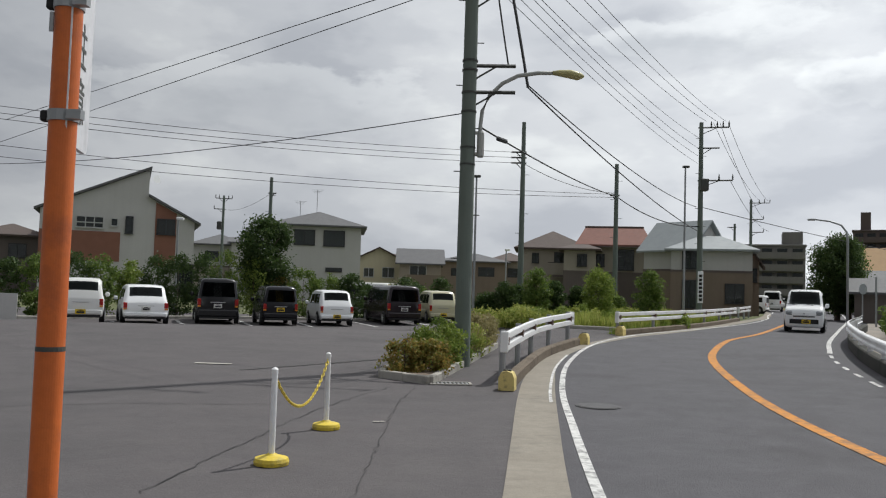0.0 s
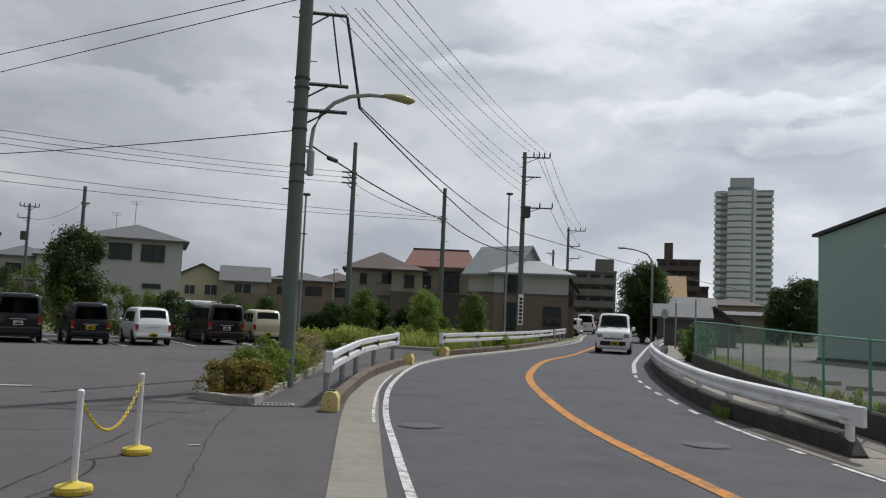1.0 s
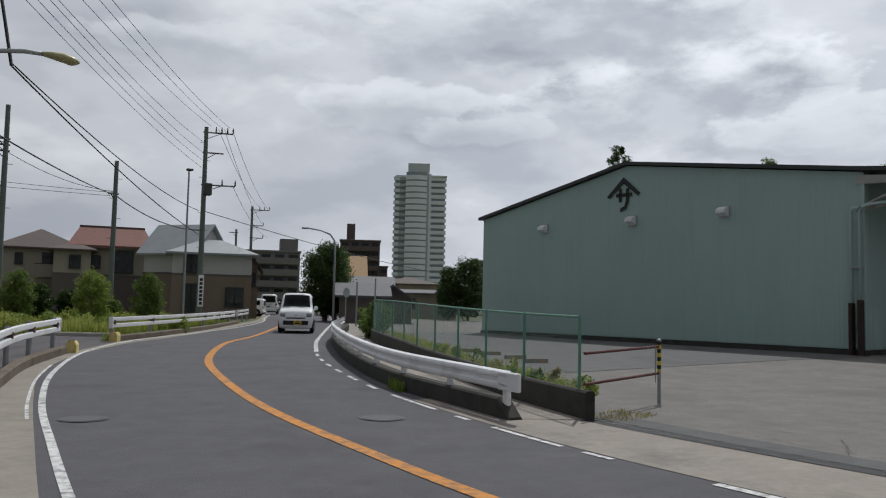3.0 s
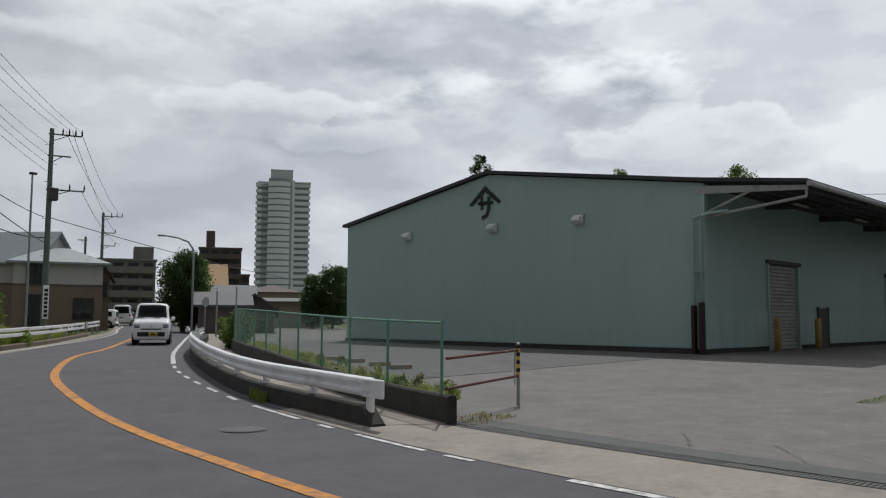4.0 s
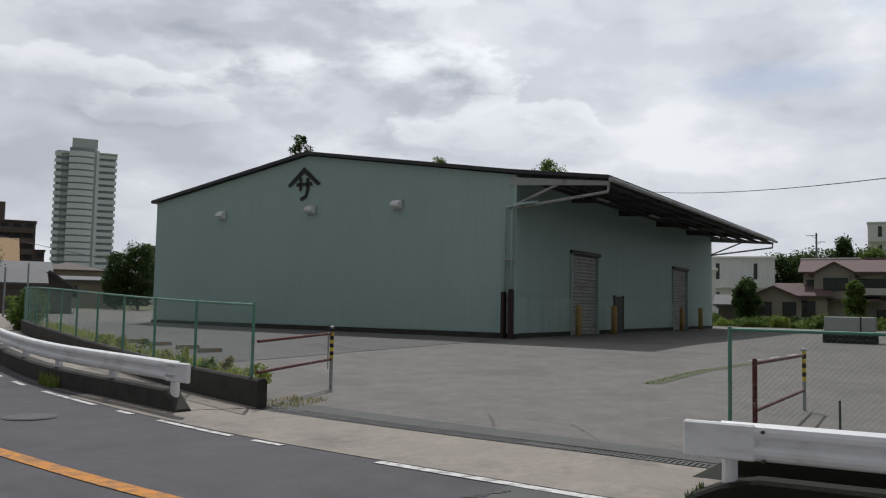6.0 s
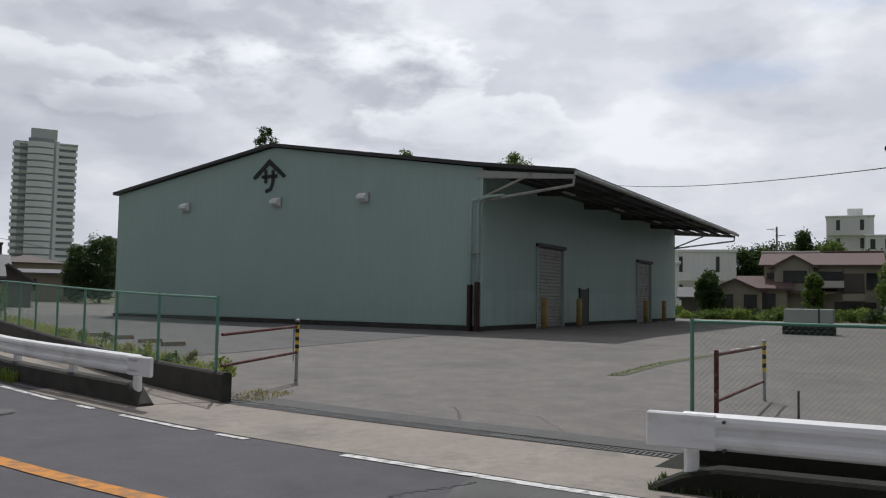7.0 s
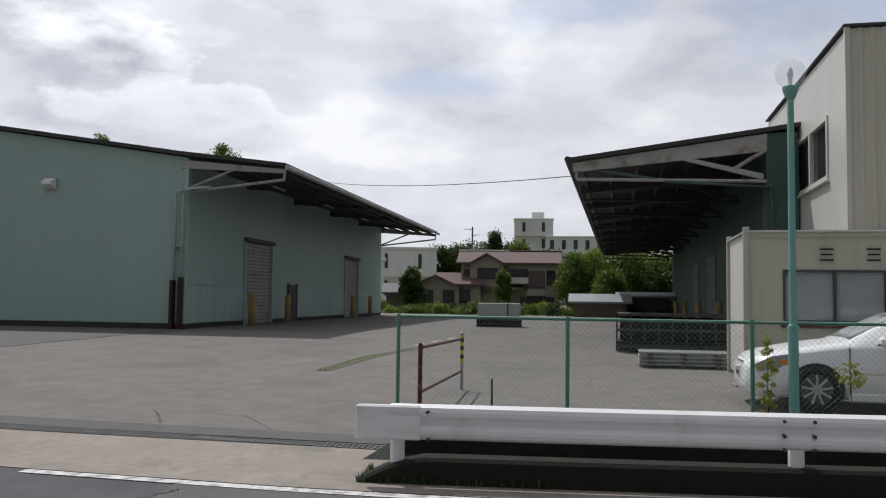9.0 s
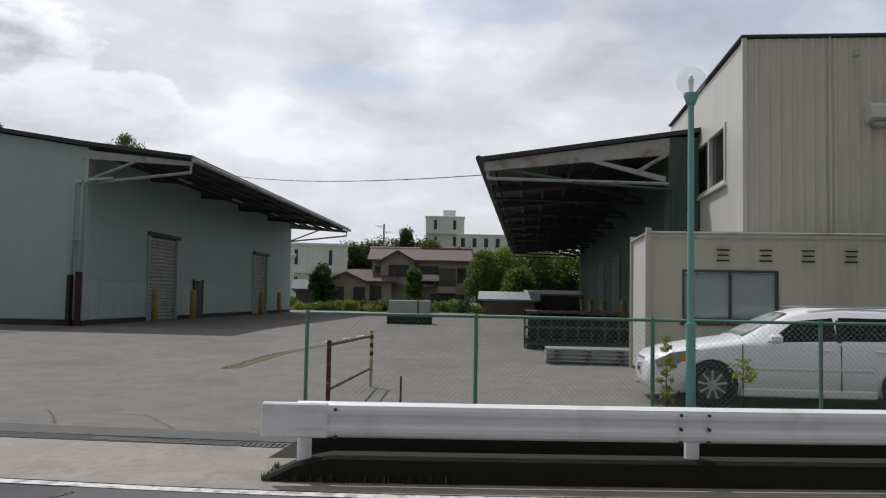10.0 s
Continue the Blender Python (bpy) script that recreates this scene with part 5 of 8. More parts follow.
prism(bm, [(-0.35, -0.08), (0, -0.2), (0, 0.24), (-0.28, 0.24), (-0.35, 0.16)], -0.25, 0.25)
part("hood", bm, M_OFFSIDE, hd)
part("duct", box(fresh(), -0.26, 0, -0.18, 0.18, -0.26, -0.16), M_STEELGR, hd)
cl = thing("wall_lamp", "small grey lamp high on the office wall", "lamp", x=OX, y=OY - 2.36, z=7.08)
part("arm", tube(fresh(), [(0, 0, 0), (-0.14, 0, 0.02)], 0.02, 6), M_DKSTEEL, cl)
part("head", lathe(fresh(), [(0.03, 0.06), (0.08, 0), (0.085, -0.06), (0.05, -0.08)], 12, (-0.18, 0, 0)), M_STEELGR, cl)

M_HUTGL = glass_mat("hut_window_glass", (0.42, 0.45, 0.45), 0.04, 0.3, 0.9, (0.9, 0.94, 0.93))
hut = thing("site_hut", "cream prefabricated site hut with a wide window", "hut", x=15.86, y=-2.15, z=0.12)
HB = 2.72
part("front_wall", box(fresh(), 0, 0.08, -0.62, 0, 0.1, HB), M_HUT, hut)
part("front_wall", box(fresh(), 0, 0.08, -6.2, -2.35, 0.1, HB), M_HUT, hut)
part("front_wall", box(fresh(), 0, 0.08, -2.35, -0.62, 0.1, 1.12), M_HUT, hut)
part("front_wall", box(fresh(), 0, 0.08, -2.35, -0.62, 2.06, HB), M_HUT, hut)
part("side_wall", box(fresh(), 0.08, 2.35, -0.08, 0, 0.1, HB), M_OFFSIDE, hut)
part("side_wall", box(fresh(), 0.08, 2.35, -6.2, -6.12, 0.1, HB), M_HUT, hut)
part("back_wall", box(fresh(), 2.27, 2.35, -6.12, -0.08, 0.1, HB), M_HUT, hut)
part("roof", box(fresh(), -0.06, 2.42, -6.26, 0.05, HB, HB + 0.05, 0.015), M_STEELGR, hut)
for z0, z1 in ((HB - 0.06, HB + 0.06), (-0.02, 0.12)):
    part("edge_beam", box(fresh(), -0.035, 0.0, -6.25, 0.04, z0, z1), M_DKSTEEL if z0 < 1 else M_HUT, hut)
for k in range(9):
    y = -0.02 - k * 0.75
    z0, z1 = (0.12, HB - 0.06)
    if -2.4 < y < -0.6:
        part("panel_seam", box(fresh(), -0.012, 0.0, y - 0.02, y + 0.02, 2.1, z1), M_HUT, hut)
        part("panel_seam", box(fresh(), -0.012, 0.0, y - 0.02, y + 0.02, z0, 1.1), M_HUT, hut)
    else:
        part("panel_seam", box(fresh(), -0.012, 0.0, y - 0.02, y + 0.02, z0, z1), M_HUT, hut)
part("corner_post", box(fresh(), -0.05, 0.05, -0.05, 0.06, 0, HB + 0.12, 0.01), M_HUT, hut)
part("corner_post", box(fresh(), 2.3, 2.4, -0.05, 0.06, 0, HB + 0.12, 0.01), M_HUT, hut)
part("skid", box(fresh(), -0.25, 0.25, -0.1, 0.25, -0.1, 0.0, 0.01), M_CONC, hut)
hw = thing("window", "dark-framed sliding window of the site hut", "window", x=15.86, y=-2.15, z=0.12)
for a, b in ((-1.49, -0.67), (-2.31, -1.50)):
    pn = part("pane", box(fresh(), 0.03, 0.04, a, b, 1.17, 2.01), M_HUTGL, hw)
    pn.visible_shadow = False
part("blind", box(fresh(), 0.05, 0.06, -2.3, -0.66, 1.15, 2.03), M_PALESHEET, hw, "pale sheet close behind the glass")
for a, b, z0, z1 in ((-2.35, -0.62, 1.12, 1.165), (-2.35, -0.62, 2.02, 2.065), (-0.66, -0.62, 1.165, 2.02), (-2.35, -2.31, 1.165, 2.02), (-1.51, -1.47, 1.165, 2.02)):
    part("frame", box(fresh(), -0.03, 0.06, a, b, z0, z1), M_DKSTEEL, hw)
part("sill", box(fresh(), -0.06, 0.0, -2.4, -0.58, 1.03, 1.10, 0.01), M_RUST, hw)
# lettering too plain to name: blocks of its size
lt = thing("sign_lettering", "row of black painted letter blocks on the hut", "sign", x=15.82, y=-2.15, z=2.46)
for c in (-1.35, -2.12, -2.87, -3.63):
    for dz, hw_ in ((-0.10, 0.115), (0.0, 0.10), (0.095, 0.115)):
        part("bar", box(fresh(), -0.006, 0.004, c - hw_, c + hw_, dz - 0.015, dz + 0.015), M_TRIM, lt)

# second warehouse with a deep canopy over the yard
# green darkened to hold the canopy's shade; the shutters share it
M_CLADB_SHADE = mat("shaded_green_cladding", (0.065, 0.115, 0.088), (0.05, 0.09, 0.07), 0.55, 0.5, 25, 0.04, streak=0.3, fine_amount=0.08)
BX, BL = 23.6, 45.0
whb = thing("warehouse", "green warehouse with a deep loading canopy, shade darkened into its walls", "warehouse", x=BX, y=0, z=0.2)
part("side_wall", box(fresh(), 0.6, BL, -4.3, -4.05, 0, 6.0), M_CLADB_SHADE, whb)
part("side_cladding", ribbed(fresh(), BL, -4.03, 0.6, -4.03, 0.1, lambda s: 6.0, pitch=0.2, depth=0.012, out=1), M_CLADB_SHADE, whb)
part("gable_wall", box(fresh(), 0.5, 0.7, -20, -4.05, 0, 5.9), M_CLADB_SHADE, whb)
part("gable_strip", box(fresh(), 0.0, 0.7, -4.6, -3.78, 0.0, 6.0), M_CLADB_SHADE, whb, "green corner panel")
rb = fresh()
prism(rb, [(1.5, 5.30), (-4.1, 6.05), (-14, 7.5), (-14, 7.62), (-4.1, 6.17), (1.5, 5.42)], -0.15, BL, Matrix(((0, 1, 0, 0), (1, 0, 0, 0), (0, 0, 1, 0), (0, 0, 0, 1))))
part("roof_slope", rb, M_ROOFDK, whb, "dark metal roof sheet over the canopy")
# frames after the first, and the purlins, carry the underside's shade as colour
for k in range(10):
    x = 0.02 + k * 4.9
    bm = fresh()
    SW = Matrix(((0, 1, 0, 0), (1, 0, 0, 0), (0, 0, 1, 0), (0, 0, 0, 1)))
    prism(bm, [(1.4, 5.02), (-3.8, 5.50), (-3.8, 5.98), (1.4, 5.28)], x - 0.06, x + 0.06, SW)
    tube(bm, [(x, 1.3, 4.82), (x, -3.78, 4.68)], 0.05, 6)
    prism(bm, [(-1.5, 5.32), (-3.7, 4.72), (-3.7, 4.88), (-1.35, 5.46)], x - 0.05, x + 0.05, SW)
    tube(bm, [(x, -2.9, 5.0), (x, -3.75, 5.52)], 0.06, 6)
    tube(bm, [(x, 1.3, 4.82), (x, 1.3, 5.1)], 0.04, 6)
    part("canopy_frame", bm, M_STEELGR if k == 0 else M_ROOFDK, whb, "steel truss bracket of the canopy, inner ones dark for shade")
for k in range(7):
    y = 1.2 - k * 0.8
    z = 5.30 + (1.5 - y) * 0.134
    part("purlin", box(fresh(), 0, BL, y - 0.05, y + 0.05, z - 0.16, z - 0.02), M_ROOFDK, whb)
part("eave_gutter", tube(fresh(), [(-0.1, 1.56, 5.38), (BL, 1.56, 5.38)], 0.09, 8), M_DKSTEEL, whb)
part("downpipe", tube(fresh(), [(0.05, 1.4, 5.2), (0.03, -1.2, 4.72), (-0.06, -3.9, 4.5), (-0.06, -3.95, 0.0)], 0.05, 8), M_CLADB_SHADE, whb)
for k, x in enumerate((6.0, 13.5, 21.0, 28.0)):
    c = thing("bollard", "faded yellow bollard under the dark canopy", "bollard", "canopy bollards", BX + x, -3.2, 0.35)
    part("post", lathe(fresh(), [(0.12, 0), (0.12, 1.2), (0.06, 1.26)], 12), M_BOLL, c)
for k, x in enumerate((8.0, 16.0, 24.0)):
    c = thing("roller_shutter", "closed shutter in the green wall, coloured dark for shade", "shutter", "canopy shutters", BX + x, -4.02, 0.25)
    for i in range(18):
        part("slat", box(fresh(), -1.7, 1.7, 0.0, 0.04, i * 0.19, i * 0.19 + 0.17, 0.0), M_CLADB_SHADE, c)

# globe lamp on a turquoise post
lamp = thing("globe_lamp", "clear globe lamp on a turquoise steel post", "street lamp", x=9.62, y=-1.74, z=0.1)
part("post", lathe(fresh(), [(0.054, 0), (0.054, 1.22), (0.04, 1.26), (0.035, 3.72), (0.055, 3.75), (0.085, 3.84), (0.085, 3.87)], 16), M_TEALP, lamp, smooth=False)
M_CLEAR = glass_mat("clear_globe", (0.8, 0.8, 0.8), 0.02, 0.12, 0.8, (0.97, 0.98, 0.98))
sp = fresh()
lathe(sp, [(max(0.165 * math.sin(math.pi * (k + 0.35) / 12.7), 0.02), 4.02 - 0.165 * math.cos(math.pi * (k + 0.35) / 12.7)) for k in range(13)], 24)
gl_ob = part("globe", sp, M_CLEAR, lamp, "clear glass globe", smooth=True)
gl_ob.visible_shadow = False
part("bulb", lathe(fresh(), [(0.02, 3.86), (0.025, 3.95), (0.035, 4.02), (0.02, 4.07), (0.006, 4.09)], 12), M_WHITE, lamp, "white bulb")
part("collar", lathe(fresh(), [(0.064, 1.19), (0.064, 1.24)], 16), M_TEALP, lamp)

# drain strip, paint dashes and yard clutter
M_MOSSY = mat("mossy_asphalt", (0.10, 0.115, 0.055), (0.13, 0.125, 0.095), 0.95, 3, 40, 0.4, stain=(0.075, 0.088, 0.045), stain_scale=2.2)
sg = curve([(15.7, 6.05), (18.8, 6.0), (21.5, 5.6)], 20)
tagged(part("drain_strip", drape(fresh(), sg, sg + np.array([0.2, -0.3]), 0.004, 1), M_MOSSY), "mossy strip in the yard asphalt", "yard", kind="structure")

for x, y in ((22.3, 5.65), (23.6, 5.45), (24.9, 5.25)):
    stripe("paint_dash", np.array([(x, y), (x + 0.3, y - 0.03), (x + 0.75, y - 0.07)]), 0.1, M_LINE, "faded white paint dash in the yard")
pal = thing("pallet_stack", "stack of black pallets with a pale crate on top", "pallets", x=36.0, y=5.25, z=G(36, 5.3), rz=4)
for k in range(3):
    z = k * 0.15
    pallet = part("pallet", box(fresh(), -0.05, 0.05, -0.95, 0.95, z, z + 0.11), M_BLACK, pal)
    for j in range(6):
        part("board", box(fresh(), -0.6, 0.6, -0.95 + j * 0.34, -0.75 + j * 0.34, z + 0.11, z + 0.14), M_BLACK, pallet)
    for j in (-0.55, 0.55):
        part("bearer", box(fresh(), j - 0.05, j + 0.05, -0.95, 0.95, z, z + 0.11), M_BLACK, pallet)
part("crate", box(fresh(), -0.55, 0.55, -0.9, 0.9, 0.46, 1.02, 0.02), mat("pale_crate", (0.45, 0.5, 0.46), (0.38, 0.43, 0.4), 0.6, 1.5, 30, 0.05), pal, "pale grey-green crate")
part("cord", box(fresh(), -0.57, 0.57, -0.42, -0.36, 0.4, 1.04), M_DKSTEEL, pal)
trl = thing("cargo_cage", "dark steel cargo cage standing under the canopy", "cage", x=23.2, y=-1.15, z=G(23.2, -1.1))
for z in (0.12, 0.55, 0.95):
    part("frame", box(fresh(), -1.1, 1.1, -1.5, 1.35, z - 0.03, z + 0.03), M_DKSTEEL, trl)
part("floor", box(fresh(), -1.1, 1.1, -1.5, 1.35, 0.18, 0.26), M_BLACK, trl)
for x in (-1.08, 1.08):
    for y in np.linspace(-1.48, 1.33, 9):
        part("upright", box(fresh(), x - 0.02, x + 0.02, y - 0.02, y + 0.02, 0.0, 1.0), M_DKSTEEL, trl)
part("load", box(fresh(), -1.0, 1.0, -1.4, 1.25, 0.26, 0.86, 0.05), M_BLACK, trl, "dark tarpaulin-covered load")
brs = thing("steel_bars", "stack of long steel sections on the ground", "steel stack", x=19.0, y=-1.25, z=G(19, -1.2))
for k in range(4):
    for j in range(3):
        part("bar", box(fresh(), -0.5 + j * 0.35, -0.28 + j * 0.35, -0.95, 0.95, k * 0.085 + 0.035, k * 0.085 + 0.075, 0.008), M_GREYP, brs)
    for y in (-0.7, 0.0, 0.7):
        part("batten", box(fresh(), -0.55, 0.6, y - 0.05, y + 0.05, k * 0.085 - 0.01, k * 0.085 + 0.035), M_BARK, brs)


# ================= near the car park =================
op = thing("sign_pole", "orange painted steel pole with a white notice board", "sign pole", x=-1.11, y=2.16, z=0.0)
op.matrix_basis = pose(-1.11, 2.16, 0) @ Matrix.Diagonal((0.82, 0.82, 1, 1))
part("pole", tube(fresh(), [(0, 0, 0), (0, 0, 1.42)], 0.0425, 36), M_ORPOLE, op)
part("pole", tube(fresh(), [(0, 0, 1.424), (0, 0, 3.1)], 0.0415, 36), M_ORPOLE, op)
part("joint_ring", tube(fresh(), [(0, 0, 1.416), (0, 0, 1.428)], 0.0432, 20), M_DKSTEEL, op)
M_BOARD = mat("notice_board_white", (0.72, 0.72, 0.74), (0.62, 0.62, 0.66), 0.4, 2.5, 40, 0, stain=(0.5, 0.5, 0.52), stain_scale=6)
board = fresh()
out = []
for cx, cz, a0 in ((0.27, 0.04, -90), (0.27, 0.96, 0), (0.04, 0.96, 90), (0.04, 0.04, 180)):
    out += [(cx + 0.04 * math.cos(radians(a0 + k * 22.5)), cz + 0.04 * math.sin(radians(a0 + k * 22.5))) for k in range(5)]
prism(board, out, -0.008, 0.008)
SM = Matrix.Translation((0.020, -0.035, 1.945)) @ pose(0, 0, 0, 0, 0, 102.0)
bo = part("notice_board", board, M_BOARD, op, "white board with dark lettering")
bo.matrix_basis = SM
for z in (2.01, 2.30):
    part("clamp", tube(fresh(), [(0, 0, z - 0.014), (0, 0, z + 0.014)], 0.0465, 16), M_GREYP, op, "grey steel clamp band")
    part("clamp_bolt", box(fresh(), -0.068, -0.045, -0.014, 0.014, z - 0.014, z + 0.014, 0.004), M_BLACK, op)
    part("bracket", box(fresh(), 0.03, 0.075, -0.05, -0.02, z - 0.012, z + 0.012), M_GREYP, op)
M_INK = mat("sign_ink", (0.06, 0.065, 0.06), (0.12, 0.12, 0.11), 0.6, 30, 80, 0)
for k, ch in enumerate("意注"):
    fc = bpy.data.curves.new("letter", "FONT")
    fc.body, fc.size, fc.align_x, fc.extrude = ch, 0.135, "CENTER", 0.0008
    fc.materials.append(M_INK)
    lo = new("letter", fc)
    lo.parent = op
    lo.matrix_basis = SM @ Matrix.Translation((0.15, -0.0092, 0.075 + k * 0.15)) @ pose(0, 0, 0, 90, 0, 0)
part("bar", box(fresh(), 0.08, 0.23, -0.0105, -0.0085, 0.43, 0.52), M_INK, op).matrix_basis = SM
part("sticker", box(fresh(), -0.032, -0.02, -0.0415, -0.035, 2.22, 2.27), M_GREYP, op, "small grey sticker").matrix_basis = pose(-0.008, 0.0, 0)

cp = [(-1.62, 7.66), (-1.40, 9.66)]
cpost = None
for x, y in cp:
    if cpost is None:
        cpost = thing("chain_post", "white plastic chain post on a yellow base", "post", "chain posts", x, y, G(x, y))
        part("base", lathe(fresh(), [(0.155, 0), (0.16, 0.03), (0.15, 0.06), (0.06, 0.085), (0.035, 0.1)], 24), M_YELLOW, cpost, "round yellow base", smooth=False)
        part("shaft", lathe(fresh(), [(0.028, 0.06), (0.028, 0.84)], 16), M_WHITE, cpost)
        part("cap", lathe(fresh(), [(0.031, 0.82), (0.031, 0.855), (0.015, 0.87)], 16), M_WHITE, cpost)
        part("hook", tube(fresh(), [(0, 0.03, 0.8), (0, 0.055, 0.8), (0, 0.06, 0.82)], 0.006, 6), M_WHITE, cpost)
    else:
        copy_thing(cpost, pose(x, y, G(x, y)))
chain = thing("plastic_chain", "yellow plastic chain hanging between two posts", "chain")
a, b = Vector((cp[0][0], cp[0][1], 0.80)), Vector((cp[1][0], cp[1][1], 0.80))
NL = 46
pts = []
for k in range(NL + 1):
    s = k / NL
    p = a.lerp(b, s)
    p.z -= 0.40 * (1 - (2 * s - 1) ** 2)
    pts.append(p)
link_me = None
for k in range(NL):
    p, q = pts[k], pts[k + 1]
    d = q - p
    if link_me is None:
        bm = fresh()
        ring = [(0.031 * math.cos(2 * math.pi * j / 10), 0.013 * math.sin(2 * math.pi * j / 10), 0) for j in range(11)]
        tube(bm, ring, 0.0065, 5, caps=False)
        link_me = mesh_of(bm, "link", M_YELLOW, True)
    lk = new("link", link_me)
    lk.parent = chain
    lk.matrix_basis = Matrix.Translation((p + q) / 2) @ d.to_track_quat("X", "Z").to_matrix().to_4x4() @ pose(0, 0, 0, 90 * (k % 2), 0, 0) @ Matrix.Diagonal((max(d.length / 0.045, 0.8), 1, 1, 1))

# planted island
isl = [(-1.14, 14.9), (-0.27, 14.15), (0.05, 15.6), (0.75, 18.8), (1.35, 21.6), (0.5, 22.6), (-0.25, 20.0), (-1.0, 16.6), (-1.14, 14.9)]
isl_c = []
for p, q in zip(isl, isl[1:]):
    for s in np.linspace(0, 1, 8, endpoint=False):
        isl_c.append(np.array(p) + (np.array(q) - np.array(p)) * s)
isl_c.append(np.array(isl[-1]))
isl_c = np.array(isl_c)
ib = fresh()
cx_, cy_ = isl_c.mean(0)
cv = ib.verts.new((cx_, cy_, G(cx_, cy_) + 0.1))
rim_v = [ib.verts.new((x, y, G(x, y) + 0.09)) for x, y in isl_c[:-1]]
for i in range(len(rim_v)):
    ib.faces.new((cv, rim_v[i], rim_v[(i + 1) % len(rim_v)]))
tagged(part("island_soil", ib, M_SOIL), "soil and litter of the planted island", "soil", kind="structure")
M_KERBW = mat("island_kerb", (0.42, 0.40, 0.36), (0.32, 0.30, 0.27), 0.9, 3, 40, 0.3, stain=(0.2, 0.19, 0.17), stain_scale=2)
kerb_thing = thing("island_kerb", "pale concrete kerb blocks round the planted island", "kerb", kind="structure")
for p, q in zip(isl, isl[1:]):
    L = math.dist(p, q)
    n = max(1, round(L / 0.6))
    ang_ = math.degrees(math.atan2(q[1] - p[1], q[0] - p[0]))
    for k in range(n):
        s = (k + 0.5) / n
        x, y = p[0] + (q[0] - p[0]) * s, p[1] + (q[1] - p[1]) * s
        kb = part("kerb_stone", box(fresh(), -L / n / 2 + 0.006, L / n / 2 - 0.006, -0.06, 0.06, -0.05, 0.13, 0.012), M_KERBW, kerb_thing)
        kb.matrix_basis = pose(x, y, G(x, y), 0, 0, ang_)
gr8 = thing("drain_grate", "square steel drain grate with a pale frame", "drain", x=0.08, y=14.28, z=G(0.1, 14.3) + 0.0, rz=4)
for a0, b0, c0, d0 in ((-0.36, 0.36, -0.2, -0.16), (-0.36, 0.36, 0.16, 0.2), (-0.36, -0.32, -0.16, 0.16), (0.32, 0.36, -0.16, 0.16)):
    part("frame", box(fresh(), a0, b0, c0, d0, 0, 0.016), M_KERBW, gr8)
for k in range(9):
    part("bar", box(fresh(), -0.29 + k * 0.07, -0.26 + k * 0.07, -0.16, 0.16, 0, 0.01), M_GREYP, gr8)
M_MAN = mat("worn_iron", (0.085, 0.083, 0.085), (0.06, 0.06, 0.06), 0.7, 8, 60, 0.3)
for x, y in ((2.2, 12.15), (5.93, 10.6)):
    mh = thing("manhole_cover", "round dark iron manhole cover in the asphalt", "manhole cover", "manholes", x, y, G(x, y) + 0.004)
    part("ring", lathe(fresh(), [(0.33, 0), (0.33, 0.004), (0.3, 0.005)], 28), M_MAN, mh)
    part("lid", lathe(fresh(), [(0.292, 0.0052), (0.292, 0.009), (0.27, 0.0105)], 28), M_MAN, mh)
M_CRACK = mat("bitumen_and_shadow_line", (0.055, 0.053, 0.054), rough=0.9, bump=0.2)


def crack(pts, w, seed):
    rnd = random.Random(seed)
    line = curve(pts, 60)
    line = line + np.array([(rnd.uniform(-0.03, 0.03), rnd.uniform(-0.04, 0.04)) for _ in line])
    wd = np.array([w * rnd.uniform(0.4, 1.3) for _ in line])[:, None]
    t = np.gradient(line, axis=0)
    t /= np.linalg.norm(t, axis=1)[:, None]
    nrm = np.stack([t[:, 1], -t[:, 0]], 1)
    tagged(part("asphalt_crack", drape(fresh(), line - nrm * wd / 2, line + nrm * wd / 2, 0.003, 1), M_CRACK), "dark asphalt line: tarred cracks and one drawn pole shadow", "crack", kind="structure")


# this wide strip draws the utility pole's cast shadow; the others are cracks
crack([(-3.74, 15.24), (-2.55, 16.57), (-1.18, 18.07)], 0.09, 1)
crack([(-2.4, 6.46), (-2.13, 8.48), (-1.72, 11.09), (-0.91, 13.64)], 0.016, 2)
crack([(-0.79, 6.0), (-0.75, 8.09), (-0.7, 11.57), (-0.46, 14.11)], 0.011, 3)
crack([(10.25, 7.6), (10.22, 6.39), (10.27, 5.45), (10.02, 4.02), (9.4, 3.1)], 0.009, 31)
crack([(9.6, 7.4), (9.47, 6.23), (9.45, 5.28), (9.25, 4.13), (9.02, 3.25)], 0.009, 32)
crack([(10.25, 4.95), (9.75, 4.5), (9.0, 3.9)], 0.009, 33)
crack([(10.3, 6.3), (9.8, 5.9), (9.3, 5.6)], 0.009, 34)
crack([(-8.0, 9.0), (-5.0, 10.8), (-2.1, 11.5)], 0.016, 4)
crack([(4.5, 3.9), (5.3, 3.95), (6.3, 3.6)], 0.02, 5)
stripe("faded_mark", np.array([(-4.8, 16.04), (-4.45, 16.06), (-4.1, 16.08)]), 0.16, M_KERBW, "faded pale paint mark in the car park")
stripe("faded_mark", np.array([(-0.91, 10.24), (-0.84, 10.25), (-0.77, 10.27)]), 0.05, M_KERBW, "faded pale paint fleck in the car park")

# kerb and planting behind the parked cars
kb2 = curve([(-30, 29.0), (-18.5, 32.5), (-14.2, 36.5), (-9.5, 39.8), (-4.6, 40.6), (-0.6, 43.6), (1.0, 38.5), (2.4, 34.4), (4.6, 31.6), (6.4, 30.6)], 90)
kerb_wall("lot_kerb", kb2, 0.13, 0.14, M_KERBW, "pale concrete kerb at the end of the parking bays")

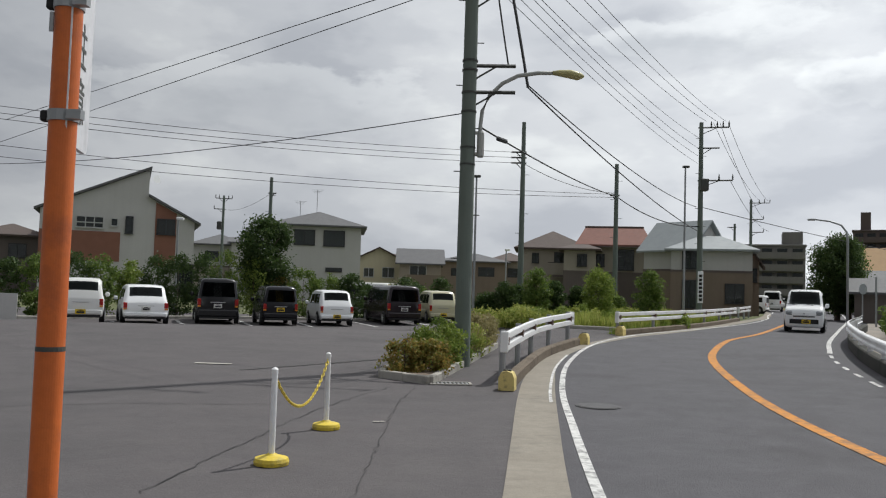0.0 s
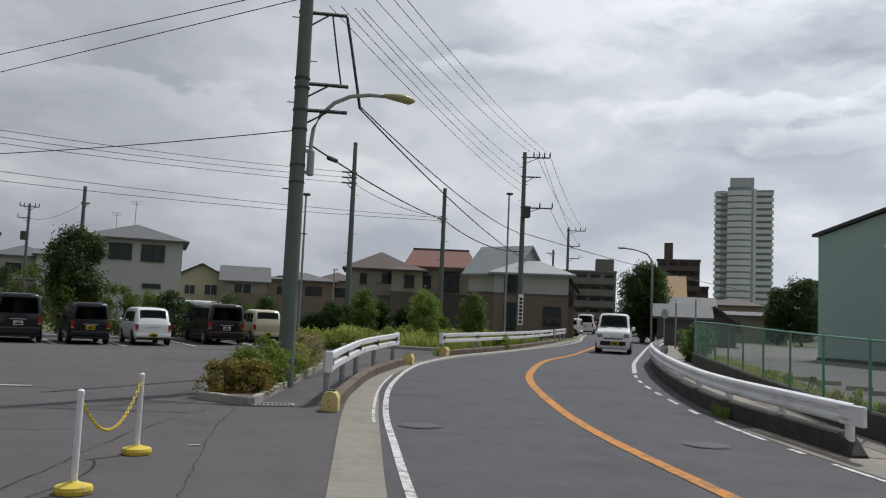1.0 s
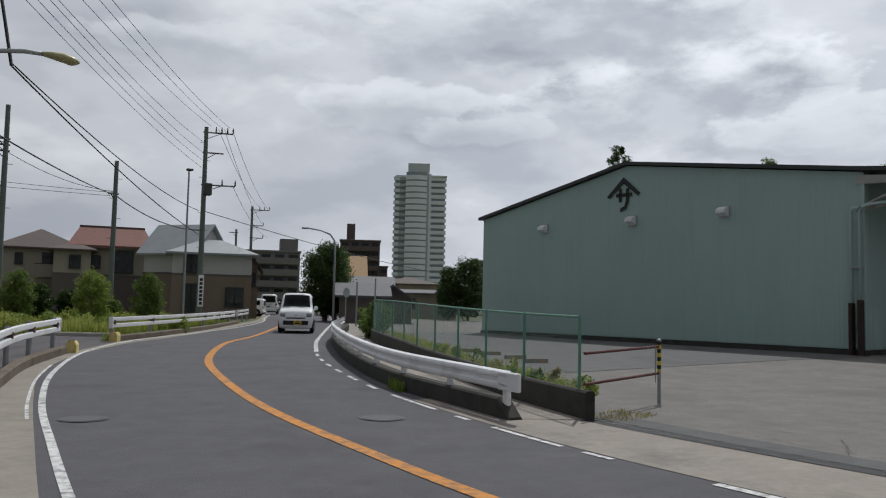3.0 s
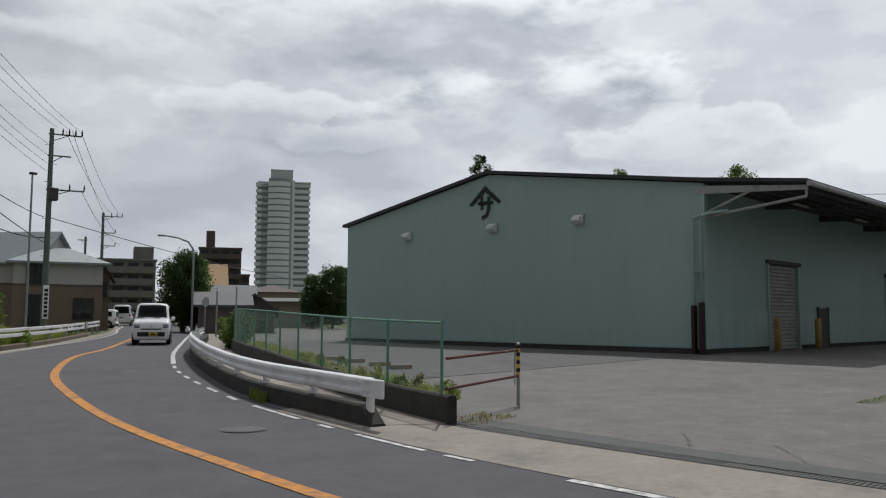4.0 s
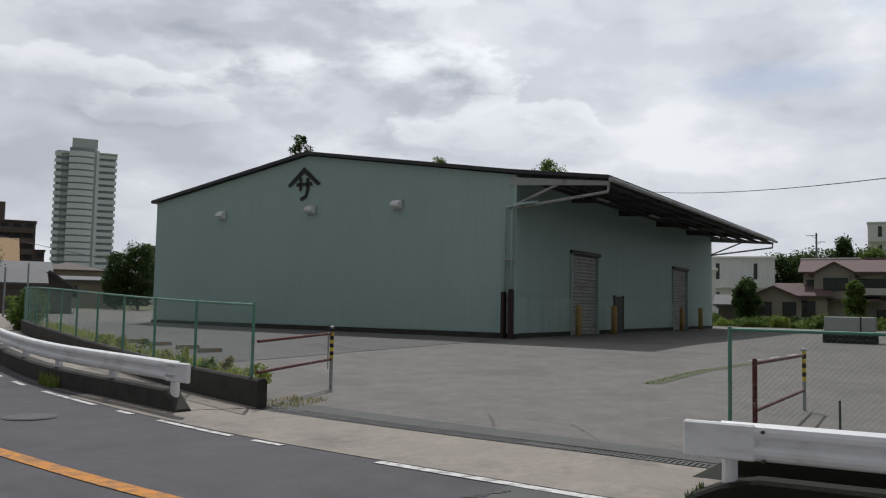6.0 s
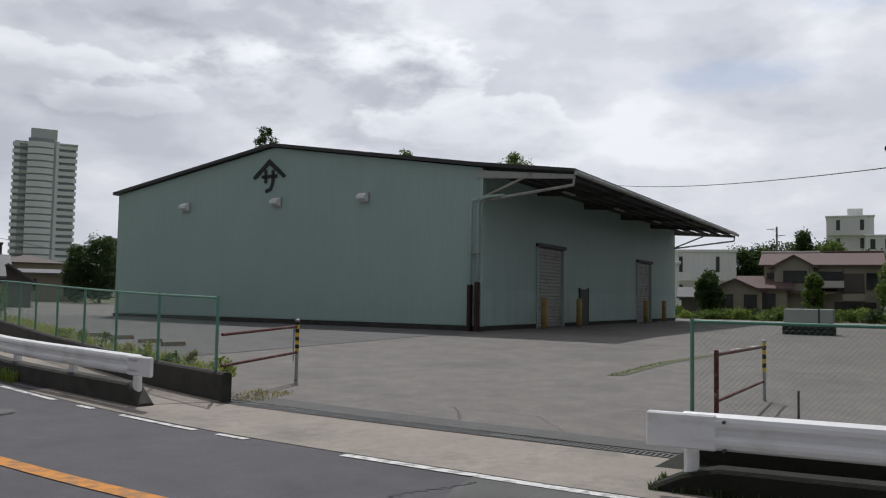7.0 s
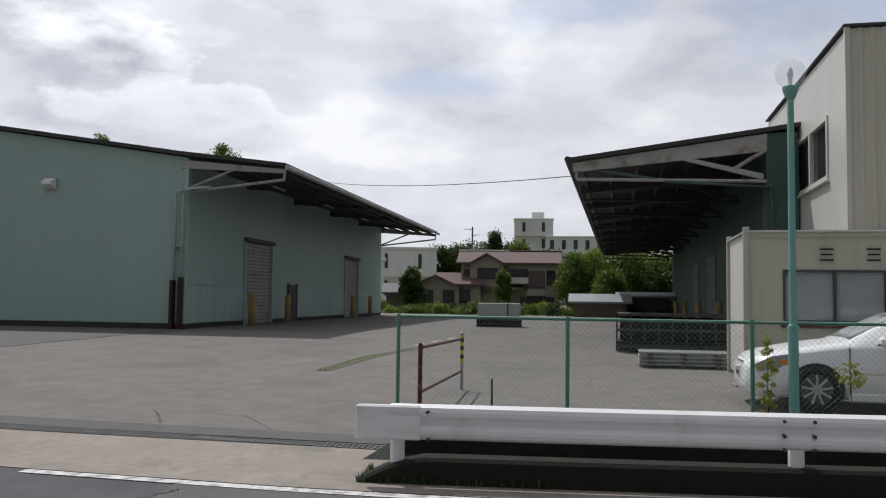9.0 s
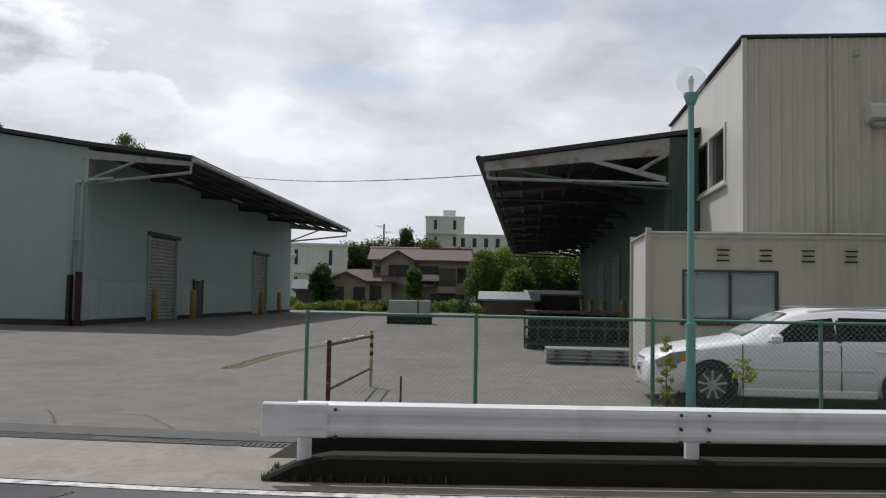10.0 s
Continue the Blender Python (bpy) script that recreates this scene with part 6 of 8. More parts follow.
# ================= poles, lamps and wires =================
def arm(bm, x, y, z, az, length, r=0.04, back=0.15):
    dx, dy = math.sin(radians(az)), math.cos(radians(az))
    tube(bm, [(x - dx * back, y - dy * back, z), (x + dx * length, y + dy * length, z)], r, 4)
    return (x + dx * length, y + dy * length, z)


def utility_pole(name, label, x, y, h, r0, r1, arms=(), steps=True, box_at=None):
    ob = thing(name, label, "utility pole", "utility poles")
    g = G(x, y)
    part("shaft", tube(fresh(), [(x, y, g - 0.2), (x, y, h)], r0, 24, r_end=r1), M_POLE, ob)
    for z, az, length, ins in arms:
        ab = fresh()
        arm(ab, x, y, z, az, length)
        ao = part("crossarm", ab, M_DKSTEEL, ob)
        dx, dy = math.sin(radians(az)), math.cos(radians(az))
        part("brace", tube(fresh(), [(x, y, z - 0.35), (x + dx * length * 0.55, y + dy * length * 0.55, z - 0.03)], 0.02, 5), M_DKSTEEL, ob)
        for k in range(ins):
            s = length * (1 - k / max(ins, 1) * 0.85)
            part("insulator", lathe(fresh(), [(0.03, 0), (0.05, 0.04), (0.03, 0.09), (0.05, 0.13), (0.03, 0.2), (0.015, 0.3)], 8, (x + dx * s, y + dy * s, z + 0.03)), M_DKSTEEL, ao)
    if steps:
        for k in range(int((h - 2.5) / 0.9)):
            z = g + 2.2 + k * 0.9
            s = 1 if k % 2 else -1
            part("step_bolt", tube(fresh(), [(x, y, z), (x + s * 0.28, y, z)], 0.012, 5), M_DKSTEEL, ob)
    if box_at:
        bx, bz, w, hh = box_at
        part("transformer", box(fresh(), x + bx - w / 2, x + bx + w / 2, y - 0.35, y + 0.1, bz, bz + hh, 0.03), M_DKSTEEL, ob, "dark grey box on the pole")
    return ob


def wire(name, a, b, sag, r=0.012, label="thin black overhead wire"):
    a, b = Vector(a), Vector(b)
    pts = []
    for k in range(25):
        s = k / 24
        p = a.lerp(b, s)
        p.z -= sag * 4 * s * (1 - s)
        pts.append(p)
    ob = part(name, tube(fresh(), pts, r, 4), M_CABLE)
    return tagged(ob, label, "wire", "overhead wires")


P1 = (0.34, 17.05)
p1 = utility_pole("utility_pole", "tall grey-green concrete pole carrying a street lamp", *P1, 12.0, 0.17, 0.12, arms=((6.34, 93, 0.95, 0), (5.78, 95, 0.95, 0), (7.85, 93, 0.85, 0), (8.55, 93, 2.6, 3), (10.6, 93, 1.2, 2)))
for z in (5.75, 5.35, 6.42, 6.22, 4.6, 4.25):
    part("band", tube(fresh(), [(P1[0], P1[1], z), (P1[0], P1[1], z + 0.035)], 0.165, 14), M_DKSTEEL, p1)
sl = thing("street_lamp", "pale curved street lamp arm with a yellowed head", "street lamp", x=P1[0], y=P1[1], z=0)
arm_pts = [(0.24, 0, 4.6), (0.25, 0, 5.1), (0.28, 0, 5.4), (0.42, 0, 5.72), (0.68, -0.02, 5.98), (1.0, -0.06, 6.14), (1.4, -0.1, 6.2), (1.75, -0.14, 6.2)]
part("arm", tube(fresh(), arm_pts, 0.042, 10), M_STEELGR, sl, "pale curved steel arm", smooth=True)
hdm = mat("lamp_head_yellowed", (0.50, 0.46, 0.22), (0.42, 0.38, 0.2), 0.4, 5, 40, 0)
hb = fresh()
rings = []
for s, w, h0, h1 in ((1.7, 0.05, 6.16, 6.24), (1.85, 0.1, 6.13, 6.26), (2.05, 0.14, 6.09, 6.26), (2.2, 0.13, 6.05, 6.23), (2.3, 0.08, 6.08, 6.18), (2.34, 0.03, 6.11, 6.14)):
    y0 = -0.14 - (s - 1.7) * 0.12
    rings.append([hb.verts.new((s, y0 + w * math.cos(q), (h0 + h1) / 2 + (h1 - h0) / 2 * math.sin(q))) for q in [2 * math.pi * k / 10 for k in range(10)]])
for ra, rb2 in zip(rings, rings[1:]):
    for k in range(10):
        hb.faces.new((ra[k], ra[(k + 1) % 10], rb2[(k + 1) % 10], rb2[k]))
hb.faces.new(rings[0])
hb.faces.new(rings[-1])
part("head", hb, hdm, sl, "yellowed lamp head", smooth=True)
part("ballast", lathe(fresh(), [(0.06, 0), (0.075, 0.03), (0.075, 0.5), (0.05, 0.55)], 12, (0.26, -0.02, 4.42)), M_STEELGR, sl, "pale cylinder ballast")
for z in (4.46, 4.9):
    part("bracket", box(fresh(), 0.1, 0.28, -0.04, 0.04, z, z + 0.06), M_STEELGR, sl)
P2, P3, P4, P5 = (3.5, 37.9), (8.1, 39.2), (13.0, 42.06), (26.17, 70.3)
utility_pole("utility_pole", "plain dark grey concrete pole", *P2, 9.6, 0.15, 0.09, arms=((8.2, -88, 0.55, 0), (7.95, -88, 0.55, 0), (7.7, -88, 0.55, 0)))
utility_pole("utility_pole", "plain grey concrete pole among shrubs", *P3, 8.0, 0.13, 0.09, arms=((6.5, -80, 0.3, 0),))
p4 = utility_pole("utility_pole", "tall dark pole with crossarms and a transformer", *P4, 10.75, 0.16, 0.1, arms=((10.48, 105, 1.35, 4), (9.42, 105, 0.9, 0), (7.75, 105, 1.55, 2)), box_at=(0.12, 7.2, 0.4, 0.62))
ps = thing("pole_notice", "narrow vertical notice strapped to the pole", "sign", x=P4[0], y=P4[1], z=0)
part("board", box(fresh(), -0.14, 0.14, -0.2, -0.17, 1.5, 3.1, 0.01), M_WHITE, ps)
for k in range(7):
    part("bar", box(fresh(), -0.08, 0.08, -0.206, -0.199, 1.6 + k * 0.2, 1.74 + k * 0.2), M_TRIM, ps)
utility_pole("utility_pole", "far dark pole with stepped crossarms", *P5, 10.4, 0.16, 0.1, arms=((10.1, 108, 1.5, 3), (8.7, 108, 1.0, 1), (7.6, 108, 1.0, 1)))
utility_pole("utility_pole", "thin far pole beside a house", 24.9, 70.6, 8.3, 0.12, 0.09, arms=((8.0, -72, 0.6, 0),), steps=False)
utility_pole("utility_pole", "plain pole behind a dark tree", -9.95, 47.0, 7.9, 0.12, 0.09, arms=((7.0, 90, 0.3, 0),))
utility_pole("utility_pole", "far pole with crossarms between houses", -19.4, 72.5, 9.6, 0.14, 0.1, arms=((9.35, 75, 0.7, 2), (9.35, -105, 0.7, 2), (8.4, -105, 0.8, 1)), steps=False, box_at=(-0.25, 6.6, 0.4, 0.7))
utility_pole("utility_pole", "far pole before a hillside", 108.3, 19.35, 11.2, 0.16, 0.1, arms=((10.9, 0, 1.2, 0), (10.1, 180, 1.0, 0)), steps=False)
for x, y, h in ((1.3, 36.0, 6.7), (11.15, 38.45, 7.8)):
    tl = thing("flood_lamp_pole", "slim pale steel pole with a small lamp on top", "lamp pole", "slim lamp poles", x, y, G(x, y))
    part("shaft", tube(fresh(), [(0, 0, 0), (0, 0, h - G(x, y))], 0.06, 8, r_end=0.04), M_GREYP, tl)
    part("head", box(fresh(), -0.12, 0.18, -0.1, 0.1, h - G(x, y), h - G(x, y) + 0.1, 0.02), M_DKSTEEL, tl)
for x, y, h, lab in ((-13.55, 42.0, 4.95, "pale slim lamp pole behind shrubs"), (4.6, 60.5, 4.9, "pale slim lamp pole before far houses")):
    tl = thing("lamp_post", lab, "lamp pole", "small lamp posts", x, y, G(x, y))
    part("shaft", tube(fresh(), [(0, 0, 0), (0, 0, h - G(x, y))], 0.06, 8, r_end=0.045), M_GREYP, tl)
    part("head", box(fresh(), -0.1, 0.28, -0.1, 0.1, h - G(x, y) - 0.05, h - G(x, y) + 0.09, 0.03), M_WHITE, tl)
fl = thing("street_lamp", "tall grey street lamp with a long curved arm", "street lamp", x=21.96, y=44.94, z=G(21.96, 44.94))
part("shaft", tube(fresh(), [(0, 0, 0), (0, 0, 4.6), (-0.04, 0.02, 5.05), (-0.28, 0.14, 5.44), (-0.8, 0.38, 5.66), (-1.45, 0.69, 5.76)], 0.07, 8, r_end=0.04), M_GREYP, fl, smooth=True)
part("head", box(fresh(), -0.3, 0.12, -0.09, 0.09, 5.71, 5.82, 0.03), M_GREYP, fl).matrix_basis = pose(-1.55, 0.74, 0.0, 0, 0, -25)

X1, Y1 = P1
for s, e, sag in (
    ((0.80, 17.05, 8.05), (12.86, 42.11, 8.63), 0.25),
    ((1.06, 17.03, 8.05), (12.85, 42.11, 9.04), 0.25),
    ((1.34, 17.01, 8.05), (12.85, 42.11, 9.44), 0.25),
    ((1.49, 17.00, 8.05), (12.92, 42.09, 9.94), 0.25),
    ((1.56, 16.99, 8.47), (13.17, 41.80, 10.77), 0.25),
    ((1.98, 16.94, 8.47), (13.57, 41.46, 10.71), 0.25),
    ((2.29, 16.90, 8.46), (13.94, 41.13, 10.65), 0.25),
):
    wire("power_line", s, e, sag, 0.010)
for ddx, z, zz in ((1.3, 10.7, 10.3), (0.6, 10.7, 10.3), (0.9, 10.7, 8.8), (1.4, 7.8, 7.7)):
    wire("power_line", (P4[0] + ddx * 0.97, P4[1] - ddx * 0.26, z), (P5[0] + ddx, P5[1] - 0.3, zz), 0.5, 0.013)
wire("bundled_cable", (X1 + 0.85, Y1, 7.85), (1.55, 16.99, 5.9), -0.03, 0.03, "thick twisted cable hanging along the pole")
wire("bundled_cable", (X1 + 0.55, Y1, 7.85), (X1 + 0.8, Y1, 6.36), 0.03, 0.018, "loose cable looping from a crossarm")
wire("bundled_cable", (1.55, 16.99, 5.9), (12.55, 41.13, 5.1), 0.25, 0.022, "thick twisted overhead cable")
wire("bundled_cable", (1.55, 16.99, 5.95), (12.8, 42.1, 6.4), 0.35, 0.018, "thin overhead cable to a house")
wire("bundled_cable", (X1 + 0.26, Y1, 5.05), (P3[0], P3[1], 6.45), 0.15, 0.022, "thick black overhead cable")
part_splice = tagged(part("cable_splice", tube(fresh(), [(X1 + 0.72, Y1 + 1.45, 5.10), (X1 + 0.92, Y1 + 1.9, 5.13)], 0.055, 8), M_CABLE), "black splice sleeve on a cable", "cable")
wire("bundled_cable", (P3[0], P3[1], 6.45), (P4[0], P4[1], 5.4), 0.4, 0.026, "thick black overhead cable")
wire("power_line", (P2[0], P2[1], 7.7), (P3[0], P3[1], 6.6), 0.3, 0.014)
for s, e, sag in (
    ((3.00, 37.90, 8.20), (-24.96, 24.93, 8.18), 0.5),
    ((3.00, 37.90, 7.95), (-24.95, 24.93, 7.93), 0.5),
    ((3.00, 37.90, 7.70), (-24.93, 24.95, 7.75), 0.5),
    ((8.00, 39.20, 6.55), (-28.14, 29.34, 7.69), 0.6),
    ((8.00, 39.20, 6.40), (-28.11, 29.36, 7.12), 0.6),
    ((0.20, 17.05, 5.33), (-18.18, 30.99, 5.91), 0.3),
    ((-0.46, 16.41, 7.87), (-17.51, 32.48, 7.92), 0.0),
    ((0.42, 16.48, 7.99), (-17.87, 32.47, 6.95), 0.0),
):
    wire("power_line", s, e, sag, 0.011)
wire("power_line", (-9.95, 47.0, 7.0), (-19.4, 72.5, 8.4), 0.4, 0.012)
wire("power_line", (P4[0], P4[1], 6.4), (90.0, 108.0, 7.6), 1.6, 0.02)
wire("power_line", (46.9, 17.45, 8.5), (23.5, 1.4, 5.1), 0.25, 0.014)

# ================= plants =================
L_SHRUB = leaf_mat("shrub_leaves", (0.07, 0.125, 0.026), (0.19, 0.25, 0.055))
L_YOUNG = leaf_mat("young_leaves", (0.13, 0.21, 0.035), (0.30, 0.35, 0.08))
L_DARK = leaf_mat("dark_leaves", (0.03, 0.062, 0.018), (0.085, 0.125, 0.035))
L_RED = leaf_mat("reddish_leaves", (0.17, 0.20, 0.045), (0.33, 0.21, 0.06))
L_GRASS = leaf_mat("grass_blades", (0.22, 0.29, 0.05), (0.46, 0.46, 0.13))
L_DRY = leaf_mat("dry_grass_blades", (0.24, 0.22, 0.09), (0.38, 0.33, 0.17))


def leaves(name, centres, sizes, material, seed, flat=0.5):
    """Many single leaves, one quad each, turned at random."""
    rng = np.random.default_rng(seed)
    n = len(centres)
    d = rng.normal(size=(n, 3))
    d /= np.linalg.norm(d, axis=1)[:, None]
    e = np.cross(d, rng.normal(size=(n, 3)))
    e /= np.linalg.norm(e, axis=1)[:, None]
    s = np.asarray(sizes)[:, None]
    c = np.asarray(centres)
    v = np.stack([c - d * s, c + e * s * flat, c + d * s, c - e * s * flat], 1).reshape(-1, 3)
    me = bpy.data.meshes.new(name)
    me.from_pydata(v.tolist(), [], np.arange(4 * n).reshape(-1, 4).tolist())
    me.materials.append(material)
    return me


def crown_points(rng, n, h0, h1, w, lumps, shape="round"):
    """Leaf places in uneven clumps filling a crown."""
    cs = []
    for _ in range(lumps):
        f = rng.uniform(0.03, 1.0)
        prof = math.sqrt(max(1 - (2 * f - 1) ** 2, 0.08)) if shape == "round" else (1.05 - f) * 0.9 + 0.12
        a, r = rng.uniform(0, 2 * math.pi), w * prof * math.sqrt(rng.uniform(0.1, 1.0)) * 0.8
        cs.append((r * math.cos(a), r * math.sin(a), h0 + (h1 - h0) * f, rng.uniform(0.2, 0.42) * w))
    cs = np.array(cs)
    pick = rng.integers(0, lumps, n)
    d = rng.normal(size=(n, 3))
    d /= np.linalg.norm(d, axis=1)[:, None]
    rad = rng.uniform(0.1, 1.0, n) ** 0.45 * np.where(rng.uniform(size=n) < 0.12, 1.35, 1.0)
    return cs[pick, :3] + d * (cs[pick, 3] * rad)[:, None] * np.array([1, 1, 0.9])


def plant(name, label, category, x, y, h, w, base, material, leaf, n, lumps, seed, trunk=0.06, shape="round", group=""):
    big = category == "tree"
    n, lumps, leaf = (int(n * 3.4), int(lumps * 2.4), leaf * 0.66) if big else (int(n * 1.8), int(lumps * 1.3), leaf * 0.85)
    rng = np.random.default_rng(seed)
    ob = thing(name, label, category, group, x, y, G(x, y) - 0.01)
    tb = fresh()
    tube(tb, [(0, 0, -0.05), (0.02 * w, 0.02 * w, base + (h - base) * 0.35), (0.0, 0.05 * w, base + (h - base) * 0.8)], trunk, 7, r_end=trunk * 0.3)
    for k in range(7):
        a, f = k * 2.4 + rng.uniform(0, 1), rng.uniform(0.0, 0.6)
        z = base + (h - base) * f
        tube(tb, [(0, 0, z), (w * 0.35 * math.cos(a), w * 0.35 * math.sin(a), z + (h - base) * 0.14), (w * 0.65 * math.cos(a), w * 0.65 * math.sin(a), z + (h - base) * 0.25)], trunk * 0.45, 5, r_end=trunk * 0.12)
    part("trunk", tb, M_BARK, ob)
    pts = crown_points(rng, n, base, h, w, lumps, shape)
    pts[:, 2] = np.maximum(pts[:, 2], 0.05)
    co = new("crown", leaves("crown", pts, rng.uniform(0.6, 1.2, n) * leaf, material, seed + 1))
    co.parent = ob
    return ob


# low bushes of the island
for k, (x, y, h, w, m_) in enumerate(((-0.75, 15.1, 0.62, 0.5, L_RED), (-0.25, 15.3, 0.6, 0.45, L_RED), (-0.45, 16.1, 0.75, 0.55, L_YOUNG), (0.0, 16.6, 0.85, 0.5, L_YOUNG), (0.25, 17.6, 0.8, 0.5, L_YOUNG), (-0.1, 18.3, 0.8, 0.6, L_SHRUB), (0.55, 19.0, 0.7, 0.5, L_GRASS), (0.8, 20.4, 0.85, 0.55, L_DRY), (1.0, 21.5, 0.8, 0.5, L_DRY))):
    plant("bush", "low leafy bush with reddish tips on the island" if m_ is L_RED else "low green bush on the planted island", "bush", x, y, h, w, 0.05, m_, 0.045, 1500, 26, 50 + k, 0.02, group="island bushes")
# shrubs behind the parked cars
rs = random.Random(7)
hedge = curve([(-28, 33.0), (-18.5, 35.0), (-13.6, 38.6), (-9.2, 41.6), (-4.6, 42.4), (-0.2, 46.5)], 26)
for k, (x, y) in enumerate(hedge):
    m_ = (L_SHRUB, L_DARK, L_DARK, L_SHRUB, L_RED, L_DARK, L_YOUNG)[rs.randrange(7)]
    tall = rs.uniform(2.3, 3.1) if x < -8.5 else rs.uniform(1.5, 2.4)
    plant("shrub", "dense evergreen shrub at the edge of the car park", "shrub", x, y + rs.uniform(-0.4, 0.5), tall, rs.uniform(0.8, 1.2), 0.1, m_, 0.08, 1900, 34, 100 + k, 0.03, group="car park shrubs")
# young trees and bushes on the verge
for k, (x, y, h, w, m_) in enumerate(((2.7, 36.4, 1.7, 0.7, L_DARK), (4.0, 35.8, 2.25, 0.75, L_SHRUB), (4.9, 36.4, 1.7, 0.6, L_DARK), (6.7, 35.8, 2.3, 0.85, L_YOUNG), (5.9, 36.6, 1.5, 0.6, L_DARK), (9.0, 36.3, 2.3, 0.8, L_SHRUB), (1.9, 36.9, 1.4, 0.7, L_DARK), (7.7, 37.2, 1.2, 0.6, L_SHRUB), (3.4, 37.2, 1.5, 0.6, L_DARK))):
    plant("young_tree", "young bushy tree with pale new leaves on the verge" if m_ is L_YOUNG else "small bushy tree on the grass verge", "tree", x, y, h, w, 0.12, m_, 0.075, 2600, 40, 200 + k, 0.035, group="verge trees")
plant("tree", "broad dark green tree before a white house", "tree", -9.1, 42.2, 4.9, 1.65, 1.3, L_DARK, 0.13, 4200, 44, 300, 0.14)
plant("tree", "large dense dark green tree beside the bend", "tree", 25.9, 54.3, 5.3, 2.05, 0.7, L_DARK, 0.13, 8000, 60, 301, 0.2)
# separate brighter crown gives the dark tree its sunlit edge by colour
plant("tree", "brighter green crown built as the sunlit edge of the dark tree", "tree", 27.0, 55.0, 5.2, 1.3, 0.6, L_SHRUB, 0.12, 3600, 34, 306, 0.2)
plant("tree", "dark round tree behind the warehouse", "tree", 43.4, 61.2, 5.6, 1.7, 0.4, L_DARK, 0.16, 3600, 40, 302, 0.15)
plant("tree", "dark round tree behind the warehouse", "tree", 42.2, 62.6, 4.6, 1.3, 0.3, L_DARK, 0.16, 2600, 40, 305, 0.15)
# tree tops that show over the warehouse roof
plant("tree", "tall dark conifer behind the warehouse roof", "tree", 44.3, 43.6, 13.5, 1.0, 9.0, L_DARK, 0.11, 1500, 14, 303, 0.12)
plant("tree", "tree top showing over the warehouse roof", "tree", 58.2, 40.6, 13.7, 1.2, 9.0, L_SHRUB, 0.12, 1300, 18, 304, 0.12)
plant("tree", "tree top showing over the warehouse roof", "tree", 60.6, 31.2, 13.0, 1.8, 8.0, L_SHRUB, 0.14, 1800, 22, 307, 0.12)


def blades(name, label, region, n, h0, h1, material, seed, w=0.012):
    """Grass and weeds: upright bent blades over a stretch of ground; region(rng) gives a place."""
    rng = np.random.default_rng(seed)
    vs, fs = [], []
    for k in range(n):
        x, y, z = region(rng)
        h = rng.uniform(h0, h1)
        a = rng.uniform(0, 2 * math.pi)
        lean = rng.uniform(0.05, 0.5) * h
        dx, dy = math.cos(a), math.sin(a)
        ww = w * rng.uniform(0.7, 1.5)
        b0 = len(vs)
        vs += [(x - dy * ww, y + dx * ww, z), (x + dy * ww, y - dx * ww, z), (x + dx * lean * 0.35 + dy * ww * 0.8, y + dy * lean * 0.35 - dx * ww * 0.8, z + h * 0.6), (x + dx * lean * 0.35 - dy * ww * 0.8, y + dy * lean * 0.35 + dx * ww * 0.8, z + h * 0.6), (x + dx * lean, y + dy * lean, z + h)]
        fs += [(b0, b0 + 1, b0 + 2, b0 + 3), (b0 + 3, b0 + 2, b0 + 4)]
    me = bpy.data.meshes.new(name)
    me.from_pydata(vs, [], fs)
    me.materials.append(material)
    return tagged(new(name, me), label, "grass", kind="stuff")


def near_line(line, lo, hi, dz=0.0):
    line = np.array(line)

    def f(rng):
        i = rng.integers(0, len(line) - 1)
        p = line[i] + (line[i + 1] - line[i]) * rng.uniform()
        t = line[i + 1] - line[i]
        t = t / np.linalg.norm(t)
        s = rng.uniform(lo, hi)
        x, y = p[0] + t[1] * s, p[1] - t[0] * s
        return x, y, G(x, y) + dz
    return f


blades("verge_grass", "tall yellow-green grass on the verge", near_line(curve([(1.6, 34.9), (4.6, 33.0), (7.2, 33.6), (11, 39.5)], 40), -1.6, 1.5), 9000, 0.25, 0.65, L_GRASS, 11, 0.018)
blades("verge_grass", "yellow-green weeds behind a guard rail", near_line(curve([(6.0, 31.2), (8.6, 34.2), (12.0, 40.0), (15.0, 46.0)], 40), -0.6, 0.5), 5000, 0.2, 0.5, L_GRASS, 12, 0.016)
blades("island_grass", "dry pale grass along the planted island", near_line(curve([(0.2, 17.0), (0.9, 20.0), (1.3, 22.2)], 20), -0.5, 0.1, 0.08), 2600, 0.2, 0.75, L_DRY, 13, 0.008)
blades("kerb_weeds", "green weeds along the fence wall", near_line(curve([(9.1, 10.4), (9.6, 11.8), (10.7, 15.4), (12.0, 19.2), (15.1, 27.0)], 40), 0.15, 0.75, 0.2), 2300, 0.04, 0.24, L_GRASS, 14, 0.008)
blades("kerb_weeds", "small weeds at the foot of the kerb wall", near_line(curve([(7.9, 13.2), (8.05, 13.9)], 3), -0.15, 0.0), 160, 0.08, 0.25, L_YOUNG, 15, 0.008)
blades("kerb_weeds", "small weeds by the gate", near_line(curve([(8.75, 9.2), (9.8, 9.5)], 6), -0.2, 0.5), 300, 0.02, 0.06, L_DRY, 16, 0.008)
blades("kerb_weeds", "weeds at the far kerb", near_line(offset(r2, -0.4), -0.2, 0.15), 1600, 0.08, 0.32, L_YOUNG, 17, 0.012)
blades("strip_weeds", "short green weeds in the yard strip", near_line(sg[:14], -0.02, 0.2), 130, 0.01, 0.04, L_SHRUB, 19, 0.010)
rw = random.Random(5)
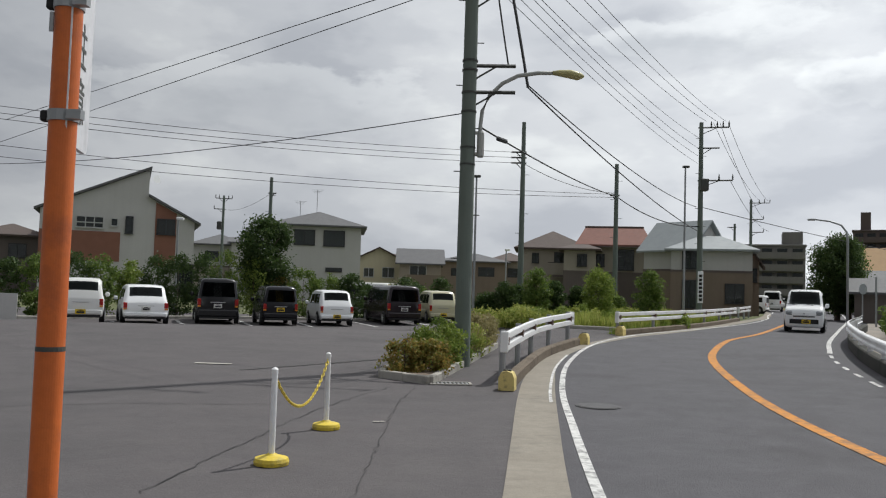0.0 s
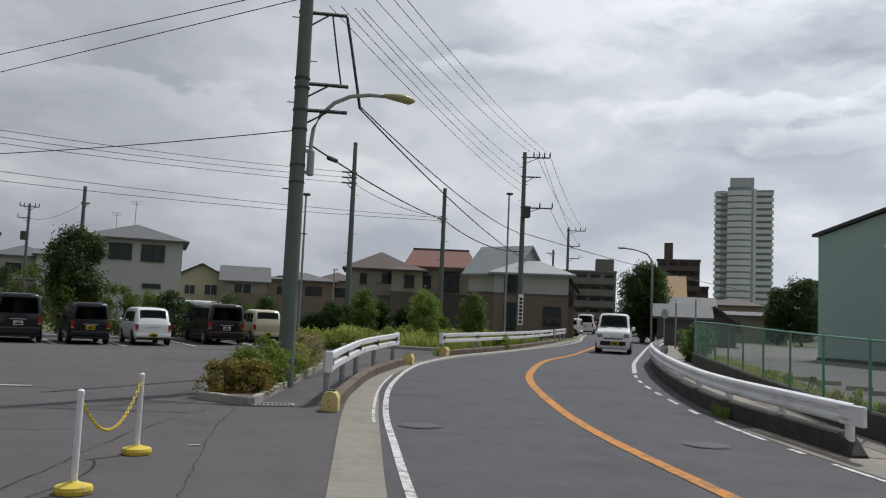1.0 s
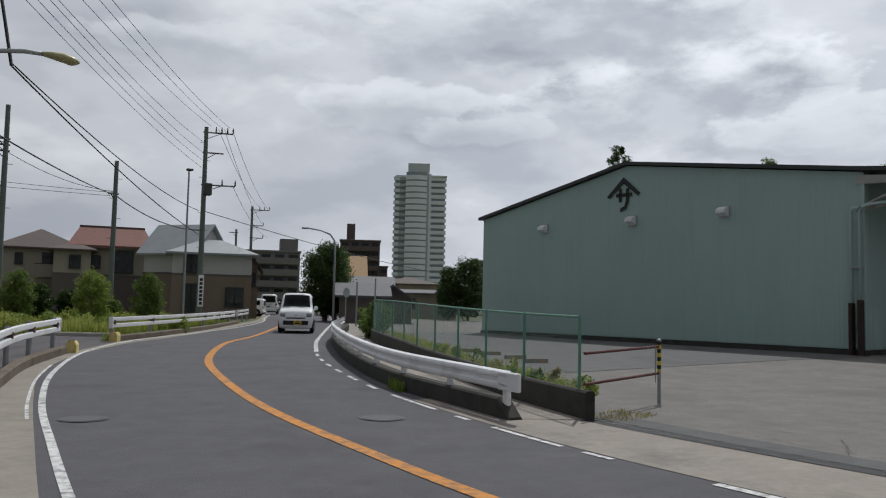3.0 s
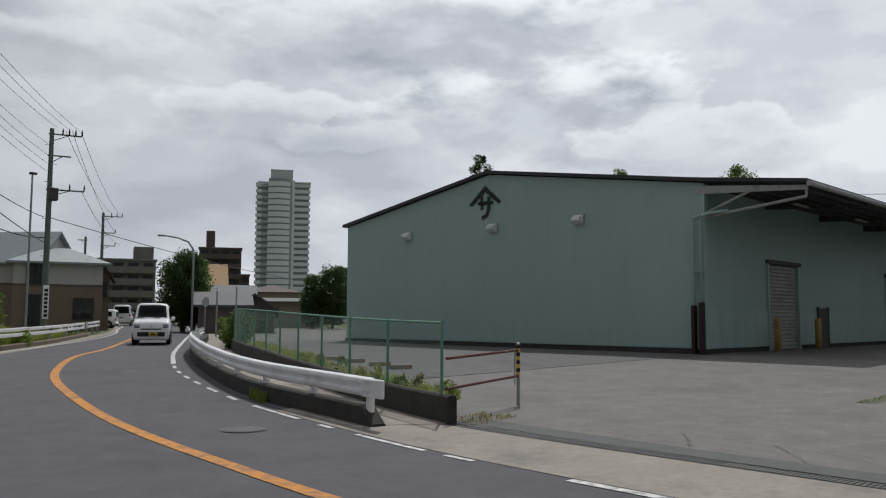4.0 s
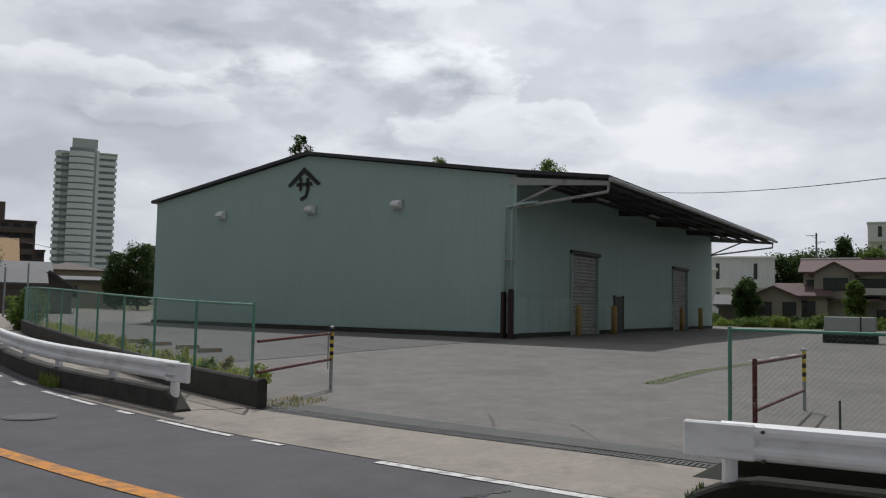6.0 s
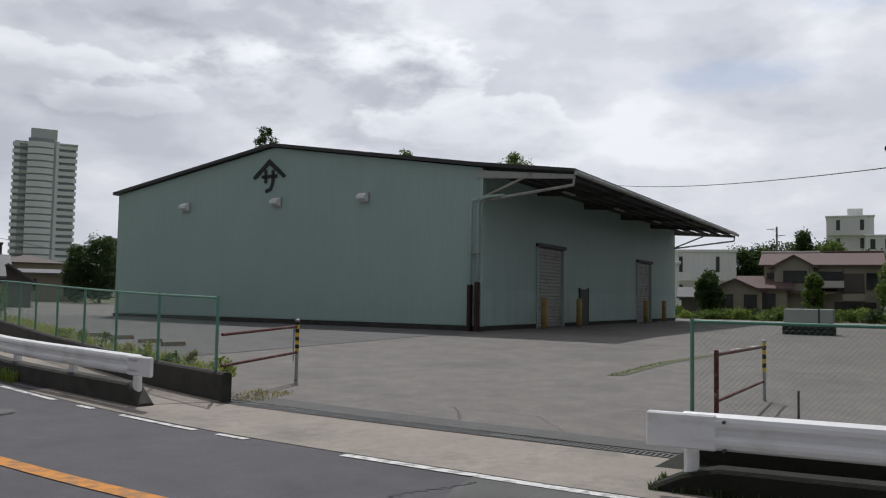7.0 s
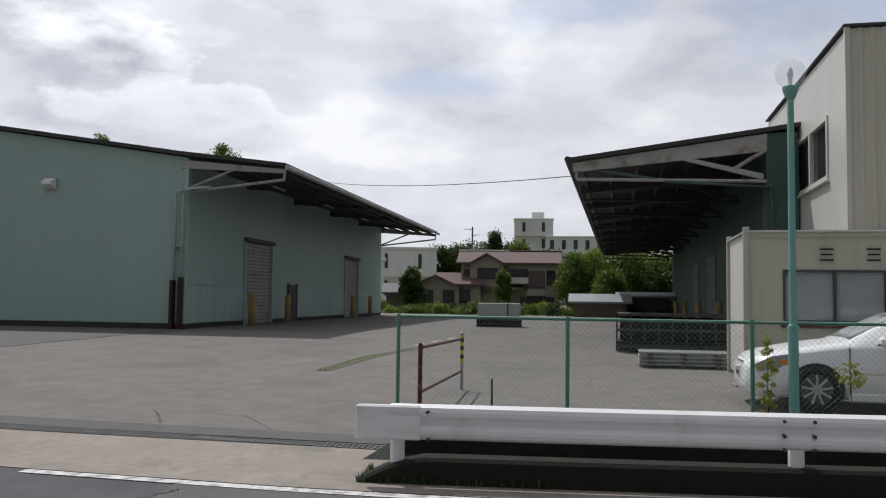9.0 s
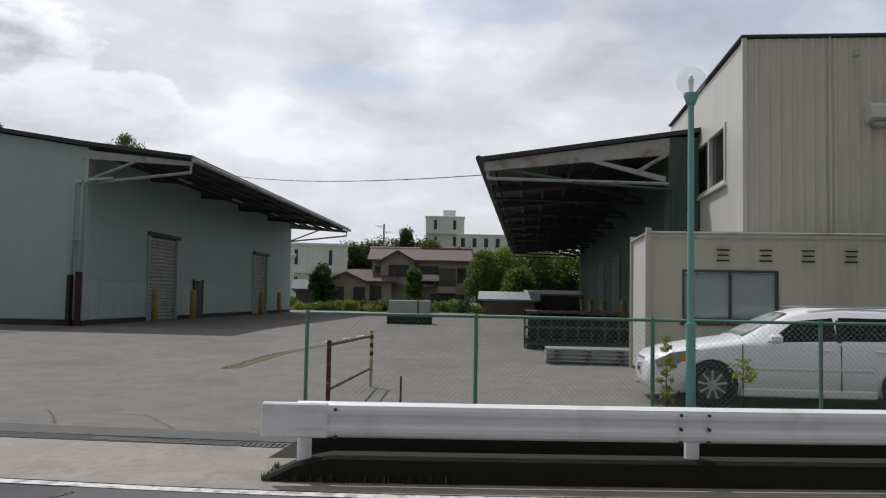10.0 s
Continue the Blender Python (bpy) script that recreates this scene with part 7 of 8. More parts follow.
for k in range(12):
    u = k / 11
    wx_, wy_ = np.interp(u, [0, 0.3, 1], [9.0, 9.7, 12.2]), np.interp(u, [0, 0.3, 1], [9.9, 12.2, 19.0])
    plant("weed_clump", "flowering yellow-green weeds behind the fence wall", "weeds", wx_ + rw.uniform(0.0, 0.5), wy_ + rw.uniform(-0.3, 0.3), rw.uniform(0.36, 0.56), rw.uniform(0.14, 0.28), 0.03, (L_YOUNG, L_GRASS, L_DRY, L_SHRUB)[k % 4], 0.035, 420, 20, 760 + k, 0.006, group="fence weeds")
blades("kerb_weeds", "dark weeds over the end of the near kerb", near_line(kb_line[:7], -0.5, 0.06, 0.01), 900, 0.02, 0.09, L_DARK, 20, 0.007)
plant("weed", "tall green weed beside the lamp post", "weed", 9.75, -1.5, 1.25, 0.12, 0.08, L_GRASS, 0.02, 1300, 46, 400, 0.008)
plant("weed", "leafy weed stem before the parked car", "weed", 9.75, -2.35, 0.95, 0.2, 0.72, L_GRASS, 0.026, 170, 16, 401, 0.006)


# ================= houses =================
H_WHITE = mat("stucco_white", (0.52, 0.51, 0.50), (0.45, 0.44, 0.43), 0.85, 0.6, 25, 0.08, streak=0.12)
H_CREAM = mat("stucco_cream", (0.58, 0.53, 0.38), (0.5, 0.45, 0.32), 0.85, 0.6, 25, 0.08, streak=0.12)
H_BEIGE = mat("stucco_beige", (0.336, 0.292, 0.240), (0.280, 0.244, 0.200), 0.85, 0.6, 25, 0.08, streak=0.12)
H_GREIGE = mat("siding_greige", (0.370, 0.333, 0.277), (0.311, 0.281, 0.233), 0.8, 0.6, 25, 0.08, streak=0.12)
H_BROWN = mat("siding_brown", (0.234, 0.183, 0.140), (0.187, 0.144, 0.113), 0.8, 0.8, 25, 0.1, streak=0.2)
H_DARK = mat("siding_dark", (0.15, 0.125, 0.115), (0.115, 0.095, 0.09), 0.8, 0.8, 25, 0.1)
H_TERRA = mat("terracotta_panel", (0.25, 0.115, 0.08), (0.20, 0.09, 0.065), 0.8, 1.2, 25, 0.1)
H_GREY = mat("apartment_grey", (0.22, 0.21, 0.20), (0.17, 0.165, 0.16), 0.85, 0.5, 25, 0.08, streak=0.3)
H_DKBRICK = mat("dark_brick_wall", (0.13, 0.10, 0.095), (0.10, 0.08, 0.078), 0.85, 0.5, 25, 0.08)
R_GREY = mat("slate_grey_roof", (0.13, 0.13, 0.135), (0.095, 0.095, 0.10), 0.7, 2.0, 14, 0.3)
R_RED = mat("red_tile_roof", (0.21, 0.09, 0.068), (0.15, 0.068, 0.054), 0.75, 2.5, 14, 0.3)
R_PINK = mat("faded_maroon_roof", (0.135, 0.085, 0.08), (0.105, 0.066, 0.062), 0.75, 2.5, 14, 0.3)
R_BROWN = mat("brown_roof", (0.10, 0.075, 0.065), (0.075, 0.055, 0.05), 0.75, 2.0, 14, 0.3)
R_PALE = mat("pale_metal_roof", (0.30, 0.325, 0.335), (0.23, 0.25, 0.26), 0.5, 1.5, 20, 0.1)
R_TAN = mat("tan_roof", (0.42, 0.27, 0.13), (0.34, 0.21, 0.11), 0.75, 2.0, 20, 0.2)
FRAME_W = mat("window_frame_pale", (0.5, 0.5, 0.48), rough=0.5, bump=0)
FRAME_D = mat("window_frame_dark", (0.04, 0.04, 0.042), rough=0.5, bump=0)


def window_on(parent, x, z, w, h, y=0.0, frame_mat=None, mullions=1):
    """A window on the wall facing -y at local y: glass, frame and sill."""
    fm = frame_mat or FRAME_D
    wn_ob = part("window", box(fresh(), x - w / 2, x + w / 2, y - 0.03, y + 0.02, z, z + h), M_GLASS, parent)
    t = 0.06
    fb = fresh()
    for a, b, c, d in ((x - w / 2 - t, x + w / 2 + t, z - t, z), (x - w / 2 - t, x + w / 2 + t, z + h, z + h + t), (x - w / 2 - t, x - w / 2, z, z + h), (x + w / 2, x + w / 2 + t, z, z + h)):
        box(fb, a, b, y - 0.07, y + 0.02, c, d)
    for k in range(mullions):
        xm = x - w / 2 + w * (k + 1) / (mullions + 1)
        box(fb, xm - 0.03, xm + 0.03, y - 0.05, y + 0.02, z, z + h)
    part("frame", fb, fm, wn_ob)
    part("sill", box(fresh(), x - w / 2 - 0.1, x + w / 2 + 0.1, y - 0.12, y + 0.02, z - t - 0.04, z - t), fm, wn_ob)


def hip_roof(w, d, z, rise, over=0.45, along=True, ridge=None):
    """A hipped roof over a plan from -w/2..w/2, 0..d."""
    bm = fresh()
    x0, x1, y0, y1 = -w / 2 - over, w / 2 + over, -over, d + over
    rl = ridge if ridge is not None else max((x1 - x0) - (y1 - y0), 0.2) if along else 0.2
    cy = (y0 + y1) / 2
    b = [bm.verts.new(p) for p in ((x0, y0, z), (x1, y0, z), (x1, y1, z), (x0, y1, z))]
    e = [bm.verts.new((v.co.x, v.co.y, z + 0.14)) for v in b]
    r = [bm.verts.new((-rl / 2, cy, z + rise)), bm.verts.new((rl / 2, cy, z + rise))]
    bm.faces.new(b[::-1])
    for i in range(4):
        bm.faces.new((b[i], b[(i + 1) % 4], e[(i + 1) % 4], e[i]))
    bm.faces.new((e[0], e[1], r[1], r[0]))
    bm.faces.new((e[1], e[2], r[1]))
    bm.faces.new((e[2], e[3], r[0], r[1]))
    bm.faces.new((e[3], e[0], r[0]))
    return bm


def gable_roof(w, d, z, rise, over=0.4, t=0.14, along_x=True):
    """A gabled roof; the ridge runs along x or along y."""
    bm = fresh()
    if along_x:
        o = [(-over, z - over * rise / (d / 2)), (d / 2, z + rise), (d + over, z - over * rise / (d / 2)), (d + over, z - over * rise / (d / 2) + t), (d / 2, z + rise + t), (-over, z - over * rise / (d / 2) + t)]
        prism(bm, o, -w / 2 - over, w / 2 + over, Matrix(((0, 1, 0, 0), (1, 0, 0, 0), (0, 0, 1, 0), (0, 0, 0, 1))))
    else:
        k = rise / (w / 2)
        o = [(-w / 2 - over, z - over * k), (0, z + rise), (w / 2 + over, z - over * k), (w / 2 + over, z - over * k + t), (0, z + rise + t), (-w / 2 - over, z - over * k + t)]
        prism(bm, o, -over, d + over)
    return bm


def house(name, label, x, y, rz, w, d, eave, rise, wall, roof_mat, kind="hip", lower=None, split=2.9, windows=(), frame_mat=None, base=None, ridge=None):
    g = G(x, y) if base is None else base
    ob = thing(name, label, "house", "houses", x, y, g, rz)
    if lower:
        part("wall", box(fresh(), -w / 2, w / 2, 0, d, -0.2, split), lower, ob, "darker lower wall")
        part("wall", box(fresh(), -w / 2 + 0.02, w / 2 - 0.02, 0.02, d - 0.02, split, eave), wall, ob)
        part("trim_band", box(fresh(), -w / 2 - 0.03, w / 2 + 0.03, -0.03, d + 0.03, split - 0.08, split + 0.08), H_DARK, ob)
    else:
        part("wall", box(fresh(), -w / 2, w / 2, 0, d, -0.2, eave), wall, ob)
    if kind == "hip":
        part("roof", hip_roof(w, d, eave, rise, ridge=ridge), roof_mat, ob)
    elif kind == "gable_x":
        part("roof", gable_roof(w, d, eave, rise), roof_mat, ob)
        gb2 = fresh()
        prism(gb2, [(0, eave), (d, eave), (d / 2, eave + rise)], -w / 2, w / 2, Matrix(((0, 1, 0, 0), (1, 0, 0, 0), (0, 0, 1, 0), (0, 0, 0, 1))))
        part("gable", gb2, wall, ob)
    else:
        part("roof", gable_roof(w, d, eave, rise, along_x=False), roof_mat, ob)
        gb2 = fresh()
        prism(gb2, [(-w / 2, eave), (w / 2, eave), (0, eave + rise)], 0.0, d)
        part("gable", gb2, wall, ob)
    for wx, wz, ww, wh2 in windows:
        window_on(ob, wx, wz, ww, wh2, 0.0, frame_mat)
    return ob


# modern house with two single-pitch roofs
hA = thing("house", "white modern house with stepped single-pitch roofs and terracotta panels", "house", "houses", -22.7, 63.1, G(-22.7, 63.1), 20.7)
gA = G(-22.7, 63.1)
bm = fresh()
prism(bm, [(-7.4, -0.2), (0.05, -0.2), (0.05, 10.35 - gA), (-7.4, 6.98 - gA)], 0, 7)
part("wall", bm, H_WHITE, hA)
bm = fresh()
prism(bm, [(0.05, -0.2), (3.5, -0.2), (3.5, 6.5 - gA), (0.05, 8.3 - gA)], 0.0, 7)
part("wall", bm, H_WHITE, hA)
bm = fresh()
prism(bm, [(-7.8, 6.85 - gA), (0.2, 10.45 - gA), (0.2, 10.62 - gA), (-7.8, 7.02 - gA)], -0.35, 7.3)
part("roof", bm, R_GREY, hA)
bm = fresh()
prism(bm, [(0.06, 8.32 - gA), (3.95, 6.28 - gA), (3.95, 6.45 - gA), (0.06, 8.5 - gA)], -0.35, 7.3)
part("roof", bm, R_GREY, hA)
part("terracotta_panel", box(fresh(), -7.4, -1.85, -0.06, 0, 2.9 - gA * 0.5, 5.45 - gA), H_TERRA, hA, "terracotta cladding panel")
bm = fresh()
prism(bm, [(0.6, 3.0 - gA), (2.15, 3.0 - gA), (2.15, 7.1 - gA), (0.6, 7.9 - gA)], -0.06, 0.0)
part("terracotta_panel", bm, H_TERRA, hA, "terracotta cladding panel")
for wx, wz, ww, hh, fm, mu in ((-4.0, 5.75, 1.8, 0.75, FRAME_W, 2), (-2.3, 5.95, 0.4, 0.5, FRAME_W, 0), (-1.25, 5.45, 0.45, 1.2, FRAME_D, 0), (1.4, 5.5, 1.25, 1.1, FRAME_D, 1), (2.9, 1.0, 1.2, 2.2, FRAME_D, 1)):
    window_on(hA, wx, wz - gA, ww, hh, -0.06, fm, mu)
part("balcony_rail", box(fresh(), -5.0, -3.0, -0.12, -0.08, 6.05 - gA, 6.12 - gA), FRAME_W, hA)
part("satellite_dish", lathe(fresh(), [(0.05, 0), (0.22, 0.06), (0.3, 0.14), (0.31, 0.15)], 14), M_WHITE, hA, "white satellite dish").matrix_basis = pose(0.5, -0.2, 9.6 - gA, 80, 0, 30)
house("house", "white two-storey house with a hipped grey roof", -10.15, 66.4, 7, 7.0, 7.5, 6.63 - 0.7, 1.55, H_WHITE, R_GREY, "hip", windows=((-1.0, 4.5, 1.55, 1.1), (1.35, 4.46, 1.6, 1.15), (1.4, 2.42, 1.2, 0.2)), frame_mat=FRAME_D)
for dx, h in ((-0.6, 2.4), (-2.0, 1.4)):
    an = thing("aerial", "thin rooftop television aerial", "aerial", "aerials", -10.15 + dx, 69.6, 7.6)
    part("mast", tube(fresh(), [(0, 0, 0), (0, 0, h)], 0.025, 5), M_GREYP, an)
    for k in range(3):
        part("rod", tube(fresh(), [(-0.5 + 0.1 * k, 0, h - 0.12 * k), (0.5 - 0.1 * k, 0, h - 0.12 * k)], 0.012, 4), M_GREYP, an)
house("house", "small cream house with a low gabled roof", -6.2, 81.0, 4, 4.4, 6, 3.9, 1.1, H_CREAM, R_BROWN, "gable_y", windows=((-1.0, 2.2, 0.9, 0.8), (0.9, 2.2, 1.1, 0.9)), frame_mat=FRAME_W)
house("house", "cream house with a balcony behind shrubs", -4.9, 84.0, -6, 3.6, 6, 3.6, 1.0, H_CREAM, R_BROWN, "gable_x", windows=((0.2, 2.0, 1.3, 1.0),), frame_mat=FRAME_W)
house("house", "grey-brown house with a plain gabled roof", -2.1, 78.2, 2, 3.9, 6, 3.6, 1.35, H_BEIGE, R_GREY, "gable_x", windows=((-0.2, 2.3, 1.5, 1.0),), frame_mat=FRAME_W)
house("house", "low brown house with a dark hipped roof", 3.7, 97.5, -2, 7.8, 7, 4.4, 1.2, H_BROWN, R_GREY, "hip", windows=((1.5, 2.8, 1.8, 1.0), (-2.0, 2.6, 1.2, 1.0)))
house("house", "far pale house between darker ones", 8.0, 99.0, -5, 5, 7, 4.6, 1.3, H_BEIGE, R_BROWN, "hip", windows=((0.5, 2.8, 1.2, 1.0),))
house("house", "beige house with a balcony and brown hipped roof", 10.0, 75.0, -7, 6.2, 6.5, 5.1, 1.9, H_GREIGE, R_BROWN, "hip", windows=((0.6, 3.9, 0.9, 0.9), (-1.6, 3.9, 0.5, 0.8)))
hb1 = thing("balcony", "beige solid balcony on a house front", "balcony", "", 10.9, 74.2, G(10.9, 74.2) + 2.6, -7)
part("parapet", box(fresh(), -1.4, 1.4, -0.5, -0.4, 0.2, 1.25), H_GREIGE, hb1)
part("slab", box(fresh(), -1.4, 1.4, -0.5, 0.4, 0.05, 0.2), H_DARK, hb1)
part("rail", box(fresh(), -1.45, 1.45, -0.52, -0.38, 1.25, 1.31), FRAME_D, hb1)
red_house = house("house", "two-tone house with a red tiled roof", 14.25, 69.0, -12, 5.5, 5.5, 5.2, 1.85, H_GREIGE, R_RED, "hip", H_DARK, 3.0, windows=((0.9, 3.3, 1.4, 1.6), (-1.1, 3.6, 0.6, 0.9), (-2.2, 3.6, 0.4, 0.9)), ridge=4.9)
part("ridge_tiles", box(fresh(), -2.5, 2.5, 2.62, 2.88, 6.95, 7.14, 0.04), R_BROWN, red_house)
part("gutter", box(fresh(), -3.2, 3.2, -0.53, -0.45, 5.12, 5.2), H_DARK, red_house)
for gx in (-2.72, 2.72):
    part("downpipe", tube(fresh(), [(gx, -0.08, 0), (gx, -0.08, 5.15)], 0.04, 6), H_DARK, red_house)
part("porch_roof", box(fresh(), -3.4, -1.6, -1.0, 0.0, 2.35, 2.5, 0.03), R_BROWN, red_house)
house("house", "projecting wing with a small brown hipped roof", 11.2, 67.8, -12, 2.6, 4.5, 4.75, 0.8, H_GREIGE, R_BROWN, "hip", H_DARK, 3.0, windows=((0.2, 3.5, 0.7, 0.9),))
house("house", "grey metal-roofed house with brown lower walls", 19.9, 62.2, 40, 4.4, 4.2, 4.9, 2.0, H_WHITE, R_PALE, "gable_y", H_BROWN, 3.2, windows=((0.0, 5.2, 0.5, 0.5),))
house("house", "front wing with a pale hipped roof and brown base", 19.2, 59.2, -16, 5.6, 4.2, 4.55, 1.25, H_WHITE, R_PALE, "hip", H_BROWN, 3.1, windows=((-1.4, 3.3, 1.1, 1.2), (1.6, 0.9, 1.2, 1.3), (-1.5, 0.5, 0.9, 1.9)))
house("house", "low side wing with a lean-to roof", 22.5, 60.9, -20, 1.5, 4.0, 4.0, 1.1, H_BROWN, R_BROWN, "gable_y", windows=((0.1, 2.5, 0.9, 0.9),))
house("house", "far grey house behind wires", -24.4, 90.5, 14, 5.6, 6, 5.2, 1.4, H_WHITE, R_GREY, "hip", H_GREIGE, 2.9, windows=((-0.8, 3.6, 1.4, 0.9), (1.3, 3.6, 0.9, 0.9)))
house("house", "pale tall house between poles", -20.6, 87.0, 12, 3.2, 6, 5.4, 0.6, H_WHITE, R_GREY, "gable_x", windows=((0.2, 3.6, 0.8, 0.9),))
house("house", "dark far house at the edge of the car park", -34.5, 66.0, 26, 5, 6, 4.4, 1.2, H_DARK, R_BROWN, "hip", windows=((0.5, 2.8, 1.2, 1.0),))
house("house", "white far house beyond shrubs", -31.2, 68.0, 24, 2.6, 6, 5.8, 0.7, H_WHITE, R_GREY, "gable_x", windows=((0.0, 4.0, 0.9, 0.9),))
gd = thing("garden_wall", "long low brown wall before the far houses", "wall", "", 3.4, 72.0, G(3.4, 72), -3)
part("wall", box(fresh(), -6.5, 5.0, 0, 0.2, -0.1, 2.4), H_BROWN, gd)
wl_ob = thing("garden_wall", "low pale wall at the edge of the car park", "wall", "", -15.4, 27.4, G(-15.4, 27.4), 24)
part("wall", box(fresh(), -2.5, 1.2, 0, 0.15, -0.1, 0.85), H_WHITE, wl_ob)
br = thing("road_barrier", "low red and white barrier at the far bend", "barrier", "", 15.2, 46.6, G(15.2, 46.6), 62)
for k in range(8):
    part("board", box(fresh(), -0.2 + k * 0.55, 0.3 + k * 0.55, -0.03, 0.03, 0.35, 0.62), M_WHITE if k % 2 else M_RUST, br)
    part("foot", box(fresh(), 0.0 + k * 0.55, 0.06 + k * 0.55, -0.05, 0.05, 0.0, 0.35), M_DKSTEEL, br)

# ================= blocks of flats and the tower =================
def flats(name, label, x, y, rz, w, d, h, floors, bays, wall, base=1.0, balcony=None, win=0.33):
    ob = thing(name, label, "apartment building", "apartment buildings", x, y, base, rz)
    part("wall", box(fresh(), -w / 2, w / 2, 0, d, -1, h), wall, ob)
    part("roof", box(fresh(), -w / 2 - 0.2, w / 2 + 0.2, -0.2, d + 0.2, h, h + 0.35, 0.05), wall, ob)
    fh = h / floors
    for i in range(floors):
        part("balcony_slab", box(fresh(), -w / 2 + 0.3, w / 2 - 0.3, -1.0, 0, i * fh - 0.1, i * fh + 0.08), balcony or wall, ob)
        part("balcony_parapet", box(fresh(), -w / 2 + 0.3, w / 2 - 0.3, -1.05, -0.95, i * fh, i * fh + 1.0), balcony or wall, ob)
        for j in range(bays):
            bx = -w / 2 + w * (j + 0.5) / bays
            part("window", box(fresh(), bx - w / bays * win, bx + w / bays * win, -0.04, 0.04, i * fh + 0.4, i * fh + fh * 0.84), M_GLASS, ob)
    return ob


f1 = flats("apartment_block", "grey five-storey apartment block beyond the bend", 50.5, 131.5, -21, 13.5, 12, 9.6, 5, 6, H_GREY)
part("stair_tower", box(fresh(), 3.4, 6.4, 1.0, 6, 9.0, 12.0), H_GREY, f1)
f1b = flats("apartment_block", "far grey block behind the bend", 38.0, 140.0, -15, 8, 10, 8.6, 4, 4, H_GREY)
f2 = flats("apartment_block", "dark brick apartment block with a roof tower", 84.2, 159.5, -28, 8.6, 12, 14.6, 7, 4, H_DKBRICK, 1.5)
part("roof_tower", box(fresh(), -3.0, -1.2, 2, 4, 14.6, 18.6), H_DKBRICK, f2)
f2b = flats("apartment_block", "low dark block below the roof tower", 92.0, 166.0, -28, 5, 10, 9.5, 4, 3, H_DKBRICK, 1.5)
flats("apartment_block", "small far pale apartment block", 178.0, 240.0, -36, 12, 10, 18.0, 6, 4, H_GREY, 1.5)

T_GLASS = mat("tower_glass", (0.32, 0.37, 0.40), (0.26, 0.30, 0.33), 0.25, 0.3, 3, 0)
T_WHITE = mat("tower_white", (0.80, 0.84, 0.87), (0.74, 0.78, 0.81), 0.7, 0.2, 5, 0.02)
T_GREY = mat("tower_grey", (0.58, 0.62, 0.63), (0.52, 0.55, 0.56), 0.7, 0.2, 5, 0.02)
tw = thing("tower_block", "tall pale residential tower with rows of balconies", "tower", "", 152.8, 246.2, 0.0, -31.8)
part("core", box(fresh(), -8.6, -4.6, 2.5, 14, 0, 48.2), T_GREY, tw)


def bowed(x0, x1, bow, y0, z0, z1, back):
    """A slab whose front swells out in an arc."""
    bm = fresh()
    plan = [(x0 + (x1 - x0) * k / 10, y0 - bow * (1 - (k / 5 - 1) ** 2)) for k in range(11)] + [(x1, back), (x0, back)]
    lo_v = [bm.verts.new((x, y, z0)) for x, y in plan]
    hi_v = [bm.verts.new((x, y, z1)) for x, y in plan]
    bm.faces.new(lo_v[::-1])
    bm.faces.new(hi_v)
    for k in range(len(plan)):
        j = (k + 1) % len(plan)
        bm.faces.new((lo_v[k], lo_v[j], hi_v[j], hi_v[k]))
    return bm


part("core", bowed(-4.6, 2.6, 1.0, 0.2, 0, 50.0, 14), T_GLASS, tw)
part("core", box(fresh(), 2.6, 3.4, 0.4, 14, 0, 50.0), T_GREY, tw)
part("core", box(fresh(), 3.4, 9.3, 1.6, 14, 0, 48.6), T_GREY, tw)
part("pier", box(fresh(), 3.42, 4.3, -0.1, 1.6, 0, 49.4), T_WHITE, tw, "pale full-height pier")
part("roof_room", box(fresh(), -4.0, 3.6, 0.4, 10, 50.0, 53.2), T_GREY, tw)
part("roof_slab", box(fresh(), -8.9, -4.6, 1.4, 14, 48.2, 48.6), T_WHITE, tw)
part("roof_slab", box(fresh(), 4.3, 9.8, 0.3, 14, 48.6, 49.0), T_WHITE, tw)
NF = 23
for i in range(NF):
    z = 0.6 + i * 2.12
    part("floor_band", bowed(-4.75, 2.75, 1.1, 0.0, z, z + 1.6, 1.0), T_WHITE, tw, "white curved floor band")
    part("balcony", box(fresh(), -9.0, -6.9, 1.5, 2.5, z, z + 1.15), T_WHITE, tw)
    part("balcony", box(fresh(), -6.7, -4.8, 1.9, 2.5, z, z + 1.0), T_GREY, tw)
    part("balcony", box(fresh(), 4.3, 9.7, 0.7, 1.6, z, z + 1.22), T_WHITE, tw)
    part("recess_glass", box(fresh(), 4.4, 9.1, 1.5, 1.66, z + 1.22, z + 1.95), T_GLASS, tw)
    part("recess_glass", box(fresh(), -8.4, -4.9, 2.42, 2.56, z + 1.15, z + 1.9), T_GLASS, tw)

# houses and sheds beyond the right-hand bend
house("house", "far house with a broad tan roof", 42.6, 82.6, -26, 2.8, 7, 4.0, 2.6, H_GREIGE, R_TAN, "gable_x", windows=((0.0, 2.2, 1.2, 0.9),), base=0.9)
house("shed", "grey-roofed open shed by the road", 26.3, 49.4, -27, 3.1, 4, 1.9, 0.75, H_DARK, R_GREY, "gable_x", base=0.55)
house("shed", "dark timber shed with a grey roof", 29.0, 50.0, -32, 2.6, 4, 1.7, 0.9, H_DARK, R_GREY, "gable_y", base=0.55)
house("house", "low house with a pale flat roof", 43.0, 68.0, -32, 6.3, 6, 2.2, 0.35, H_BEIGE, R_GREY, "gable_x", windows=((-1.4, 0.8, 1.0, 0.9), (1.8, 0.3, 0.8, 1.6)), base=0.9)
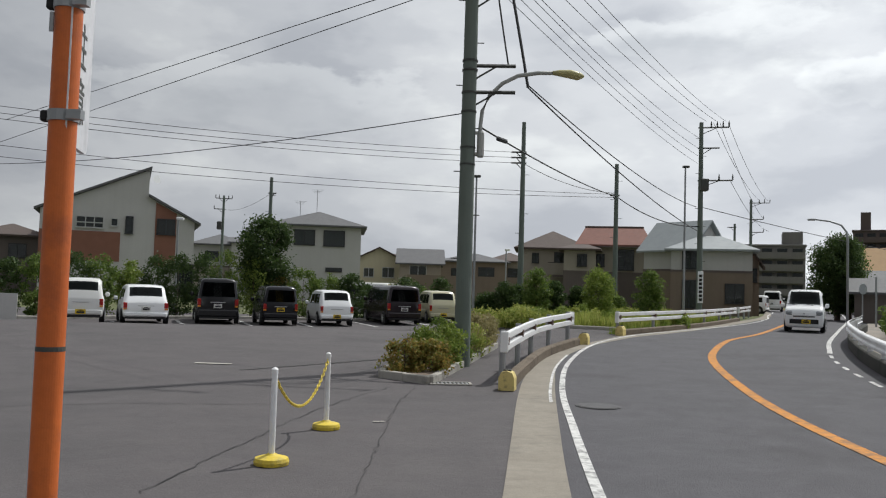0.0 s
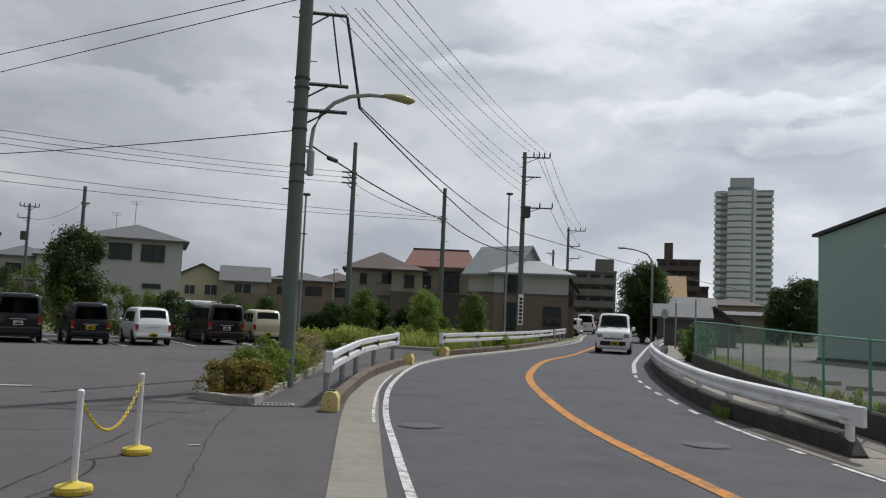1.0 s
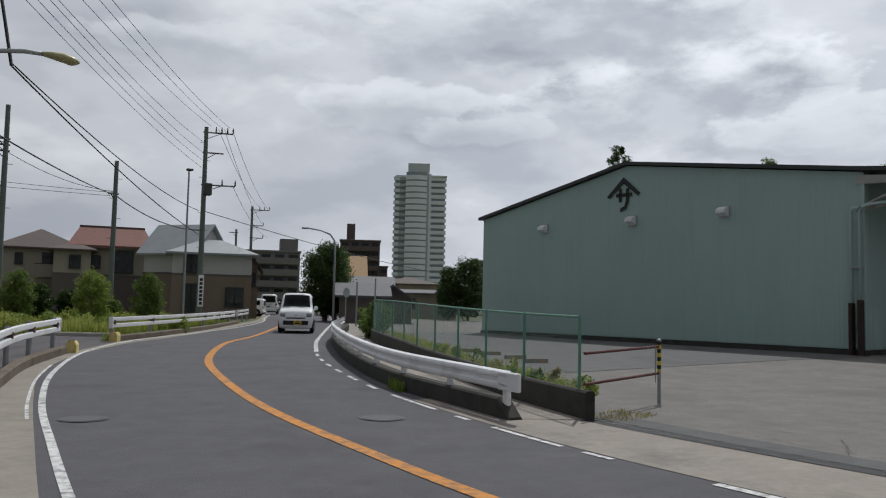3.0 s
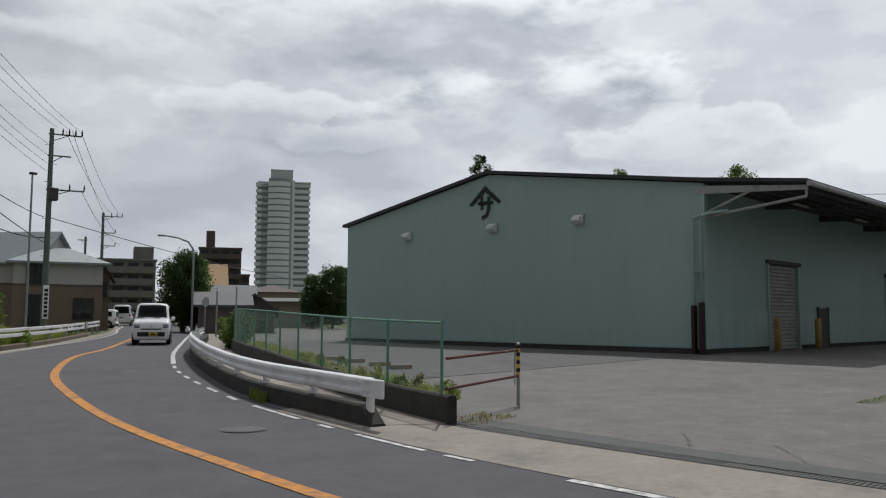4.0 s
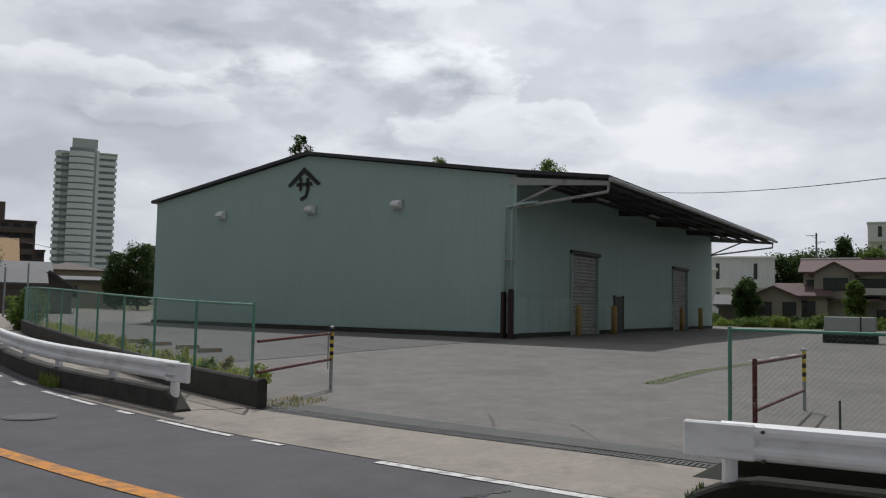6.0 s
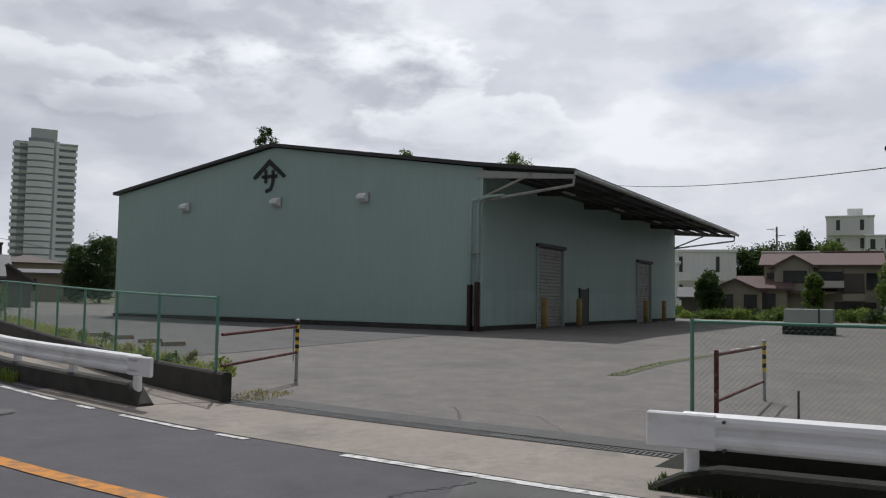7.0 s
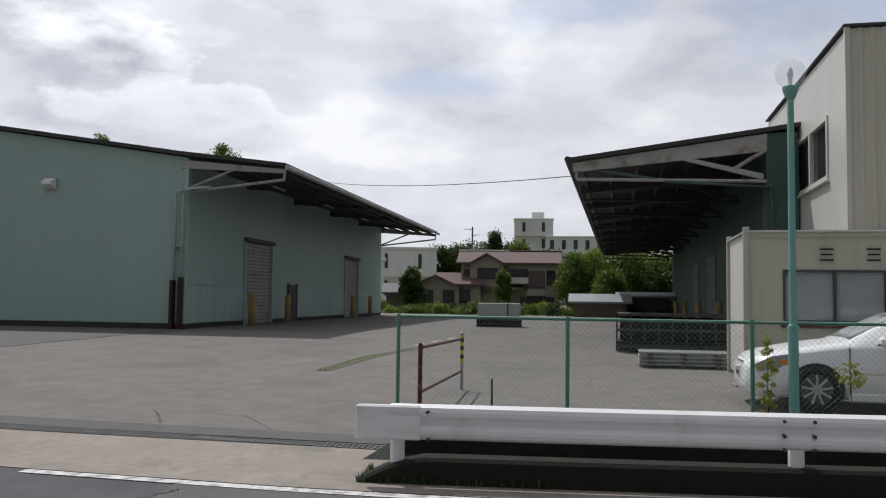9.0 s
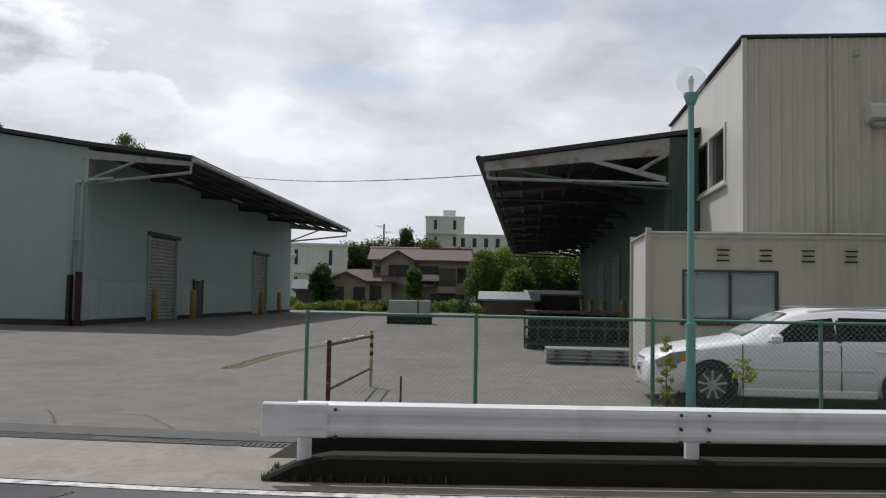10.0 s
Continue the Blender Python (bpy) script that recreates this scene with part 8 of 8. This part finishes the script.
house("house", "grey low house behind a shed", 39.0, 74.5, -28, 7.0, 6, 3.0, 0.9, H_GREY, R_GREY, "gable_x", windows=((-1.0, 1.4, 1.0, 0.9),), base=0.9)
house("house", "tan house beyond the low houses", 58.0, 96.0, -32, 8, 8, 4.0, 1.2, H_BEIGE, R_BROWN, "hip", base=0.9)
for k, (x, y, pt) in enumerate(((53.0, 84.2, P_WHITE), (56.9, 81.6, P_DARK), (59.5, 80.3, P_WHITE))):
    box_van("hatchback", "small parked car far behind the fence", pt, 3.8, 1.66, 1.48, "far parked cars", x, y, 60, False)
ds = thing("road_sign", "grey-backed road sign on a slim post", "road sign", "", 23.52, 46.4, G(23.5, 46.4))
part("post", tube(fresh(), [(0, 0, 0), (0, 0, 2.2)], 0.035, 8), M_GREYP, ds)
part("plate", lathe(fresh(), [(0.3, 0), (0.3, 0.015)], 20), M_GREYP, ds).matrix_basis = pose(0, -0.05, 2.0, 90, 0, 20)
for x, y, h in ((22.6, 43.2, 2.6), (24.6, 44.6, 2.9)):
    pp = thing("post", "plain pale steel post beside the footpath", "post", "slim posts", x, y, G(x, y))
    part("shaft", tube(fresh(), [(0, 0, 0), (0, 0, h)], 0.05, 8), M_GREYP, pp)

# background on the far side of the yard
W_RIDGE = mat("pale_tile_trim", (0.62, 0.60, 0.56), (0.5, 0.48, 0.45), 0.7, 2.0, 20, 0.1)
mh = house("house", "two-storey tiled house with a maroon roof", 74.5, 9.9, -83, 8.8, 7, 4.3, 1.1, H_GREIGE, R_PINK, "gable_x", windows=((-3.6, 2.5, 1.0, 1.1), (0.6, 2.75, 1.9, 0.95), (3.75, 2.4, 0.7, 1.2), (2.0, 0.3, 1.9, 0.9), (3.6, 0.3, 0.7, 0.9), (-1.0, 0.4, 1.4, 1.0)), base=0.6)
part("ridge_tiles", box(fresh(), -4.85, -0.1, 3.38, 3.62, 5.5, 5.68, 0.03), W_RIDGE, mh, "pale ridge tiles")
part("ridge_tiles", box(fresh(), 0.1, 4.85, 3.38, 3.62, 5.52, 5.66, 0.03), R_PINK, mh)
lean = fresh()
prism(lean, [(-1.3, 1.85), (0.0, 2.2), (0.0, 2.32), (-1.3, 1.97)], -3.9, 1.2, Matrix(((0, 1, 0, 0), (1, 0, 0, 0), (0, 0, 1, 0), (0, 0, 0, 1))))
part("lean_to_roof", lean, R_PINK, mh, "maroon strip roof between the storeys")
for bx0, bx1, bz, bm_ in ((-0.9, 1.7, 2.42, W_RIDGE), (1.6, 3.2, 1.35, H_GREIGE)):
    bal = part("balcony", box(fresh(), bx0, bx1, -1.0, -0.9, bz, bz + 0.55, 0.01), bm_, mh)
    part("floor", box(fresh(), bx0, bx1, -0.9, 0.0, bz - 0.1, bz), H_DARK, bal)
    part("rail", tube(fresh(), [(bx0, -0.95, bz + 0.75), (bx1, -0.95, bz + 0.75)], 0.03, 6), FRAME_D, bal)
    for bx in (bx0 + 0.05, bx1 - 0.05):
        part("post", tube(fresh(), [(bx, -0.95, bz - 0.1 if bz < 2 else bz), (bx, -0.95, bz + 1.6)], 0.03, 6), FRAME_D, bal)
# flat dark panel paints the shade of the recess behind the balcony
part("dark_recess", box(fresh(), 1.5, 3.2, -0.02, 0.0, 2.0, 3.6), H_DARK, mh, "dark panel painted as shaded sliding doors behind the balcony")
house("house", "front gable of the maroon-roofed house", 73.6, 11.85, -83, 3.0, 3, 4.15, 0.85, H_GREIGE, R_PINK, "gable_y", windows=((0.1, 2.9, 1.7, 0.85),), base=0.6)
house("house", "low link with a maroon tiled roof", 72.4, 14.0, -80, 3.6, 4, 2.35, 0.9, H_GREIGE, R_PINK, "gable_x", windows=((0.2, 0.7, 1.3, 1.1),), base=0.6)
house("house", "low wing with a maroon tiled roof", 71.0, 16.0, -78, 4.2, 5, 2.0, 0.95, H_GREIGE, R_PINK, "gable_y", windows=((-0.8, 0.7, 1.2, 1.0), (1.2, 0.7, 0.9, 1.0)), base=0.6)
house("house", "lean-to beside the maroon-roofed house", 70.4, 18.6, -78, 3.2, 4, 1.5, 0.7, H_DARK, R_GREY, "gable_x", base=0.6)
house("shed", "small timber shed with a white metal roof", 60.5, 1.5, -88, 3.7, 3, 0.95, 0.45, H_BROWN, R_PALE, "gable_x", base=0.55)
house("shed", "white-roofed carport behind the yard", 64.0, -1.8, -88, 3.6, 3, 1.3, 0.25, H_DARK, R_PALE, "gable_x", base=0.6)
W_CON = mat("pale_concrete_block", (0.8, 0.81, 0.8), (0.7, 0.71, 0.7), 0.8, 0.2, 8, 0.05, streak=0.3)
wb1 = flats("office_block", "pale concrete office block on the rise", 199.5, 10.5, -86, 14.0, 12, 15.6, 4, 5, W_CON, 1.0, win=0.17)
wb2 = flats("office_block", "pale tower with roof tanks", 202.0, 20.8, -84, 9.5, 12, 20.2, 5, 2, W_CON, 1.0, win=0.08)
part("roof_tank", box(fresh(), -0.5, 2.6, 3, 6, 20.2, 22.4, 0.1), W_CON, wb2)
wb3 = flats("office_block", "long white building behind the warehouse", 107.0, 28.5, -74, 9.0, 12, 7.2, 2, 2, W_CON, 0.9, win=0.05)
wb4 = flats("office_block", "white building half hidden by the canopy", 92.0, 28.8, -72, 4.0, 8, 5.0, 1, 1, W_CON, 0.9, win=0.06)
for k, (x, y, h, w, m_) in enumerate(((118, 26.0, 8.3, 3.4, L_DARK), (119, 22.0, 8.8, 3.4, L_DARK), (121, 24.0, 8.6, 3.4, L_DARK), (122, 20.0, 9.0, 3.4, L_DARK), (122, 16.0, 8.8, 3.4, L_DARK), (119.5, 18.0, 10.6, 2.6, L_DARK), (120, 14.6, 9.2, 3.2, L_SHRUB), (121, 10.5, 7.8, 3.2, L_DARK), (116, 29.5, 6.6, 3.0, L_SHRUB))):
    plant("tree", "dark conifer in a far row of trees" if m_ is L_DARK else "green tree in a far row of trees", "tree", x, y, h, w, 0.3, m_, 0.3, 2600, 46, 500 + k, 0.25, "cone" if k in (5,) else "round", group="far trees")
for k, (x, y, h, w, m_) in enumerate(((73.0, 3.9, 5.0, 1.9, L_SHRUB), (74.5, 2.2, 5.4, 2.2, L_YOUNG), (73, -0.2, 5.5, 2.6, L_SHRUB), (75.0, -1.6, 5.4, 2.4, L_YOUNG), (72.5, -3.4, 5.0, 2.5, L_SHRUB), (72, -6.0, 5.2, 2.6, L_SHRUB), (70.0, 1.0, 3.4, 1.8, L_SHRUB), (71.5, -2.4, 3.2, 1.9, L_DARK), (67.0, 9.4, 3.4, 0.8, L_SHRUB), (68.5, 17.5, 3.6, 1.2, L_DARK), (74, -10, 6, 2.6, L_DARK))):
    plant("tree", "leafy green tree behind the yard", "tree", x, y, h, w, 0.3, m_, 0.19, 2600, 44, 520 + k, 0.14, group="yard trees")
rs2 = random.Random(21)
for k in range(30):
    plant("shrub", "low green shrub at the far end of the yard", "shrub", 63.5 + rs2.uniform(-1, 1.5), -8 + k * 1.0, rs2.uniform(0.35, 0.9), rs2.uniform(0.8, 1.3), 0.05, (L_SHRUB, L_DARK, L_YOUNG, L_SHRUB)[k % 4], 0.11, 620, 20, 1560 + k, 0.03, group="far shrubs")
for k in range(10):
    plant("shrub", "dark hedge shrub beside the footpath", "shrub", 15.8 + k * 1.15, 28.6 + k * 2.05, rs2.uniform(0.9, 1.4), rs2.uniform(0.6, 0.9), 0.05, (L_SHRUB, L_DARK)[k % 2], 0.09, 800, 22, 600 + k, 0.03, group="footpath hedge")
for k in range(26):
    u = k / 25
    plant("weed_clump", "bushy yellow-green weeds on the verge", "weeds", 1.2 + 8.6 * u + rs2.uniform(-0.2, 0.2), 32.6 + 1.9 * u + rs2.uniform(-0.9, 1.2), rs2.uniform(0.45, 0.9), rs2.uniform(0.4, 0.7), 0.03, (L_GRASS, L_YOUNG, L_GRASS)[k % 3], 0.06, 620, 24, 640 + k, 0.012, group="verge weeds")
# far belt of trees and roofs that closes the distance
rng_far = np.random.default_rng(77)
pts, sz = [], []
for k in range(190):
    a = radians(-60 + 205 * k / 189 + rng_far.uniform(-0.6, 0.6))
    r = rng_far.uniform(300, 420)
    h, w = rng_far.uniform(6, 13), rng_far.uniform(5, 9)
    n = 60
    q = rng_far.normal(size=(n, 3)) * np.array([w * 0.5, w * 0.5, h * 0.28]) + np.array([r * math.sin(a), r * math.cos(a), h * 0.5])
    q[:, 2] = np.clip(q[:, 2], 0.2, h)
    pts.append(q)
    sz.append(rng_far.uniform(0.9, 1.9, n))
fb = new("far_woods", leaves("far_woods", np.concatenate(pts), np.concatenate(sz), L_DARK, 78, 0.8))
tagged(fb, "distant belt of dark trees on the horizon", "trees", kind="stuff")
